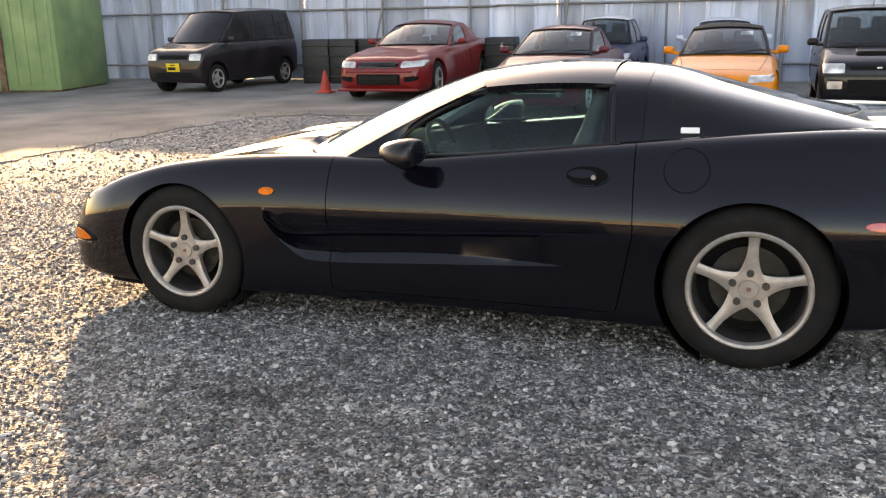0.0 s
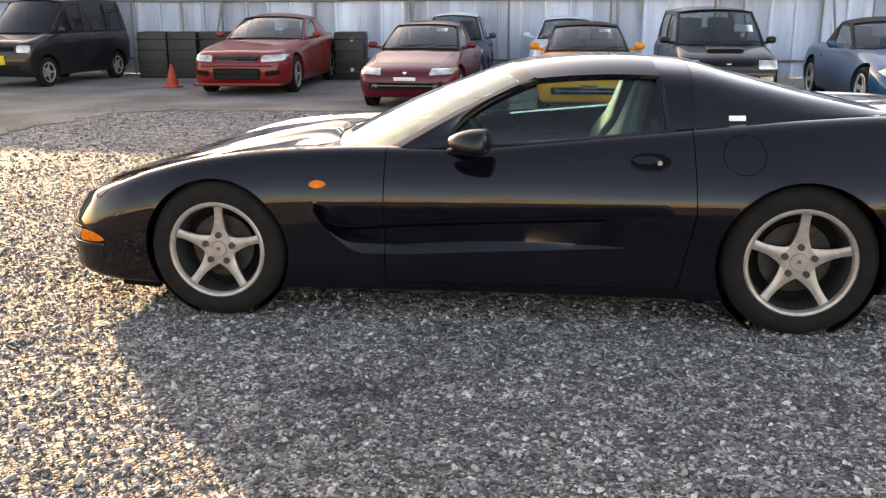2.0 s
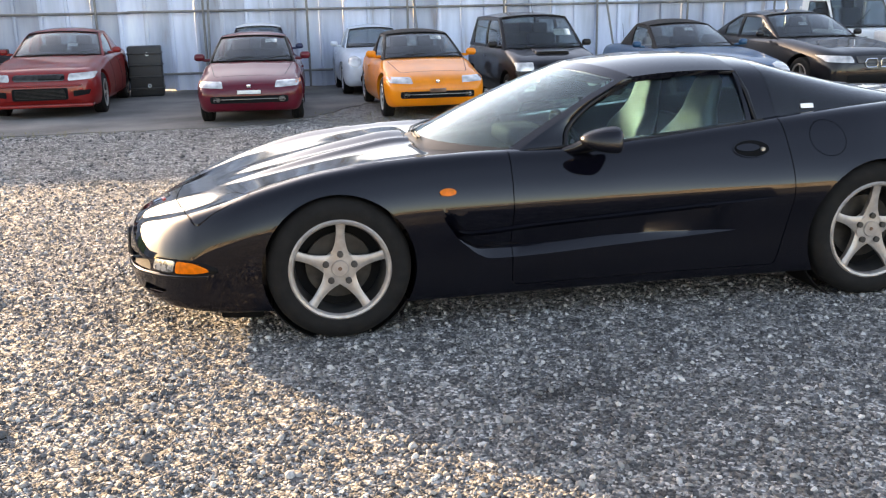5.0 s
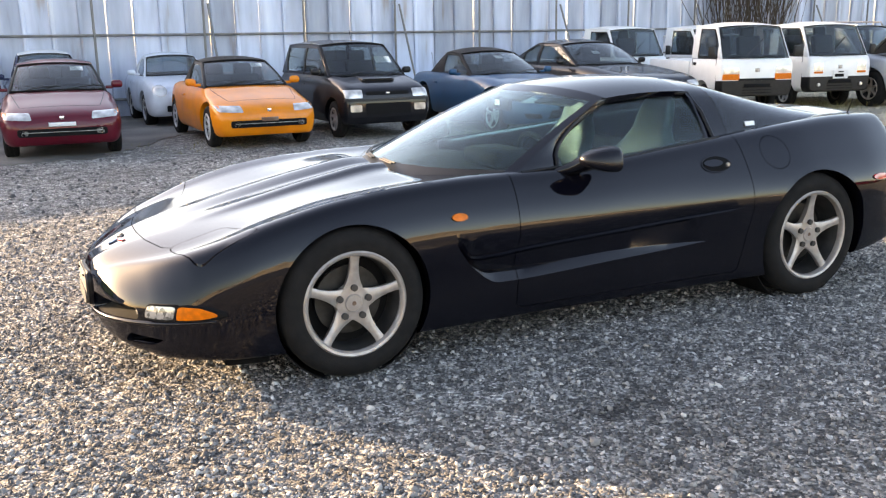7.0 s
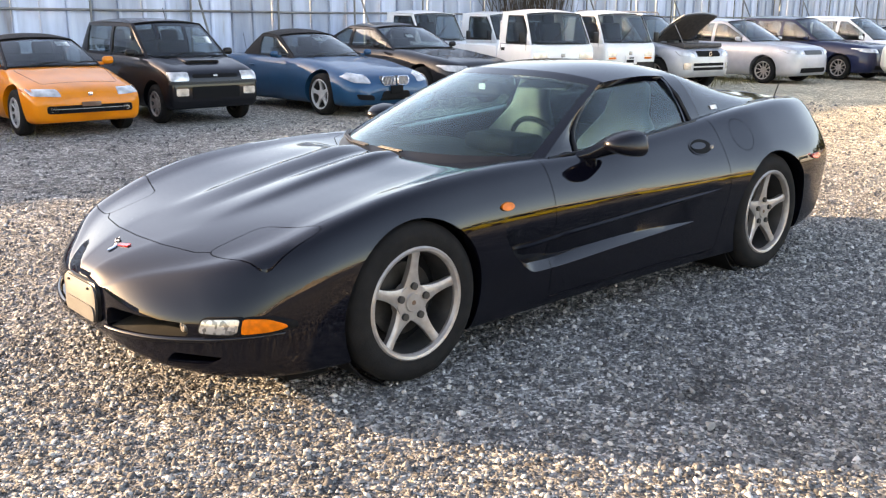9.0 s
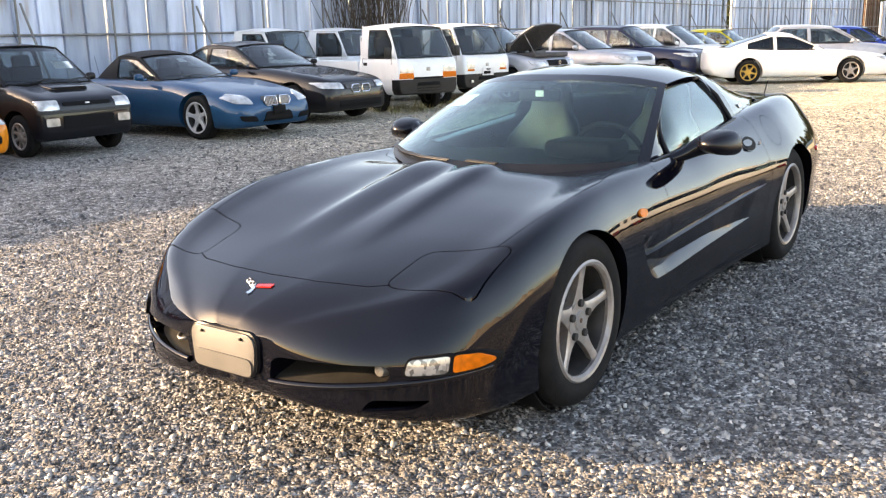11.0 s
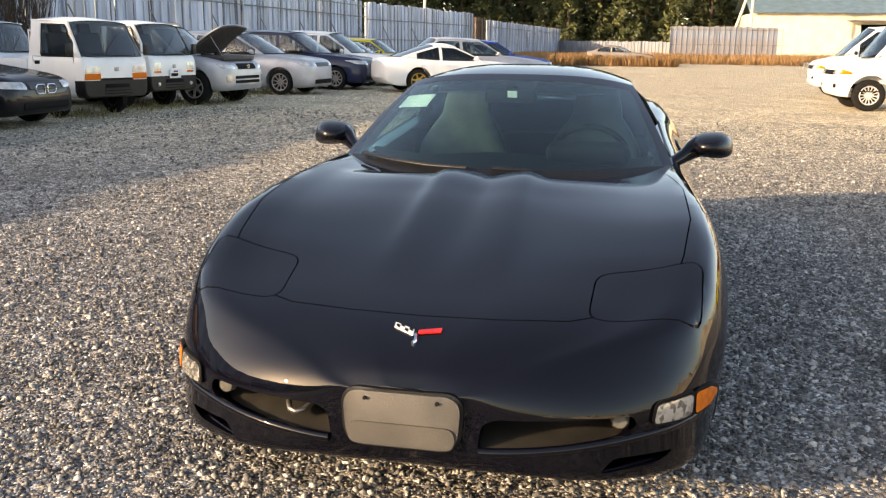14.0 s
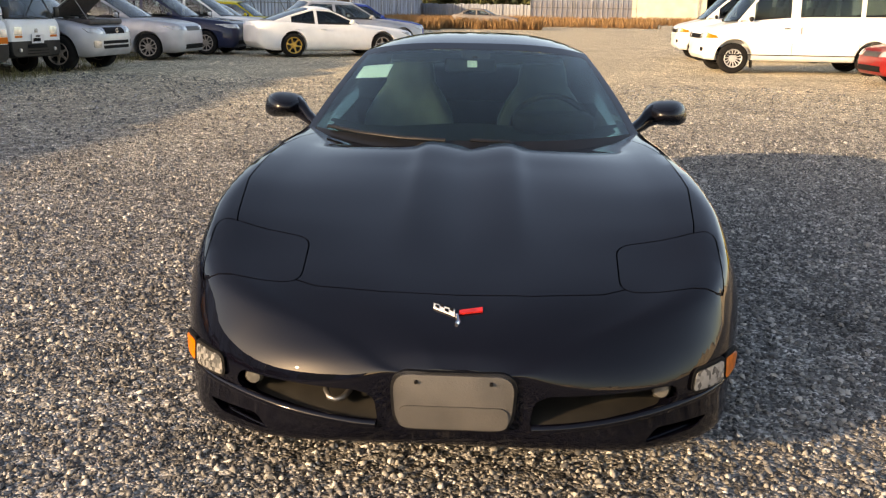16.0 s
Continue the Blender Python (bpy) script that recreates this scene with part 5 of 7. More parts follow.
        for ex, ey, ez in edge:
            lo, hi = -0.24, 0.40
            for _ in range(30):
                m = 0.5 * (lo + hi)
                lo, hi = (m, hi) if rim(m) < ez else (lo, m)
            wx = max(hi, ex + 0.012)
            face.append([(ex + (wx - ex) * u, s * (ey + (side_y(ez) - ey) * u + 0.006 * 4 * u * (1 - u)), ez) for u in (0, 0.33, 0.67, 1)])
        part("pillar_face", slab(face, 0.02, (0.0, 0, 0.85)), P, root)
    # cabin
    part("dashboard", slab([[(-0.79 + 0.33 * abs(v) ** 2.4 + 0.54 * u * (1 - 0.4 * v * v), 0.66 * v, 0.772 + 0.05 * u - 0.16 * max(0, u - 0.8) / 0.2 + 0.012 * math.cos(5 * v)) for v in [-1 + k / 8 for k in range(17)]] for u in (0, 0.2, 0.4, 0.6, 0.8, 0.9, 1.0)], 0.06, (-0.4, 0, 0.3)), M["cab"], root)
    part("binnacle", box_bm((0.22, 0.36, 0.09), (-0.36, -0.36, 0.835), 0.035, 3), M["cab"], root)
    part("console", box_bm((1.0, 0.22, 0.22), (0.15, 0, 0.52), 0.04, 3), M["cab"], root)
    part("cabin_floor", box_bm((2.3, 1.2, 0.03), (0.5, 0, 0.357)), M["cab"], root)
    part("bulkhead", box_bm((0.06, 1.24, 0.42), (0.84, 0, 0.60), 0.02), M["cab"], root)
    part("load_floor", box_bm((0.80, 1.15, 0.03), (1.24, 0, 0.70), 0.01), M["cab"], root)
    ring = [(-0.10 + 0.07 * math.sin(a) * -1, -0.36 + 0.178 * math.cos(a), 0.775 + 0.16 * math.sin(a)) for a in [2 * math.pi * k / 36 for k in range(36)]]
    sw = part("steering_wheel", tube(ring, 0.014, 10, True), M["cab"], root)
    part("wheel_spokes", box_bm((0.03, 0.34, 0.05), (-0.10, -0.36, 0.78), 0.012), M["cab"], sw)
    part("wheel_boss", box_bm((0.05, 0.13, 0.12), (-0.115, -0.36, 0.775), 0.025, 3), M["cab"], sw)
    for s in (-1, 1):
        prof = [(0.0, 0.19, 0.05), (0.04, 0.235, 0.07), (0.25, 0.255, 0.075), (0.5, 0.238, 0.07), (0.64, 0.185, 0.06), (0.74, 0.135, 0.05), (0.84, 0.128, 0.045), (0.95, 0.105, 0.04), (1.0, 0.06, 0.02)]
        verts, faces, n = [], [], 20
        for h, half, deep in prof:
            for k in range(n):
                a = 2 * math.pi * k / n
                cx, cy = math.copysign(abs(math.cos(a)) ** 0.6, math.cos(a)), math.copysign(abs(math.sin(a)) ** 0.6, math.sin(a))
                bolster = 0.06 * abs(cy) ** 3 * (1 if h < 0.6 else 0.2)
                verts.append((0.47 + 0.20 * h + deep * cx - bolster, s * 0.36 + half * cy, 0.42 + 0.68 * h))
        for i in range(len(prof) - 1):
            for k in range(n):
                l = (k + 1) % n
                faces.append((i * n + k, i * n + l, (i + 1) * n + l, (i + 1) * n + k))
        faces += [tuple(range(n - 1, -1, -1)), tuple((len(prof) - 1) * n + k for k in range(n))]
        part("seat_back", mesh_of(verts, faces, 50), M["seat"], root, "dusty grey-green leather bucket seat")
        part("seat_cushion", box_bm((0.5, 0.5, 0.14), (0.20, s * 0.36, 0.47), 0.05, 3), M["seat"], root)
        part("sun_visor", box_bm((0.14, 0.34, 0.012), (0.10, s * 0.24, 1.092), 0.004, 1, Euler((0, radians(-20), 0)).to_matrix()), M["cloth"], root)
    im = part("inner_mirror", box_bm((0.03, 0.24, 0.065), (-0.13, 0.02, 1.065), 0.014, 3), M["cab"], root)
    part("mirror_tag", box_bm((0.004, 0.045, 0.03), (-0.148, 0.012, 1.072)), M["paper"], im)
    part("mirror_stem", tube([(-0.12, 0, 1.07), (-0.14, 0, 1.105)], 0.012), M["cab"], im)
    # cowl and wipers
    part("cowl", slab([[(-0.872 + 0.375 * abs(v) ** 2.4 + 0.07 * u, 0.70 * v, 0.764 + 0.004 * u + 0.012 * v * v) for v in [-1 + k / 10 for k in range(21)]] for u in (0, 0.5, 1)], 0.012, (-0.8, 0, 0.5)), M["matte"], root)
    on_glass = lambda t, y: (lambda v: rows(wb, hd, 14, t, t + 0.001, 0.022, vmax=v, vmin=v - 0.001)[0][0])(y / 0.727)
    for ys, ts in (((0.62, 0.46, 0.28, 0.10), (0.035, 0.022, 0.012, 0.008)), ((0.0, -0.05, -0.10, -0.16), (0.016, 0.012, 0.008, 0.002))):
        line = [Vector(on_glass(t, y)) + Vector((-0.012, 0, 0.014)) for y, t in zip(ys, ts)]
        wp = part("wiper_arm", tube(line, 0.0055), M["trim"], root)
        part("wiper_blade", tube([q + Vector((0.016, 0.0, 0.002)) for q in line], 0.0055), M["trim"], wp)
    part("antenna", tube([(1.95, -0.50, 0.94), (1.985, -0.51, 1.03)], 0.0035, 6), M["matte"], root)
    part("window_label", slab([[(1.02 + 0.075 * i, -(wrap_y(1.02 + 0.075 * i, h) + 0.006), 0.932 + 0.022 * h) for h in (0, 1)] for i in (0, 0.5, 1)], 0.002, (1, -2, 0.9)), M["paper"], root, "small white sticker")
    # paper behind the windscreen
    e = lambda t, v: (lambda q: q)(rows(wb, hd, 14, t, t + 0.001, 0.022, vmax=v, vmin=v - 0.001)[0][0])
    grid = [[Vector(e(t, v)) - Vector((-0.006, 0, 0.010)) for v in (0.62, 0.70, 0.78, 0.87)] for t in (0.60, 0.68, 0.76)]
    tagged(part("paper_sheet", slab(grid, 0.001, (0.2, 0.3, 0.4)), M["paper"]), "white printed paper sheet stuck behind the windscreen", "paper")
    return root


sports_coupe()


# ---- fence ----
def sheet_steel():
    m = mat("galvanised_sheet", (0.42, 0.46, 0.52), 0.5, 0.15)
    nt = m.node_tree
    p = nt.nodes["Principled BSDF"]
    tc, mp = nt.nodes.new("ShaderNodeTexCoord"), nt.nodes.new("ShaderNodeMapping")
    mp.inputs["Scale"].default_value = (3.2, 3.2, 0.45)
    oi = nt.nodes.new("ShaderNodeObjectInfo")
    add = nt.nodes.new("ShaderNodeVectorMath")
    nt.links.new(tc.outputs["Object"], add.inputs[0])
    comb = nt.nodes.new("ShaderNodeCombineXYZ")
    sc = nt.nodes.new("ShaderNodeMath")
    sc.operation = "MULTIPLY"
    sc.inputs[1].default_value = 37.0
    nt.links.new(oi.outputs["Random"], sc.inputs[0])
    nt.links.new(sc.outputs[0], comb.inputs["X"])
    nt.links.new(sc.outputs[0], comb.inputs["Z"])
    nt.links.new(comb.outputs[0], add.inputs[1])
    nt.links.new(add.outputs[0], mp.inputs["Vector"])
    n = nt.nodes.new("ShaderNodeTexNoise")
    n.inputs["Scale"].default_value, n.inputs["Detail"].default_value = 1.0, 6
    nt.links.new(mp.outputs[0], n.inputs["Vector"])
    r = nt.nodes.new("ShaderNodeValToRGB")
    e = r.color_ramp.elements
    e[0].position, e[0].color = 0.25, (0.24, 0.17, 0.12, 1)
    e[1].position, e[1].color = 0.8, (0.63, 0.69, 0.76, 1)
    e.new(0.38).color = (0.34, 0.40, 0.50, 1)
    e.new(0.55).color = (0.45, 0.52, 0.64, 1)
    nt.links.new(n.outputs["Fac"], r.inputs["Fac"])
    hsv = nt.nodes.new("ShaderNodeHueSaturation")
    mr = nt.nodes.new("ShaderNodeMapRange")
    mr.inputs["To Min"].default_value, mr.inputs["To Max"].default_value = 0.66, 1.22
    nt.links.new(oi.outputs["Random"], mr.inputs["Value"])
    nt.links.new(mr.outputs[0], hsv.inputs["Value"])
    nt.links.new(r.outputs["Color"], hsv.inputs["Color"])
    nt.links.new(hsv.outputs["Color"], p.inputs["Base Color"])
    return m


M["sheet"] = sheet_steel()
# far fences: their shade is put into darker sheet colours, besides the rust
M["shaded_sheet"] = mat("shaded_sheet", (0.17, 0.20, 0.25), 0.7, base2=(0.20, 0.20, 0.20), scale=0.9)
M["shaded_rusty_sheet"] = mat("streaked_sheet", (0.20, 0.25, 0.33), 0.6, base2=(0.20, 0.15, 0.12), scale=0.6)
PANEL_W = 0.505


def panel_mesh(h):
    """One steel sheet with a raised rib along its lapped edge."""
    prof = [(-0.004, 0.0), (0.004, 0.0), (0.010, -0.058), (0.030, -0.066), (0.060, -0.066), (0.080, -0.058), (0.086, 0.0), (0.115, 0.006), (0.26, 0.002), (0.40, 0.006), (0.506, 0.004)]
    grid = [[(x, y, z) for x, y in prof] for z in (0.0, h * 0.33, h * 0.66, h)]
    me = slab(grid, 0.003, (0.25, 1.0, h / 2))
    me.set_sharp_from_angle(angle=radians(20))
    return me


def fence(name, a, b, h, label, rails, braces=True, panel_mat=None, lean=0.012, posts=2.1):
    a, b = Vector((*a, 0)), Vector((*b, 0))
    d = (b - a)
    L = d.length
    ang = math.degrees(math.atan2(d.y, d.x))
    root = empty(name, pose(a.x, a.y, 0, 0, 0, ang), label, "fence", kind="structure")
    me = panel_mesh(h)
    me.materials.append(panel_mat or M["sheet"])
    rnd = random.Random(int(L * 10))
    for i in range(int(L / PANEL_W)):
        part("panel", me, None, root, at=pose(i * PANEL_W, rnd.uniform(-0.008, 0.008), rnd.uniform(-0.05, 0.05), rnd.gauss(0, 0.4), rnd.gauss(0, 0.15), 0))
    for z in rails:
        for k in range(int(L / 6) + 1):
            x0, x1 = k * 6.0, min(L, k * 6.0 + 6.05)
            if x1 > x0:
                part("rail", tube([(x0, -0.085 - 0.012 * (k % 2), z + rnd.uniform(-0.01, 0.01)), (x1, -0.085 - 0.012 * (k % 2), z + rnd.uniform(-0.01, 0.01))], 0.0245, 8), M["pipe"], root)
    post = tube([(0, 0, 0), (0, 0, h - 0.05)], 0.0245, 8)
    post.materials.append(M["pipe"])
    brace = tube([(0, -1.25, 0.0), (0, -0.1, 2.2)], 0.0245, 8)
    brace.materials.append(M["pipe"])
    for i in range(int(L / posts) + 1):
        part("post", post, None, root, at=pose(i * posts, -0.14, 0, 0, rnd.gauss(0, 0.3), 0))
        if braces and i % 2:
            part("brace", brace, None, root, at=pose(i * posts + 0.12, 0, 0))
    return root


fence("fence_north", (-34.225, 15.75), (45, 14.0), 3.45, "tall fence of pale blue-grey ribbed steel sheets on pipe frames", (0.35, 1.60, 2.65, 3.2))
fence("fence_north", (45, 14.0), (63, 11.0), 3.45, "tall fence of weathered ribbed steel sheets on pipes", (0.35, 1.45, 2.55))
fence("fence_corner", (63.2, 11.0), (67, 10.7), 3.2, "rusty brown steel sheet fence piece", (1.4,), False, M["rust"])
fence("fence_east", (67.2, 10.7), (107, 8.0), 3.1, "grey-blue ribbed steel sheet fence beside the trees", (0.4, 2.6), False, posts=4.2)
fence("fence_low", (105, 8.0), (92, -4.3), 1.75, "low grey sheet fence behind dry grass", (0.4,), False, M["shaded_sheet"], posts=4.2)
fence("fence_end", (88, -4.0), (89, -14.5), 3.2, "blue-grey steel sheet fence with rusty streaks", (0.4, 1.5, 2.9), False, M["shaded_rusty_sheet"], posts=2.1)


# ---- parked vehicles ----
ROW = "vehicles parked along the fence"


def front_face(L, items):
    """Details cut on the front: (name, material, outline in y and z, both sides, label)."""
    return [(n, m, o, "x", -L / 2 - 0.2, -L / 2 + d, both, lab) for n, m, o, d, both, lab in items]


def plate_on(root, L, z, m=None, w=0.33, h=0.165, x=None):
    pl = part("number_plate", box_bm((0.012, w, h), (0, 0, 0), 0.004, 1), m or M["wplate"], root, at=pose((-L / 2 - 0.012) if x is None else x, 0, z, 0, -4, 0))
    for k, (y, zz, a, b) in enumerate(((0, 0.045, 0.12, 0.025), (0.03, -0.02, 0.2, 0.06))):
        part("plate_bar", box_bm((0.004, a * w / 0.33, b), (-0.007, y, zz)), M["dark"] if m is None else M["trim"], pl)


def roadster_small(name, label, at, paintmat, top, plate=True):
    L, W = 3.3, 0.70
    C = curves([(0, 0.46), (0.01, 0.52), (0.05, 0.585), (0.2, 0.70), (0.31, 0.775), (0.5, 0.78), (0.75, 0.80), (0.93, 0.80), (1, 0.68)], g=0.16, drop=0.045, crest=0.88,
               w=[(0, 0.60), (0.01, 0.78), (0.035, 0.9), (0.09, 0.965), (0.25, 1), (0.7, 1), (0.9, 0.97), (0.97, 0.92), (1, 0.75)])
    G = {"wb": (-0.66, 0.78, -0.56, 0.59, 0.765), "hd": (-0.02, 1.12, 0.06, 0.47, 1.085), "rr": (0.55, 1.15, 0.58, 0.46, 1.10), "rb": (1.0, 0.80, 1.02, 0.55, 0.79), "windows": [(-0.42, 0.52)], "cmat": top}
    det = front_face(L, [("headlamp", M["lamp"], rounded([(0.33, 0.475), (0.63, 0.49), (0.655, 0.565), (0.35, 0.56)], 0.02), 0.5, True, "clear slim headlamp"),
                         ("intake", M["dark"], rect(-0.50, 0.285, 0.50, 0.375, 0.03), 0.4, False, "black front intake"),
                         ("fog_lamp", M["lamp"], rect(0.38, 0.30, 0.46, 0.36, 0.02), 0.45, True, ""),
                         ("turn_signal", M["amber"], rect(0.60, 0.525, 0.665, 0.565, 0.01), 0.45, True, "")])
    gr = [(rect(-0.54, 0.24, 0.62, 0.9, 0.03), "y", -0.9, -0.6), (rounded([(-1.35, -0.45), (-0.72, -0.55), (-0.72, 0.55), (-1.35, 0.45)], 0.05), "z", 0.6, 1.0)]
    root = vehicle(name, label, at, L, W, C, G, paintmat, top, axles=(-1.03, 1.25), R=0.27, rim=0.175, tw=0.165, spokes=9, wheelmat=M["white_steel"], wide=0.7, details=det, mirrors=(-0.42, 0.66, 0.83, paintmat), group=ROW, seats=1, pillar=M["trim"], grooves=gr)
    bm = box_bm((0.016, 0.9, 0.008), (-1.665, 0, 0.335), 0.002)
    part("grille_bar", bm, M["steel"], root)
    pin = [("badge", box_bm((0.006, 0.05, 0.04), (-1.655, 0, 0.50), 0.002), M["chrome"])]
    for n, b, m in pin:
        part(n, b, m, root)
    if plate:
        part("lettering_bar", box_bm((0.008, 0.30, 0.045), (-1.668, 0, 0.425), 0.003), M["wplate"], root, "pale maker's lettering as a plain bar")
    else:
        part("bracket", box_bm((0.02, 0.22, 0.05), (-1.672, 0, 0.385), 0.004), M["rust"], root)
    part("paper_sheet", box_bm((0.002, 0.16, 0.10), (-0.15, -0.26, 1.035), 0, 2, Euler((0, radians(-118), 0)).to_matrix()), M["paper"], root, "white paper behind the windscreen")
    for s in (0.35, -0.15):
        part("wiper", tube([(-0.66, s, 0.80), (-0.60, s - 0.22, 0.825), (-0.58, s - 0.40, 0.825)], 0.008, 6), M["trim"], root)
    return root


roadster_small("small_roadster", "orange two-seat roadster with black soft top, parked on gravel", pose(0.77, 9.56, 0, 0, 0, 90) @ Matrix.Scale(1.05, 4), M["orange"], M["softtop"], False)
roadster_small("small_roadster", "maroon small two-seat car with dark roof on the asphalt edge", pose(-1.73, 9.85, 0, 0, 0, 87) @ Matrix.Scale(1.06, 4), M["maroon"], M["maroon"])


def kei_hatch():
    L, W = 3.3, 0.70
    C = curves([(0, 0.56), (0.006, 0.66), (0.03, 0.74), (0.12, 0.83), (0.24, 0.90), (0.5, 0.92), (0.95, 0.92), (1, 0.8)], g=0.2, drop=0.03, crest=0.92,
               w=[(0, 0.86), (0.006, 0.92), (0.03, 0.965), (0.2, 1), (0.9, 1), (0.98, 0.95), (1, 0.9)])
    G = {"wb": (-0.93, 0.90, -0.84, 0.64, 0.89), "hd": (-0.30, 1.40, -0.20, 0.55, 1.36), "rr": (1.35, 1.42, 1.36, 0.54, 1.37), "rb": (1.60, 0.95, 1.60, 0.62, 0.93), "windows": [(-0.66, 0.34), (0.42, 1.30)]}
    det = front_face(L, [("headlamp", M["lamp"], rect(0.40, 0.60, 0.66, 0.72, 0.02), 0.35, True, "clear rectangular headlamp"), ("grille", M["dark"], rect(-0.34, 0.64, 0.34, 0.69, 0.02), 0.3, False, "black grille"),
                         ("intake", M["dark"], rect(-0.36, 0.36, 0.36, 0.52, 0.02), 0.3, False, "black lower intake"), ("fog_lamp", M["lamp"], rect(0.42, 0.40, 0.60, 0.50, 0.02), 0.35, True, "square fog lamp"),
                         ("bumper_strip", M["trim"], rect(-0.67, 0.55, 0.67, 0.585, 0.005), 0.4, False, "")])
    gr = [(rect(-0.62, 0.28, 0.38, 1.0, 0.03), "y", -0.9, -0.6), (rect(0.40, 0.34, 1.25, 1.0, 0.03), "y", -0.9, -0.6)]

    def more(root, solid):
        sc = part("bonnet_scoop", box_bm((0.34, 0.52, 0.055), (-1.12, 0, 0.855), 0.025, 3, Euler((0, radians(-8), 0)).to_matrix()), M["black2"], root, "raised bonnet scoop")
        part("scoop_mouth", box_bm((0.03, 0.44, 0.025), (-1.283, 0, 0.848), 0.008), M["dark"], sc)
        part("badge", box_bm((0.006, 0.06, 0.02), (-1.64, 0, 0.665), 0.002), M["wplate"], root)
        part("paper_sheet", box_bm((0.002, 0.26, 0.15), (-0.60, -0.36, 1.125), 0, 2, Euler((0, radians(-128), 0)).to_matrix()), M["paper"], root, "white paper behind the windscreen")
        part("antenna", tube([(-0.2, 0, 1.42), (-0.12, 0, 1.58)], 0.005, 6), M["trim"], root)
        for s in (0.3, -0.2):
            part("wiper", tube([(-0.93, s, 0.925), (-0.88, s - 0.2, 0.95), (-0.86, s - 0.4, 0.95)], 0.008, 6), M["trim"], root)
    vehicle("hatchback", "small black kei hatchback with bonnet scoop and silver wheels", pose(2.68, 9.85, 0, 0, 0, 90), L, W, C, G, M["black2"], glassmat=M["glass"], axles=(-1.12, 1.12), R=0.27, rim=0.17, tw=0.155, spokes=8, wheelmat=M["alloy"], wide=1.2,
            details=det, mirrors=(-0.62, 0.69, 0.96, M["trim"]), group=ROW, grooves=gr, extra=more)


kei_hatch()


def blue_roadster():
    L, W = 4.09, 0.87
    C = curves([(0, 0.44), (0.008, 0.52), (0.04, 0.62), (0.15, 0.73), (0.36, 0.845), (0.6, 0.86), (0.9, 0.87), (0.98, 0.84), (1, 0.76)], g=0.16, drop=0.055, crest=0.87,
               w=[(0, 0.58), (0.008, 0.72), (0.03, 0.85), (0.08, 0.95), (0.17, 1.0), (0.45, 0.97), (0.8, 1.0), (0.93, 0.95), (0.985, 0.82), (1, 0.65)])
    G = {"wb": (-0.42, 0.845, -0.28, 0.70, 0.825), "hd": (0.28, 1.22, 0.40, 0.55, 1.175), "rr": (0.85, 1.27, 0.90, 0.53, 1.20), "rb": (1.38, 0.88, 1.42, 0.60, 0.86), "windows": [(-0.12, 0.86)], "cmat": M["softtop"]}
    kid = rounded([(0.025, 0.468), (0.22, 0.468), (0.27, 0.535), (0.23, 0.600), (0.035, 0.600)], 0.03)
    det = front_face(L, [("headlamp", M["lamp"], rounded([(0.45, 0.500), (0.72, 0.52), (0.79, 0.60), (0.66, 0.66), (0.47, 0.625)], 0.03), 0.55, True, "clear swept headlamp"), ("kidney", M["alloy_dark"], kid, 0.35, True, "chrome-barred grille half"),
                         ("intake", M["dark"], rounded([(-0.30, 0.24), (0.30, 0.24), (0.24, 0.38), (-0.24, 0.38)], 0.03), 0.35, False, "black lower intake"), ("side_intake", M["dark"], rounded([(0.40, 0.25), (0.66, 0.27), (0.70, 0.35), (0.44, 0.33)], 0.03), 0.45, True, "black side intake"), ("splitter", M["blue"], rect(-0.72, 0.17, 0.72, 0.20, 0.01), 0.5, False, "")])
    gr = [(rounded([(-0.30, 0.25), (0.80, 0.25), (0.84, 0.6), (0.82, 1.0), (-0.26, 1.0)], 0.03), "y", -1.0, -0.7)]

    def more(root, solid):
        for s in (-1, 1):
            for k in range(8):
                part("grille_bar", box_bm((0.012, 0.009, 0.110), (-2.060 + 0.0035 * k, s * (0.045 + 0.026 * k), 0.535), 0.002, 1, Euler((0, radians(14), 0)).to_matrix()), M["alloy"], root)
            ring = [(-2.060 + 0.10 * max(0.0, abs(y) - 0.05) + 0.25 * max(0.0, z - 0.535), s * y, z) for y, z in kid]
            part("kidney_ring", tube(ring, 0.008, 6, True), M["chrome"], root, "chrome grille ring")
        part("plate_holder", box_bm((0.02, 0.24, 0.12), (-2.07, 0, 0.40), 0.01), M["dark"], root)
        part("paper_sheet", box_bm((0.002, 0.14, 0.10), (0.10, -0.05, 1.108), 0, 2, Euler((0, radians(-118), 0)).to_matrix()), M["paper"], root, "white paper behind the windscreen")
        part("side_vent", box_bm((0.05, 0.02, 0.10), (-0.52, -0.84, 0.66), 0.006), M["chrome"], root)
        part("antenna", tube([(1.5, 0.5, 0.85), (1.6, 0.5, 1.2)], 0.004, 6), M["trim"], root)
        for s in (0.4, -0.15):
            part("wiper", tube([(-0.42, s, 0.865), (-0.34, s - 0.25, 0.89), (-0.32, s - 0.45, 0.89)], 0.008, 6), M["trim"], root)
    vehicle("roadster", "metallic blue open-top roadster with closed black soft top", pose(5.3, 9.5, 0, 0, 0, 90), L, W, C, G, M["blue"], M["softtop"], axles=(-1.22, 1.27), R=0.315, rim=0.225, tw=0.22, spokes=5, wheelmat=M["white_steel"], wide=1.3, details=det, mirrors=(-0.10, 0.86, 0.89, M["blue"]), group=ROW, seats=1,
            pillar=M["softtop"], grooves=gr, extra=more)


blue_roadster()


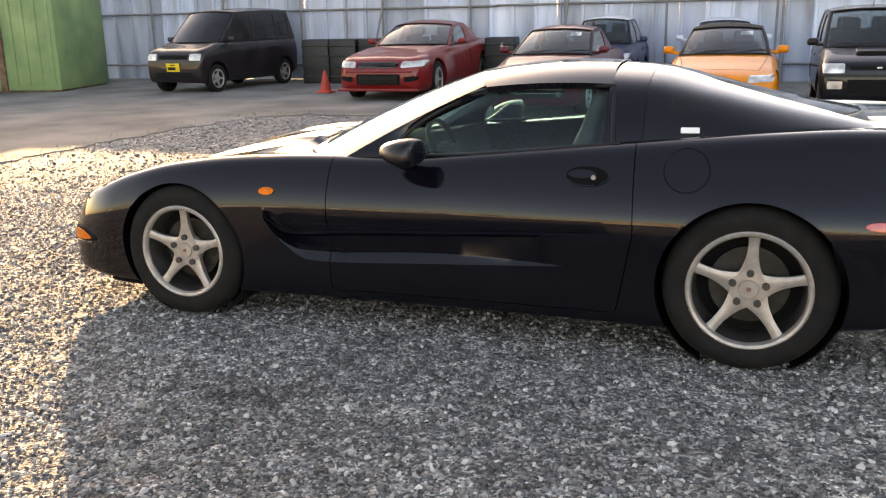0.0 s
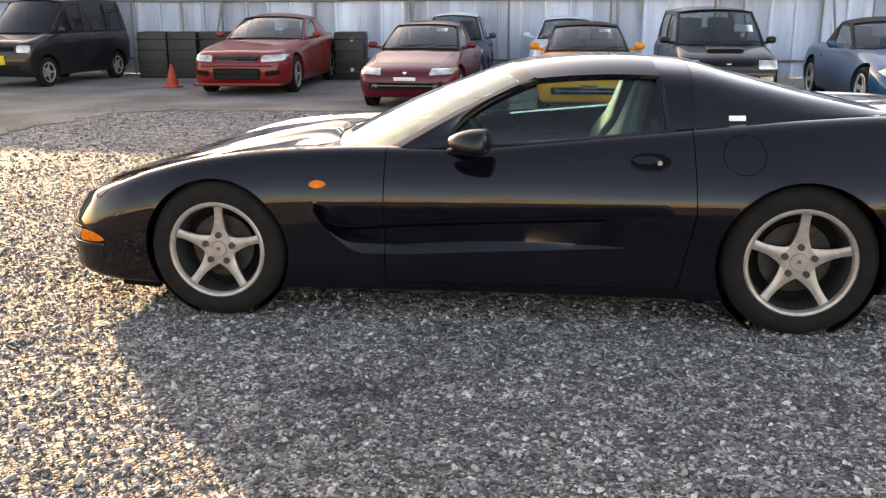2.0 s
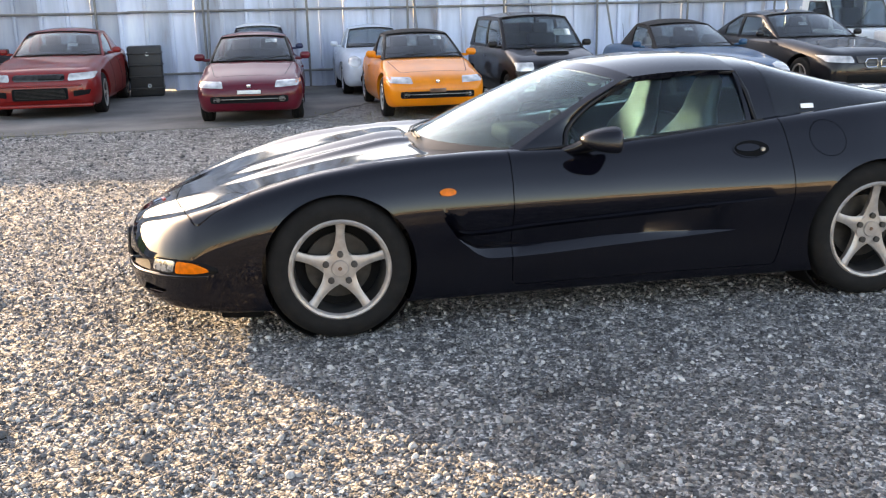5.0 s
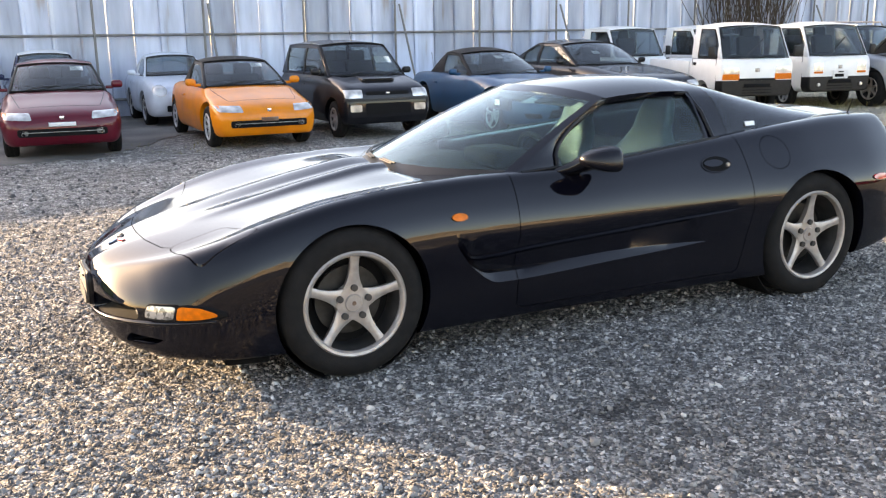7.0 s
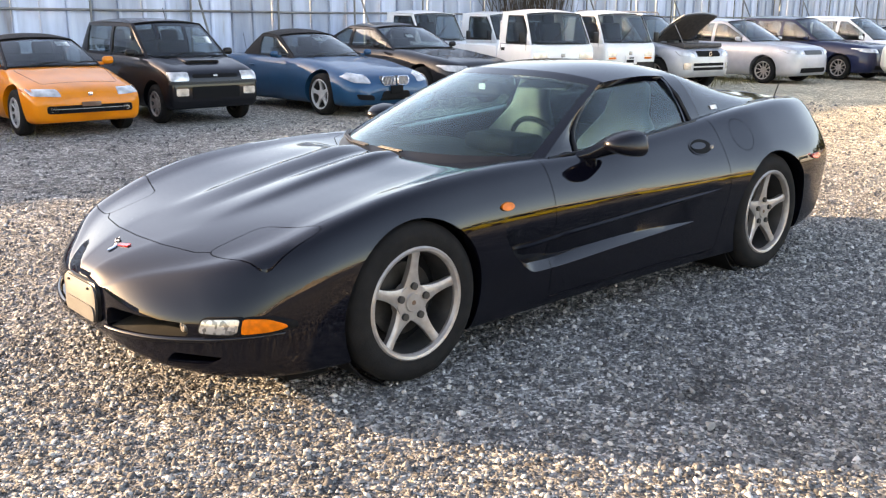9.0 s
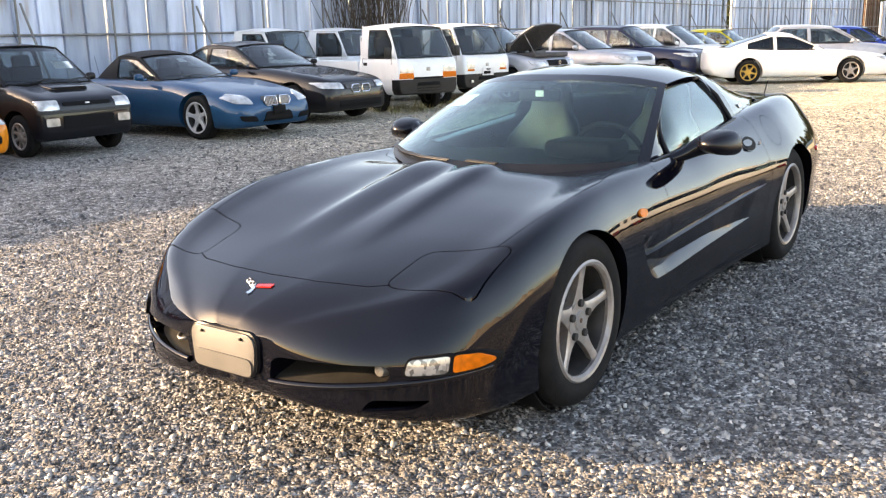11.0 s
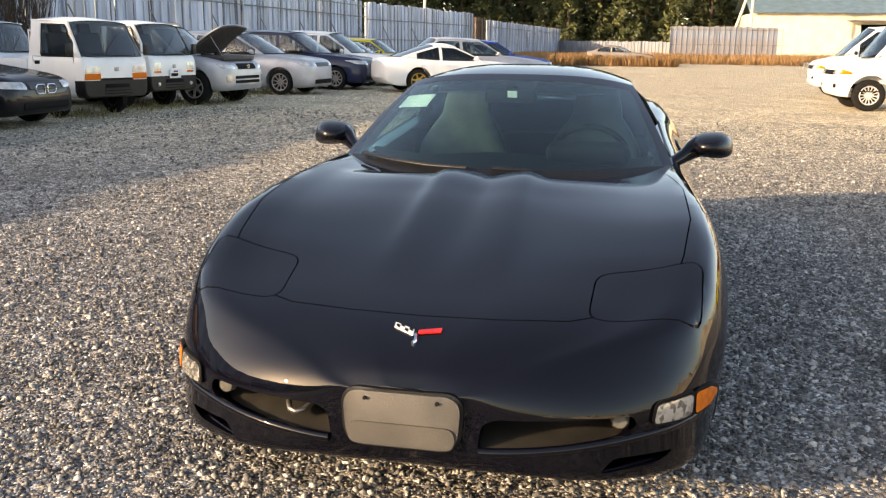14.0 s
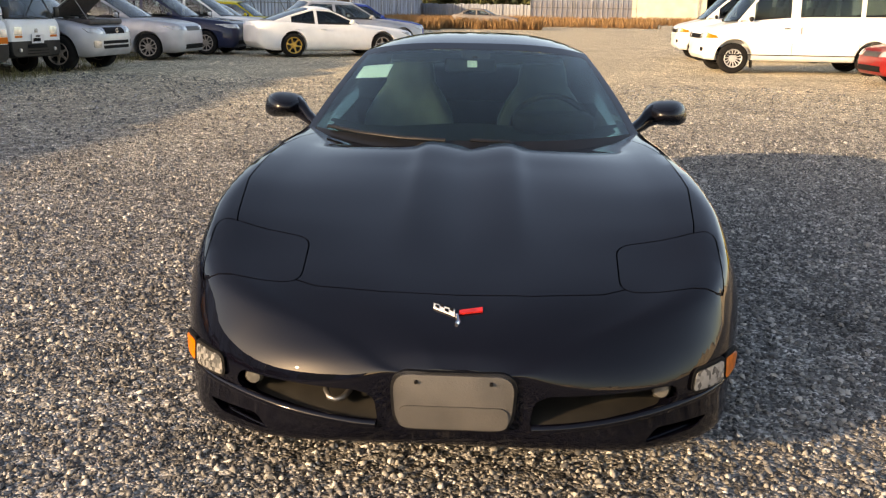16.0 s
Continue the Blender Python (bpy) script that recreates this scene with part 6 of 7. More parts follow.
def sedan(name, label, at, paintmat, L=4.5, W=0.86, top=1.38, belt=0.90, hood=0.72, deck=0.95, cab=(-0.62, 0.05, 1.05, 1.85), lamps="plain", wheelmat=None, spokes=5, R=0.32, extra=None, glassmat=None, win=None, low=0.18, body_cap=0.0, group=ROW, roofmat=None, front=(), axles=None, intake=True, wide=1.0):
    """A plain three- or five-door car; cab gives the screen foot, screen head, roof rear and rear glass foot along the car."""
    f = (cab[0] + L / 2) / L
    C = curves([(0, hood - 0.18), (0.008, hood - 0.1), (0.04, hood), (0.5 * f, 0.5 * (hood + belt) + 0.01), (f, belt), (0.6, belt + 0.01), (0.93, deck), (0.985, deck - 0.03), (1, deck - 0.13)], g=low, drop=0.045, crest=0.88)
    G = {"wb": (cab[0] - 0.06, belt + 0.005, cab[0] + 0.06, W - 0.13, belt - 0.01), "hd": (cab[1], top - 0.04, cab[1] + 0.10, W - 0.27, top - 0.085), "rr": (cab[2], top, cab[2], W - 0.28, top - 0.06), "rb": (cab[3], deck + 0.005, cab[3] - 0.04, W - 0.15, deck - 0.02),
         "windows": win or [(cab[0] + 0.22, 0.5 * (cab[1] + cab[2]) - 0.03), (0.5 * (cab[1] + cab[2]) + 0.06, 0.5 * (cab[2] + cab[3]))]}
    zl = hood - 0.10
    eye = rounded([(W * 0.48, zl - 0.07), (W * 0.9, zl - 0.05), (W * 0.93, zl + 0.05), (W * 0.5, zl + 0.035)], 0.03)
    if lamps == "round":
        eye = [(W * 0.72 + 0.115 * math.cos(k * math.pi / 12), zl + 0.01 + 0.10 * math.sin(k * math.pi / 12)) for k in range(24)]
    det = front_face(L, [("headlamp", M["lamp"], eye, 0.6, True, "clear headlamp"),
                         ("grille", M["alloy_dark"], rect(-W * 0.42, zl - 0.07, W * 0.42, zl + 0.03, 0.03), 0.3, False, "dark grille")] + ([("intake", M["dark"], rect(-W * 0.6, low + 0.09, W * 0.6, low + 0.2, 0.03), 0.35, False, "black lower intake")] if intake else []) + list(front))
    mid = 0.5 * (cab[1] + cab[2])
    gr = [(rect(cab[0] + 0.12, low + 0.1, mid, belt + 0.02, 0.03), "y", -1.0, -W * 0.8), (rect(mid + 0.02, low + 0.1, min(mid + 0.95, cab[3] - 0.3), belt + 0.02, 0.03), "y", -1.0, -W * 0.8)]
    return vehicle(name, label, at, L, W, C, G, paintmat, roofmat, glassmat, axles=axles or (-L / 2 + 0.82, L / 2 - 0.95), R=R, rim=R * 0.68, tw=0.2, spokes=spokes, wheelmat=wheelmat or M["alloy"], wide=wide, details=det, mirrors=(cab[0] + 0.3, W - 0.02, belt + 0.06, paintmat), group=group, grooves=gr, extra=extra)


def red_extra(root, solid):
    part("bumper_ridge", box_bm((0.05, 1.22, 0.03), (-2.285, 0, 0.50), 0.012), M["red"], root)
    part("splitter", box_bm((0.35, 1.5, 0.05), (-2.18, 0, 0.20), 0.015), M["red"], root)
    for k in range(7):
        part("core_fin", box_bm((0.014, 0.72, 0.006), (-2.318, 0, 0.315 + 0.02 * k), 0.001), M["disc"], root)
    part("paper_sheet", box_bm((0.002, 0.16, 0.10), (-0.35, -0.22, 1.055), 0, 2, Euler((0, radians(-117), 0)).to_matrix()), M["paper"], root, "white paper behind the windscreen")


sedan("red_coupe", "red two-door sports coupe with deep front bumper", pose(-5.0, 12.35, 0, 0, 0, 91), M["red"], 4.6, 0.86, 1.33, 0.90, 0.74, 0.95, (-0.62, 0.08, 0.85, 1.55), extra=red_extra, win=[(-0.35, 0.62)], low=0.16, intake=False,
      front=[("intercooler", M["dark"], rect(-0.40, 0.285, 0.40, 0.465, 0.03), 0.4, False, "dark mesh over a metal intercooler core"), ("bumper_slot", M["dark"], rounded([(0.48, 0.33), (0.70, 0.36), (0.73, 0.43), (0.48, 0.42)], 0.02), 0.5, True, "black bumper slot"), ("grille_mesh", M["dark"], rect(-0.37, 0.585, 0.37, 0.655, 0.02), 0.25, False, "")])


def bmw_extra(root, solid):
    for s in (-1, 1):
        k = rounded([(s * 0.03, 0.50), (s * 0.21, 0.50), (s * 0.25, 0.57), (s * 0.21, 0.63), (s * 0.04, 0.63)], 0.03)
        part("kidney", tube([(-2.305, y, z) for y, z in k], 0.010, 6, True), M["chrome"], root, "chrome grille ring")
    part("paper_sheet", box_bm((0.002, 0.15, 0.10), (-0.30, 0.1, 1.14), 0, 2, Euler((0, radians(-119), 0)).to_matrix()), M["paper"], root, "white paper behind the windscreen")


sedan("dark_coupe", "brown-black two-door coupe with chrome grille rings", pose(7.75, 10.25, 0, 0, 0, 90), M["bmwblack"], 4.6, 0.88, 1.38, 0.93, 0.74, 0.98, (-0.66, 0.02, 0.9, 1.75), extra=bmw_extra, win=[(-0.38, 0.68), (0.76, 1.25)])
sedan("mini_car", "small classic dark-blue saloon with white roof", pose(-1.65, 13.7, 0, 0, 0, 90), M["mini"], 3.05, 0.70, 1.34, 0.84, 0.74, 0.86, (-0.62, -0.22, 0.85, 1.25), R=0.25, roofmat=M["white"])
sedan("pale_coupe", "pale silver rounded small coupe against the fence", pose(0.55, 13.6, 0, 0, 0, 90), M["pale"], 3.4, 0.72, 1.26, 0.86, 0.72, 0.88, (-0.55, 0.05, 0.55, 1.1), R=0.28, win=[(-0.3, 0.5)], wheelmat=M["white_steel"], lamps="round")


def kei_van():
    L, W = 3.4, 0.735
    C = curves([(0, 0.6), (0.006, 0.74), (0.03, 0.84), (0.12, 0.93), (0.2, 0.99), (0.6, 1.0), (0.97, 1.0), (1, 0.9)], g=0.2, drop=0.03, crest=0.93, w=[(0, 0.84), (0.006, 0.91), (0.03, 0.965), (0.2, 1), (0.9, 1), (0.985, 0.97), (1, 0.92)])
    G = {"wb": (-1.1, 0.99, -1.0, 0.66, 0.975), "hd": (-0.45, 1.62, -0.36, 0.58, 1.58), "rr": (1.5, 1.66, 1.5, 0.58, 1.6), "rb": (1.66, 1.02, 1.66, 0.67, 1.0), "windows": [(-0.8, 0.1), (0.18, 0.95), (1.02, 1.44)]}
    det = front_face(L, [("headlamp", M["lamp"], rect(0.42, 0.66, 0.68, 0.79, 0.03), 0.35, True, "clear headlamp"), ("grille", M["dark"], rect(-0.36, 0.68, 0.36, 0.76, 0.02), 0.3, False, ""), ("intake", M["dark"], rect(-0.45, 0.32, 0.45, 0.42, 0.02), 0.3, False, "")])
    r = vehicle("kei_van", "black tall kei van with yellow number plate", pose(-9.75, 12.9, 0, 0, 0, 84), L, W, C, G, M["vanblack"], glassmat=M["tint"], axles=(-1.2, 1.15), R=0.28, rim=0.185, tw=0.16, details=det, mirrors=(-0.8, 0.72, 1.05, M["vanblack"]), group=ROW,
                grooves=[(rect(-0.75, 0.3, 0.14, 1.05, 0.03), "y", -1, -0.6), (rect(0.16, 0.3, 1.0, 1.05, 0.03), "y", -1, -0.6)])
    plate_on(r, L, 0.52, M["yplate"])


kei_van()


def kei_truck(label, at, lampmat="amber", square=False, bed=True, paintmat=None):
    """A cab-over light truck with a drop-side bed."""
    root = empty("kei_truck", at, label, "truck", ROW)
    P = paintmat or M["white"]
    W = 0.70
    Lc = 1.3
    C = curves([(0, 0.8), (0.01, 0.93), (0.05, 1.0), (0.3, 1.02), (1, 1.02)], g=0.34, drop=0.02, crest=0.95, w=[(0, 0.93), (0.01, 0.955), (0.05, 0.985), (0.2, 1), (1, 1)], zb=[(0, 0.36), (0.05, 0.33), (1, 0.33)], zm=[(0, 0.6), (1, 0.6)])
    solid = body_mesh(Lc, W, C, n=24)
    cut = [cyl_bm(0.33, s * (W - 0.27), s * (W + 0.3), 0.12, 0.28, 40) for s in (-1, 1)]
    part("cab", carve(solid, merged(*cut)), P, root, at=pose(-1.0, 0, 0))
    G = {"wb": (-1.61, 1.01, -1.56, 0.665, 1.0), "hd": (-1.30, 1.60, -1.25, 0.61, 1.565), "rr": (-0.38, 1.645, -0.37, 0.61, 1.59), "rb": (-0.355, 1.03, -0.352, 0.665, 1.01), "windows": [(-1.42, -0.62)], "bow": 0.01}
    house(root, G, P, P, M["glass"])
    part("interior", box_bm((1.0, 1.2, 0.3), (-0.95, 0, 0.90), 0.03), M["cab"], root)
    for s in (-1, 1):
        seat(root, -0.68, s * 0.3, 0.98, M["cloth"], 0.42)
    lo, hi = (0.70, 0.87)
    for s in (-1, 1):
        o = rect(0.38, lo + 0.03, 0.58, hi, 0.015) if square else rounded([(0.34, lo + 0.04), (0.655, lo + 0.04), (0.63, hi - 0.02), (0.36, hi - 0.02)], 0.02)
        i = rect(0.38, lo - 0.02, 0.58, lo + 0.02, 0.01) if square else rounded([(0.34, lo - 0.07), (0.67, lo - 0.07), (0.66, lo + 0.035), (0.34, lo + 0.035)], 0.015)
        for n, oo, m, lab in (("headlamp", o, M["lamp"], "headlamp"), ("turn_signal", i, M["amber"], "orange turn signal")):
            part(n, skin(solid, [(s * p[0], p[1]) for p in oo], "x", -0.9, -0.4), m, root, lab, pose(-1.0, 0, 0))
        part("mirror", box_bm((0.05, 0.12, 0.2), (-1.50, s * 0.82, 1.12), 0.02, 2), M["trim"], root)
        part("mirror_arm", tube([(-1.42, s * 0.67, 1.06), (-1.50, s * 0.80, 1.08)], 0.01, 6), M["trim"], root)
    part("bumper", skin(solid, rect(-0.71, 0.33, 0.71, 0.62, 0.03), "x", -0.9, -0.45), M["trim"], root, "dark grey plastic bumper", pose(-1.0, 0, 0))
    part("bumper_slot", box_bm((0.02, 0.5, 0.06), (-1.665, 0, 0.53), 0.01), M["dark"], root)
    part("badge", box_bm((0.006, 0.09, 0.07), (-1.652, 0, 0.80), 0.002), M["steel"], root)
    if square:
        plate_on(root, 0, 0.66, None, x=-1.675)
    for y0, y1 in ((0.25, -0.15), (-0.2, -0.5)):
        part("wiper", tube([(-1.63, y0, 1.02), (-1.53, y1 if y0 > 0 else y1 + 0.6, 1.35 if y0 > 0 else 1.06)], 0.009, 6), M["trim"], root)
    for sy in (-1, 1):
        door = [(-1.45, 0.42), (-1.45, 1.0), (-0.46, 1.0), (-0.46, 0.62), (-0.52, 0.42)]
        part("door_seam", tube([(x, sy * 0.7015, z) for x, z in door], 0.005, 6), M["dark"], root)
        frame_line = [(-1.42, 0.662, 1.035), (-1.20, 0.617, 1.52), (-0.64, 0.613, 1.53), (-0.62, 0.662, 1.035)]
        part("window_seal", tube([(x, sy * (y + 0.006), z) for x, y, z in frame_line], 0.012, 6, True), M["dark"], root)
        part("gutter", tube([(-1.27, sy * 0.615, 1.572), (-0.38, sy * 0.615, 1.597)], 0.012, 6), P, root)
    part("grille", skin(solid, rect(-0.36, 0.60, 0.36, 0.655, 0.015) if not square else rect(-0.62, 0.64, 0.62, 0.88, 0.02), "x", -0.9, -0.45, 1.003), M["dark"] if not square else P, root, "", pose(-1.0, 0, 0))
    for k in range(3):
        part("bumper_slat", box_bm((0.012, 0.56, 0.014), (-1.668, 0, 0.40 + 0.05 * k), 0.004), M["dark"], root)
    if square:
        for sy in (-1, 1):
            part("fog_lamp", mesh_of(*lathe([(0.001, -0.02), (0.03, -0.018), (0.038, 0.0), (0.001, 0.0)], 16)), M["lamp"], root, "round fog lamp", pose(-1.668, sy * 0.47, 0.47, 0, 0, -90))
    for sy in (-1, 1):
        part("handle", box_bm((0.13, 0.02, 0.06), (-0.56, sy * 0.70, 0.90), 0.008), M["dark"], root)
    if bed:
        part("bed_floor", box_bm((1.95, 1.38, 0.08), (0.68, 0, 0.66), 0.01), P, root)
        for s in (-1, 1):
            part("side_gate", box_bm((1.95, 0.035, 0.30), (0.68, s * 0.69, 0.80), 0.01), P, root)
        part("tail_gate", box_bm((0.035, 1.38, 0.30), (1.65, 0, 0.80), 0.01), P, root)
        part("guard_frame", tube([(-0.27, -0.6, 0.7), (-0.27, -0.6, 1.42), (-0.27, 0.6, 1.42), (-0.27, 0.6, 0.7)], 0.02), P, root)
    else:
        part("load_box", box_bm((1.98, 1.4, 1.2), (0.68, 0, 1.20), 0.06, 3), P, root)
    part("chassis", box_bm((3.0, 0.8, 0.16), (0.1, 0, 0.46), 0.02), M["dark"], root)
    k = 0
    for ax in (-0.88, 1.02):
        for s in (-1, 1):
            put_wheel(root, ax, s * 0.60, 0.27, 0.16, 0.15, 6, M["white_steel"], 1.6, 20 * k)
            k += 1
    bpy.data.meshes.remove(solid)
    return root


kei_truck("white cab-over kei truck with orange turn signals and grey bumper", pose(10.27, 9.58, 0, 0, 0, 73))
kei_truck("white cab-over kei truck with square lamps and white plate", pose(12.34, 9.74, 0, 0, 0, 79), square=True)
kei_truck("white kei truck parked close to the fence", pose(10.1, 13.3, 0, 0, 0, 90))
kei_truck("white kei truck standing behind other trucks", pose(12.5, 13.4, 0, 0, 0, 90), square=True)


def suv():
    L, W = 3.95, 0.86
    C = curves([(0, 0.68), (0.006, 0.78), (0.03, 0.86), (0.15, 0.96), (0.3, 1.02), (0.6, 1.03), (0.96, 1.03), (1, 0.9)], g=0.28, drop=0.035, crest=0.9)
    G = {"wb": (-0.85, 1.02, -0.75, 0.72, 1.0), "hd": (-0.2, 1.58, -0.1, 0.60, 1.53), "rr": (1.6, 1.62, 1.62, 0.58, 1.56), "rb": (1.9, 1.05, 1.88, 0.70, 1.02), "windows": [(-0.5, 0.35), (0.44, 1.1), (1.18, 1.55)]}
    det = front_face(L, [("headlamp", M["lamp"], rounded([(0.42, 0.72), (0.76, 0.74), (0.78, 0.84), (0.46, 0.83)], 0.03), 0.6, True, "clear headlamp"), ("grille", M["dark"], rect(-0.36, 0.72, 0.36, 0.84, 0.03), 0.3, False, "black grille"),
                         ("intake", M["dark"], rect(-0.48, 0.44, 0.48, 0.50, 0.02), 0.35, False, "black intake slot"), ("intake", M["dark"], rect(-0.48, 0.53, 0.48, 0.59, 0.02), 0.35, False, "black intake slot"), ("fog_lamp", M["lamp"], rect(0.56, 0.46, 0.72, 0.60, 0.04), 0.45, True, "round fog lamp")])

    def more(root, solid):
        part("engine_bay", box_bm((0.85, 1.25, 0.10), (-1.38, 0, 0.945), 0.03), M["engine"], root, "dark open engine bay")
        rnd = random.Random(9)
        for k in range(9):
            part("engine_part", box_bm((rnd.uniform(0.1, 0.25), rnd.uniform(0.12, 0.3), rnd.uniform(0.06, 0.12)), (-1.38 + rnd.uniform(-0.28, 0.28), rnd.uniform(-0.45, 0.45), 1.0), 0.015), rnd.choice([M["engine"], M["dark"], M["alloy_dark"]]), root)
        grid = [[(-0.95 - 0.92 * u * 0.82, 0.62 * v * (1 - 0.12 * u * u), 1.06 + 0.92 * u * 0.60 - 0.05 * v * v + 0.05 * math.sin(3.1 * u)) for v in [-1 + k / 5 for k in range(11)]] for u in [k / 8 for k in range(9)]]
        lid = part("bonnet", slab(grid, 0.02, (-1.3, 0, 2.5)), M["silver"], root, "raised silver bonnet with black liner")
        grid2 = [[(p[0] - 0.004, p[1] * 0.93, p[2] - 0.012) for p in row] for row in grid[0:9]]
        part("bonnet_liner", slab(grid2, 0.02, (-1.3, 0, 0.2)), M["engine"], lid)
        part("stay", tube([(-1.75, 0.55, 0.95), (-1.45, 0.55, 1.40)], 0.006, 6), M["steel"], root)
        part("badge", mesh_of(*lathe([(0.03, 0), (0.045, 0), (0.045, 0.01), (0.03, 0.01)], 20)), M["chrome"], root, at=pose(-2.0, 0, 0.78, 0, 0, 90))
        for s in (-1, 1):
            part("roof_rail", tube([(-0.05, s * 0.56, 1.56), (0.0, s * 0.56, 1.64), (1.45, s * 0.54, 1.67), (1.5, s * 0.54, 1.6)], 0.018, 8), M["steel"], root)
    vehicle("suv", "silver compact four-wheel-drive car with its bonnet open", pose(13.90, 9.30, 0, 0, 0, 84), L, W, C, G, M["silver"], axles=(-1.2, 1.25), R=0.35, rim=0.215, tw=0.22, details=det, mirrors=(-0.5, 0.84, 1.08, M["silver"]), group=ROW, extra=more, spokes=6)


suv()


def mpv(label, at, paintmat, L=4.15, W=0.85, top=1.53, R=0.31, wheelmat=None, spokes=10, hood=0.86, glassmat=None):
    return sedan("estate_car", label, at, paintmat, L, W, top, 0.98, hood, 1.02, (-0.85, -0.05, 1.55, 1.95), R=R, wheelmat=wheelmat, spokes=spokes, win=[(-0.55, 0.28), (0.36, 1.1), (1.18, 1.6)], glassmat=glassmat, wide=0.62)


mpv("silver five-door estate with ten-spoke wheels", pose(17.95, 9.15, 0, 0, 0, 86), M["silver"])
mpv("dark navy people carrier with bright headlamps", pose(20.9, 8.9, 0, 0, 0, 86), M["navy"], 4.6, 0.87, 1.6)
mpv("white estate car with dark lower grille", pose(23.5, 8.6, 0, 0, 0, 86), M["white"], 4.3, 0.86, 1.62, wheelmat=M["white_steel"], hood=0.9)
sedan("dark_saloon", "dark grey low saloon seen between other cars", pose(26.2, 8.8, 0, 0, 0, 86), M["bmwblack"], 4.4, 0.84, 1.38)
sedan("yellow_hatch", "yellow small hatchback close to the fence", pose(30.6, 9.2, 0, 0, 0, 86), M["yellow"], 4.0, 0.83, 1.45, cab=(-0.62, 0.05, 1.3, 1.8))

AISLE = "cars parked askew in the open lot"


def white_coupe_extra(root, solid):
    for w in [o for o in root.children if o.name.startswith("wheel")]:
        if w.matrix_basis.translation.x > 0:
            t, r, d, b, n, q = wheel_meshes(0.31, 0.31 * 0.68, 0.2, 6, M["gold"], 1.0)
            for c in w.children:
                if c.name.startswith("rim"):
                    c.data = r


sedan("white_coupe", "white low hatch coupe with gold rear and silver front wheels", pose(20.9, 4.3, 0, 0, 0, 122), M["white"], 4.5, 0.85, 1.29, 0.86, 0.70, 0.93, (-0.6, 0.12, 0.72, 1.85), R=0.31, win=[(-0.32, 0.62), (0.70, 1.35)], extra=white_coupe_extra, group=AISLE, glassmat=M["tint"], axles=(-1.22, 1.33))
sedan("silver_estate", "silver estate car behind a white coupe", pose(25.0, 4.4, 0, 0, 0, 122), M["silver"], 4.7, 0.87, 1.48, 0.95, 0.78, 1.0, (-0.7, 0.0, 1.5, 2.1), group=AISLE)
sedan("silver_saloon", "silver saloon beside an estate car", pose(27.6, 4.7, 0, 0, 0, 122), M["silver"], 4.5, 0.86, 1.40, group=AISLE)
sedan("blue_saloon", "bright blue saloon with bonnet scoop", pose(30.2, 4.6, 0, 0, 0, 122), M["deepblue"], 4.4, 0.86, 1.44, group=AISLE)
sedan("dark_saloon", "black saloon at the end of the row", pose(33.5, 5.0, 0, 0, 0, 118), M["black2"], 4.4, 0.86, 1.42, group=AISLE)
sedan("silver_coupe", "dusty silver coupe standing in dry grass", pose(58.0, 0.2, 0.0, 0, 0, 84), M["dusty"], 4.4, 0.85, 1.30, group=AISLE)
sedan("red_coupe", "red sports coupe with dark grille and clear lamps", pose(14.0, -9.75, 0, 0, 0, -90), M["red"], 4.5, 0.86, 1.32, group=AISLE)


# unseen, added to give the coupe's door its yellow reflection
sedan("yellow_hatch", "yellow car out of view, standing in for a yellow reflection", pose(10.6, -10.2, 0, 0, 0, -90), M["yellow"], 4.0, 0.83, 1.45, cab=(-0.62, 0.05, 1.3, 1.8), group=AISLE)


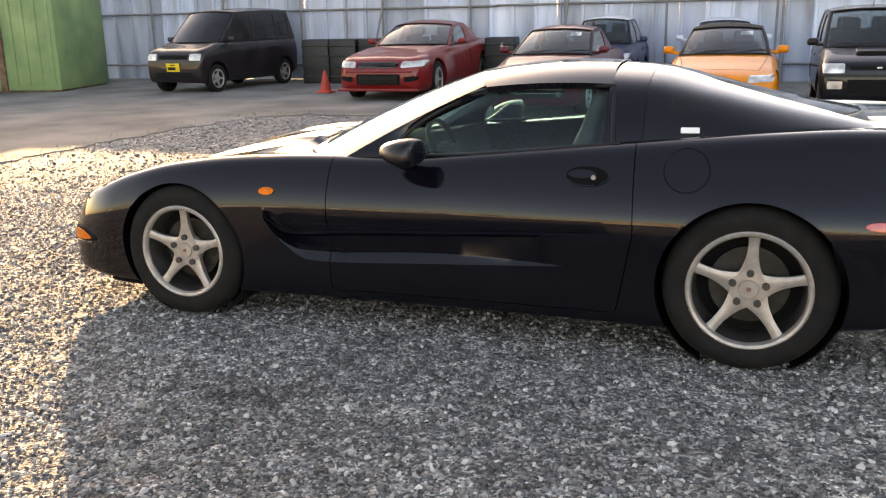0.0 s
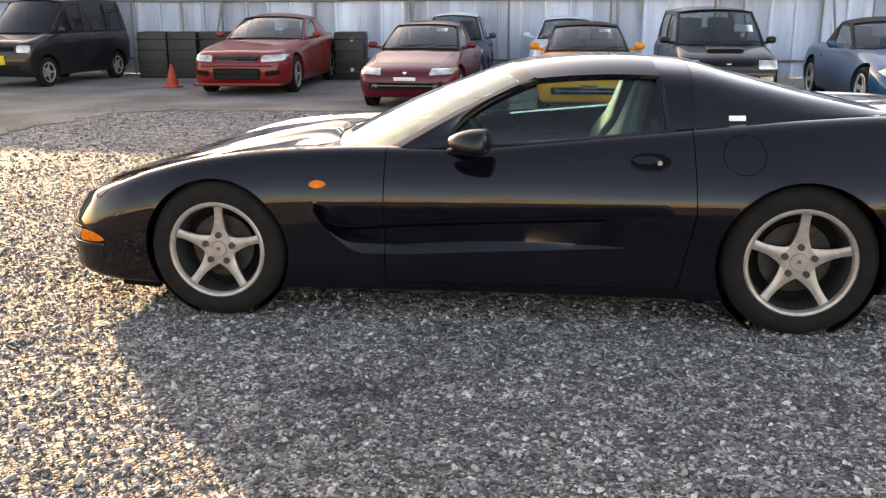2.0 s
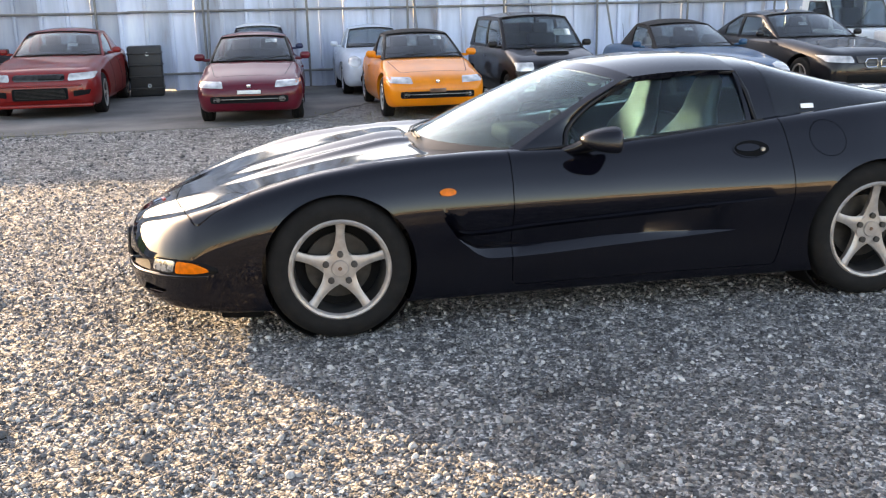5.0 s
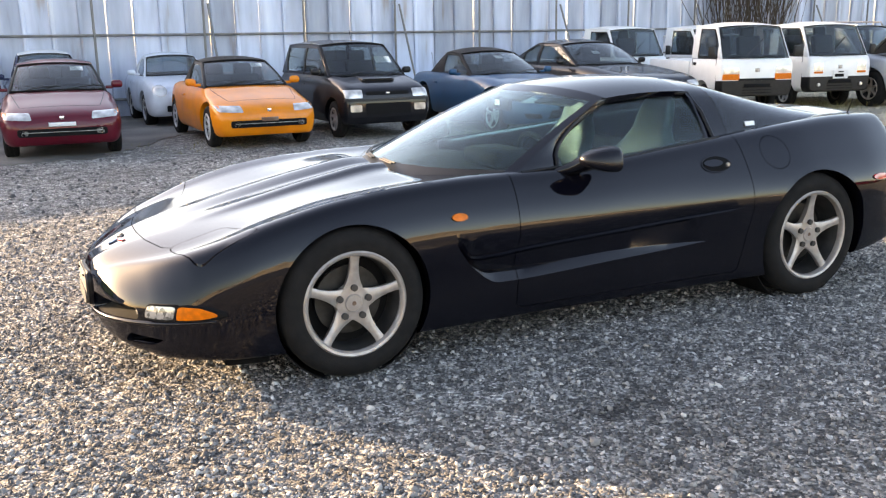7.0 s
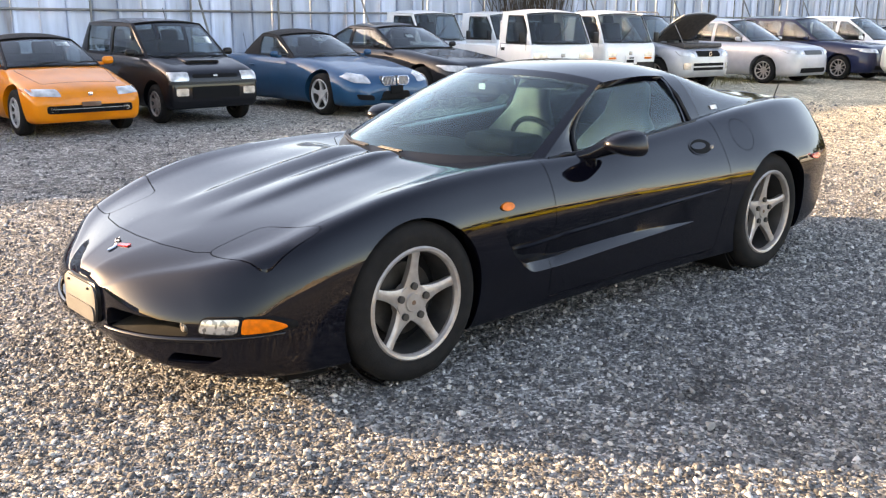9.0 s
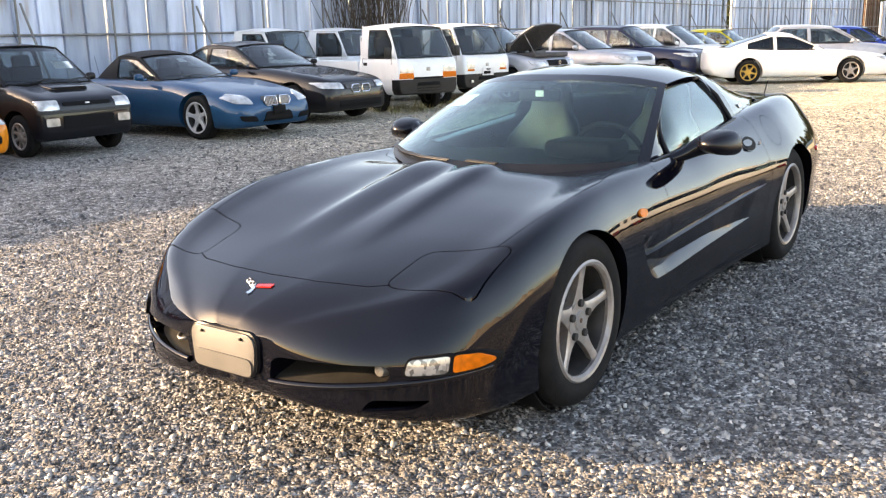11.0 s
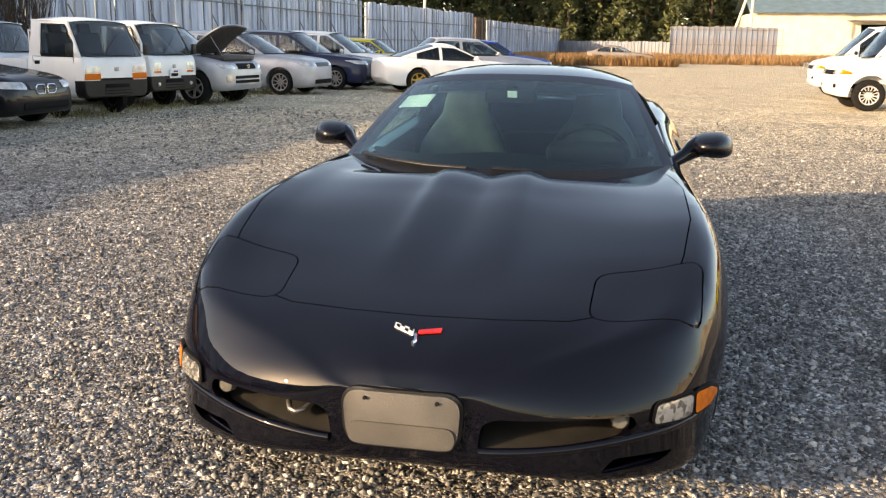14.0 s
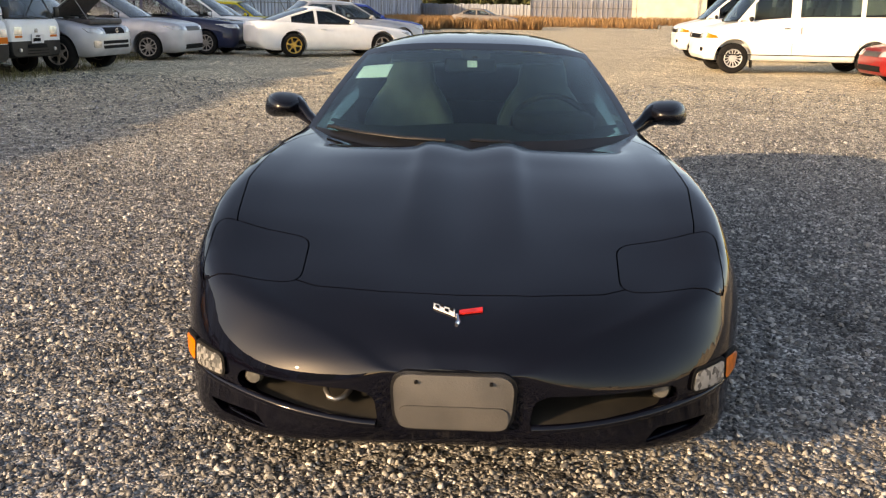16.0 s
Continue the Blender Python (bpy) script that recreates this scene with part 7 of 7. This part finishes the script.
def big_van(name, label, at, ambulance):
    L, W = 4.9, 0.85
    C = curves([(0, 0.74), (0.006, 0.86), (0.03, 0.96), (0.1, 1.05), (0.16, 1.12), (0.3, 1.21), (0.5, 1.27), (0.98, 1.30), (1, 1.1)], g=0.28, drop=0.03, crest=0.95, w=[(0, 0.76), (0.006, 0.85), (0.03, 0.93), (0.08, 0.985), (0.2, 1), (0.95, 1), (0.99, 0.97), (1, 0.93)])
    H = 2.22 if ambulance else 1.98
    G = {"wb": (-1.82, 1.12, -1.66, 0.77, 1.19), "hd": (-1.08, H - 0.10, -0.95, 0.68, H - 0.16), "rr": (2.25, H, 2.25, 0.68, H - 0.08), "rb": (2.40, 1.31, 2.40, 0.79, 1.30), "windows": [(-1.36, -0.56), (-0.36, 0.95), (1.05, 2.15)]}
    det = front_face(L, [("headlamp", M["lamp"], rounded([(0.45, 0.75), (0.775, 0.77), (0.775, 0.90), (0.48, 0.87)], 0.03), 0.5, True, "clear headlamp"), ("turn_signal", M["amber"], rounded([(0.78, 0.77), (0.842, 0.77), (0.836, 0.83), (0.78, 0.88)], 0.01), 0.5, True, "orange turn signal"), ("fog_lamp", M["dark"], rect(0.60, 0.48, 0.72, 0.57, 0.04), 0.5, True, "dark round fog lamp recess"), ("grille", M["dark"], rect(-0.42, 0.75, 0.42, 0.85, 0.02), 0.3, False, "")])

    def more(root, solid):
        if ambulance:
            bm = bmesh.new()
            bmesh.ops.create_uvsphere(bm, u_segments=24, v_segments=12, radius=1.0)
            bmesh.ops.scale(bm, vec=(0.42, 0.62, 0.20), verts=bm.verts)
            part("beacon", from_bm(bm, 60), M["red_lens"], root, "red roof beacon dome", pose(-0.45, 0, H + 0.02))
            part("beacon_base", box_bm((1.0, 1.34, 0.24), (0.05, 0, H + 0.02), 0.10, 3), M["white"], root)
        part("side_seam", box_bm((4.5, 0.006, 0.02), (0.1, -W - 0.002, 0.42)), M["trim"], root)
        for x in (-0.50, 0.98):
            part("door_seam", box_bm((0.008, 0.004, 0.72), (x, -W + 0.001, 0.76)), M["dark"], root)
            part("door_seam", box_bm((0.008, 0.004, 0.72), (x, W - 0.001, 0.76)), M["dark"], root)
        for s in (-1, 1):
            part("handle", box_bm((0.13, 0.02, 0.03), (-0.64, s * (W + 0.004), 1.0), 0.008), M["dark"], root)
            part("handle", box_bm((0.035, 0.03, 0.15), (-0.33, s * (W + 0.004), 0.96), 0.01, 2), M["steel"], root, "upright sliding-door handle")
            part("slide_rail", box_bm((1.1, 0.008, 0.035), (1.58, s * (W - 0.001), 0.90), 0.003, 1), M["dark"], root)
            part("mud_flap", box_bm((0.02, 0.20, 0.18), (-1.34, s * (W - 0.12), 0.22), 0.006, 1), M["rubber"], root)
    vehicle(name, label, at, L, W, C, G, M["white"], glassmat=M["van_glass"], axles=(-1.76, 1.3), R=0.335, rim=0.20, tw=0.19, arch=0.08, spokes=14, wheelmat=M["white_steel"], wide=0.62, details=det, mirrors=(-1.45, 0.80, 1.2, M["trim"]), group=AISLE, category="van", extra=more)


big_van("ambulance", "white ambulance van with a red roof beacon", pose(17.4, -7.3, 0, 0, 0, -90), True)
big_van("van", "white high van parked behind an ambulance", pose(22.6, -7.85, 0, 0, 0, -94), False)


# ---- the back of the lot ----
M["green"] = mat("faded_green_paint", (0.10, 0.19, 0.08), 0.6, base2=(0.2, 0.3, 0.13), scale=1.5, bump=0.2)
M["teal"] = mat("blue_grey_roof", (0.12, 0.19, 0.225), 0.45, vary=0.2, scale=1.2)
M["wall"] = mat("cream_wall", (0.56, 0.53, 0.43), 0.8, vary=0.12, scale=0.8)
M["plastic"] = mat("black_plastic", (0.01, 0.01, 0.011), 0.5, vary=0.3)
M["bark"] = mat("bark", (0.07, 0.05, 0.035), 0.9, vary=0.3, scale=6, bump=0.6)
M["cone"] = mat("red_cone", (0.45, 0.04, 0.02), 0.6, vary=0.15)


def leaf_material():
    m = mat("foliage", (0.05, 0.08, 0.025), 0.7)
    nt = m.node_tree
    g, r = nt.nodes.new("ShaderNodeNewGeometry"), nt.nodes.new("ShaderNodeValToRGB")
    e = r.color_ramp.elements
    e[0].color, e[1].color = (0.012, 0.022, 0.008, 1), (0.085, 0.085, 0.022, 1)
    e.new(0.6).color = (0.04, 0.055, 0.015, 1)
    nt.links.new(g.outputs["Random Per Island"], r.inputs["Fac"])
    nt.links.new(r.outputs["Color"], nt.nodes["Principled BSDF"].inputs["Base Color"])
    return m


M["leaf"] = leaf_material()


def container():
    root = empty("container", pose(-14.9, 12.0, 0, 0, 0, 14), "faded green steel storage container with rust at a joint", "container")
    part("box", box_bm((3.6, 2.3, 2.45), (0, 0, 1.27), 0.03, 2), M["green"], root)
    rnd = random.Random(2)
    for i in range(13):
        x = -1.7 + 0.28 * i
        part("rib", box_bm((0.09, 0.03, 2.2), (x, -1.16, 1.25), 0.008), M["green"], root)
    part("corner_post", box_bm((0.14, 0.05, 2.42), (0.55, -1.175, 1.25), 0.01), M["rust"], root, "rusty brown upright")
    part("skid", box_bm((3.5, 2.2, 0.06), (0, 0, 0.03)), M["rust"], root)


container()


def tub(at, label):
    root = empty("plastic_crate", at, label, "crate", "black crates along the fence")
    part("crate_body", box_bm((0.62, 0.6, 0.95), (0, 0, 0.475), 0.03, 3), M["plastic"], root)
    for k in range(4):
        part("crate_rib", box_bm((0.65, 0.63, 0.035), (0, 0, 0.15 + 0.22 * k), 0.01), M["plastic"], root)
    return root


def ring_label(parent, z):
    part("round_label", mesh_of(*lathe([(0.018, 0), (0.034, 0), (0.034, 0.004), (0.018, 0.004)], 20)), M["paper"], parent, "round white label", pose(0.05, -0.304, z))


for x, y, r in ((-3.85, 14.0, 4), (-6.75, 14.2, -6), (-7.45, 14.15, 3), (-8.15, 14.2, 8)):
    crate = tub(pose(x, y, 0.012, 0, 0, r), "black ribbed plastic crate beside the fence")
    if x > -4:
        ring_label(crate, 0.80)
        ring_label(crate, 0.20)


def traffic_cone(at):
    root = empty("traffic_cone", at, "faded red traffic cone on the asphalt", "cone")
    part("cone", mesh_of(*lathe([(0.01, 0.42), (0.025, 0.42), (0.12, 0.03), (0.1, 0.03)], 20, "z")), M["cone"], root)
    part("foot", box_bm((0.3, 0.3, 0.03), (0, 0, 0.015), 0.01), M["cone"], root)


traffic_cone(pose(-6.75, 11.6, 0.012))


def barn():
    root = empty("warehouse", pose(104, -13.5, 0, 0, 0, -90), "cream-walled warehouse with blue-grey metal roof and open doorway", "building", kind="structure")
    for x0, x1, z0, z1 in ((0, 11.2, 0, 5.1), (11.2, 18.0, 3.9, 5.1), (18.0, 32, 0, 5.1)):
        part("wall", box_bm((x1 - x0, 0.2, z1 - z0), ((x0 + x1) / 2, 0, (z0 + z1) / 2)), M["wall"], root)
    part("side_wall", box_bm((0.2, 16, 5.1), (0.1, 8.1, 2.55)), M["wall"], root)
    part("back_wall", box_bm((32, 0.2, 5.1), (16, 16, 2.55)), M["wall"], root)
    # black panel behind the doorway: the unlit inside is put into its colour
    part("inner_wall", box_bm((8, 0.2, 4.4), (14.6, 9, 2.2)), M["dark"], root)
    part("canopy", box_bm((9.4, 1.4, 0.15), (14.4, -0.7, 4.25), 0.02, 1, Euler((radians(6), 0, 0)).to_matrix()), M["steel"], root)
    v, rows = [], 40
    for i in range(2):
        part("roof", slab([[(-0.6 + 33.2 * k / 80, (-0.9 + 8.95 * u) if i == 0 else (17.0 - 8.95 * u), 5.05 + 3.0 * u + 0.05 * (k % 2)) for k in range(81)] for u in (0, 0.5, 1)], 0.03, (16, 8, 0)), M["teal"], root)


barn()


def grass_field(name, spots, count, h, m, seed, label):
    rng = random.Random(seed)
    verts, faces = [], []
    for _ in range(count):
        x0, y0, x1, y1 = rng.choice(spots)
        x, y = rng.uniform(x0, x1), rng.uniform(y0, y1)
        for b in range(4):
            a, hh, w = rng.uniform(0, 6.28), h * rng.uniform(0.4, 1.2), h * 0.035
            dx, dy = math.cos(a), math.sin(a)
            lean = hh * rng.uniform(0.1, 0.7)
            o = len(verts)
            verts += [(x - dy * w, y + dx * w, 0), (x + dy * w, y - dx * w, 0), (x + dx * lean * 0.4 + dy * w * 0.6, y + dy * lean * 0.4 - dx * w * 0.6, hh * 0.6), (x + dx * lean * 0.4 - dy * w * 0.6, y + dy * lean * 0.4 + dx * w * 0.6, hh * 0.6), (x + dx * lean, y + dy * lean, hh)]
            faces += [(o, o + 1, o + 2, o + 3), (o + 3, o + 2, o + 4)]
    return tagged(part(name, mesh_of(verts, faces, 0), m), label, "grass", kind="stuff")


grass_field("dry_grass", [(60, -3, 90, 9), (66, -13, 88, -2), (56, 2, 66, 9), (84, -30, 100, -12), (56, -3.5, 60, 3.0), (52, 3, 58, 7)], 11000, 0.72, M["dry_grass"], 3, "tall orange-brown dry grass at the lot's edge")
grass_field("weeds", [(-6.6, -0.5, -6.1, 7.5), (-6.4, 7.4, -3.5, 8.1), (-7.4, 2.4, -6.3, 3.4), (-0.9, 7.7, 0.5, 9.2), (0.1, 8.6, 1.6, 9.2)], 420, 0.055, M["weeds"], 4, "short dry yellow weeds along the asphalt edge")
grass_field("weeds", [(9, 7.9, 26, 9.5)], 1200, 0.12, M["weeds"], 6, "low green-brown weeds under the parked vehicles")


def tree(at, h, seed, spread, label):
    root = empty("tree", at, label, "tree", "trees beyond the fence")
    rng = random.Random(seed)
    n = 10
    verts, faces = [], []
    for i in range(7):
        t = i / 6
        for k in range(n):
            a = 2 * math.pi * k / n
            r = 0.28 * (1 - t) + 0.03
            verts.append((r * math.cos(a) + 0.15 * math.sin(3 * t), r * math.sin(a), h * 0.97 * t))
    for i in range(6):
        for k in range(n):
            l = (k + 1) % n
            faces.append((i * n + k, i * n + l, (i + 1) * n + l, (i + 1) * n + k))
    part("trunk", mesh_of(verts, faces), M["bark"], root)
    verts, faces = [], []
    for b in range(95):
        t = 0.10 + 0.90 * (b / 95) ** 0.9
        reach = spread * (1.12 - t) ** 0.7 * rng.uniform(0.55, 1.15)
        a = rng.uniform(0, 6.28)
        for q in range(26):
            s = rng.uniform(0.15, 1.0)
            cx, cy = reach * s * math.cos(a) + rng.gauss(0, 0.25), reach * s * math.sin(a) + rng.gauss(0, 0.25)
            cz = h * t - 0.35 * reach * s * s + rng.gauss(0, 0.28)
            w = rng.uniform(0.18, 0.44)
            u = Vector((rng.gauss(0, 1), rng.gauss(0, 1), rng.gauss(0, 0.7))).normalized()
            v = u.cross(Vector((rng.gauss(0, 1), rng.gauss(0, 1), rng.gauss(0, 1)))).normalized()
            c = Vector((cx, cy, cz))
            o = len(verts)
            verts += [c - u * w, c + v * w * 0.45, c + u * w * 1.3 - Vector((0, 0, 0.1)), c - v * w * 0.45]
            faces.append((o, o + 1, o + 2, o + 3))
    part("crown", mesh_of(verts, faces, 0), M["leaf"], root)
    return root


rt = random.Random(11)
kinds = []
for k in range(20):
    y = 44 - 3.3 * k + rt.uniform(-0.7, 0.7)
    kinds.append(tree(pose(116 + rt.uniform(-4, 6) + (0 if y < 14 else -0.9 * (y - 14)), y, 0, 0, 0, rt.uniform(0, 360)), rt.uniform(13, 18), 20 + k, rt.uniform(2.2, 3.0), "tall dark-green evergreen tree in a dense row" if k % 3 else "tall yellow-green feathery tree in a dense row"))

# further rows, and an unseen pale fence, added away from the sun for reflections
for row in range(2):
    for k in range(30):
        y = 52 - 3.0 * k + rt.uniform(-0.9, 0.9)
        copy_thing(kinds[(7 * k + 3 * row) % 20], pose(120.5 + 4 * row + rt.uniform(-1, 1) + (0 if y < 14 else -0.9 * (y - 14)), y, 0, 0, 0, rt.uniform(0, 360)))
fence("fence_south", (-85, -80), (65, -86), 2.6, "long low pale sheet fence out of view, added to be reflected", (0.4,), False, posts=4.2)


def earth_bank(x0, x1, y, h, seed):
    """A low pale bank with an uneven crest, unseen, added to brighten the door's reflection."""
    rng = random.Random(seed)
    n = int((x1 - x0) / 0.8)
    crest = [max(0.25, h * (0.62 + 0.38 * math.sin(0.21 * i + 1.3 * math.sin(0.07 * i)) + rng.gauss(0, 0.12))) for i in range(n + 1)]
    grid = []
    for i in range(n + 1):
        x = x0 + (x1 - x0) * i / n
        grid.append([(x + rng.gauss(0, 0.1), y + 2.2 * u + rng.gauss(0, 0.12), crest[i] * (1 - abs(u)) ** 0.8 * (1 + rng.gauss(0, 0.05)) - (0.05 if abs(u) == 1 else 0)) for u in (1, 0.75, 0.5, 0.25, 0, -0.4, -1)])
    verts = [p for row in grid for p in row]
    faces = [(i * 7 + j, i * 7 + j + 1, i * 7 + j + 8, i * 7 + j + 7) for i in range(n) for j in range(6)]
    return mesh_of(verts, faces, 60)


# kept very pale so the coupe's side mirrors a bright band
M["bank"] = mat("pale_bank", (0.52, 0.45, 0.34), 0.9, base2=(0.70, 0.63, 0.52), scale=0.8, bump=0.6, bscale=12)
tagged(part("earth_bank", earth_bank(-60, 60, -32, 3.3, 5), M["bank"]), "low pale bank out of view, added for a bright reflected band", "bank", kind="structure")


def bare_shrub(at, h, seed):
    root = empty("bare_shrub", at, "leafless brown climbing shrub against the fence", "shrub")
    rng = random.Random(seed)
    bm = bmesh.new()
    for k in range(90):
        x, y, z = rng.gauss(0, 0.30), rng.gauss(0, 0.08), 0.0
        pts = [(x, y, z)]
        dx = rng.gauss(0, 0.07)
        while z < h * rng.uniform(0.8, 1.25) and len(pts) < 12:
            x, y, z = x + dx + rng.gauss(0, 0.09), y + rng.gauss(0, 0.04) - 0.01, z + 0.38
            pts.append((x, y, z))
        if len(pts) > 1:
            me = tube(pts, rng.uniform(0.005, 0.012), 5)
            bm.from_mesh(me)
            bpy.data.meshes.remove(me)
    part("tangle", from_bm(bm, 50), M["bark"], root)


bare_shrub(pose(15.2, 14.3, 0), 3.7, 1)
bare_shrub(pose(16.3, 14.3, 0), 3.9, 2)


def pole(at, h, label, lean=0):
    root = empty("utility_pole", at, label, "pole")
    part("shaft", tube([(0, 0, 0), (0.05 * lean, lean, h)], 0.14, 12), M["wall"], root)


pole(pose(80, 18.5, 0), 9, "pale concrete utility pole beyond the fence")
pole(pose(95, -12.2, 0), 9, "pale concrete utility pole by the warehouse")
pole(pose(92, -9.5, 0), 9, "leaning brown wooden pole", -2.6)
part_plate = empty("fire_plate", pose(-5.62, 15.0, 2.25), "small red square plate hung on the fence", "sign")
part("plate", box_bm((0.2, 0.015, 0.18), (0, 0, 0), 0.003), M["cone"], part_plate)


# ---- loose stones ----
def near_place(rng, n):
    """Stones thick along the drive round the parked car, thinning outwards."""
    xy = np.stack([-5.6 + 11.5 * rng.random(n), -5.0 + 9.6 * rng.random(n)], 1)
    inside = (np.abs(xy[:, 1]) < 0.45) & (xy[:, 0] > -1.7) & (xy[:, 0] < 2.0)
    off = np.maximum(0, -4.4 - xy[:, 0]) * 0.7 + np.maximum(0, xy[:, 0] - 2.6) * 0.24 + np.maximum(0, xy[:, 1] - 0.8) * 0.24 + np.maximum(0, -3.6 - xy[:, 1]) * 0.6
    return xy[~inside & (rng.random(n) > np.minimum(off, 0.93))]


stones("gravel", 86000, near_place, (0.010, 0.027), 3, "loose grey crushed stones of mixed size")
chips("gravel", 130000, near_place, (0.006, 0.013), 13, "fine dark stone chips between larger stones")
stones("gravel", 26000, lambda rng, n: (lambda q: q[(q[:, 0] > -6.3) & ((q[:, 0] < -4.5) | (q[:, 0] > 3.5) | (q[:, 1] > 2.5))])(np.stack([-6.4 + 19 * rng.random(n), -6.2 + 14.0 * rng.random(n)], 1)), (0.014, 0.040), 5, "scattered loose grey stones", M["stone_plain"])
stones("gravel", 26, in_box(-4.0, -3.4, 3.5, -1.3), (0.045, 0.075), 8, "larger loose grey stones")
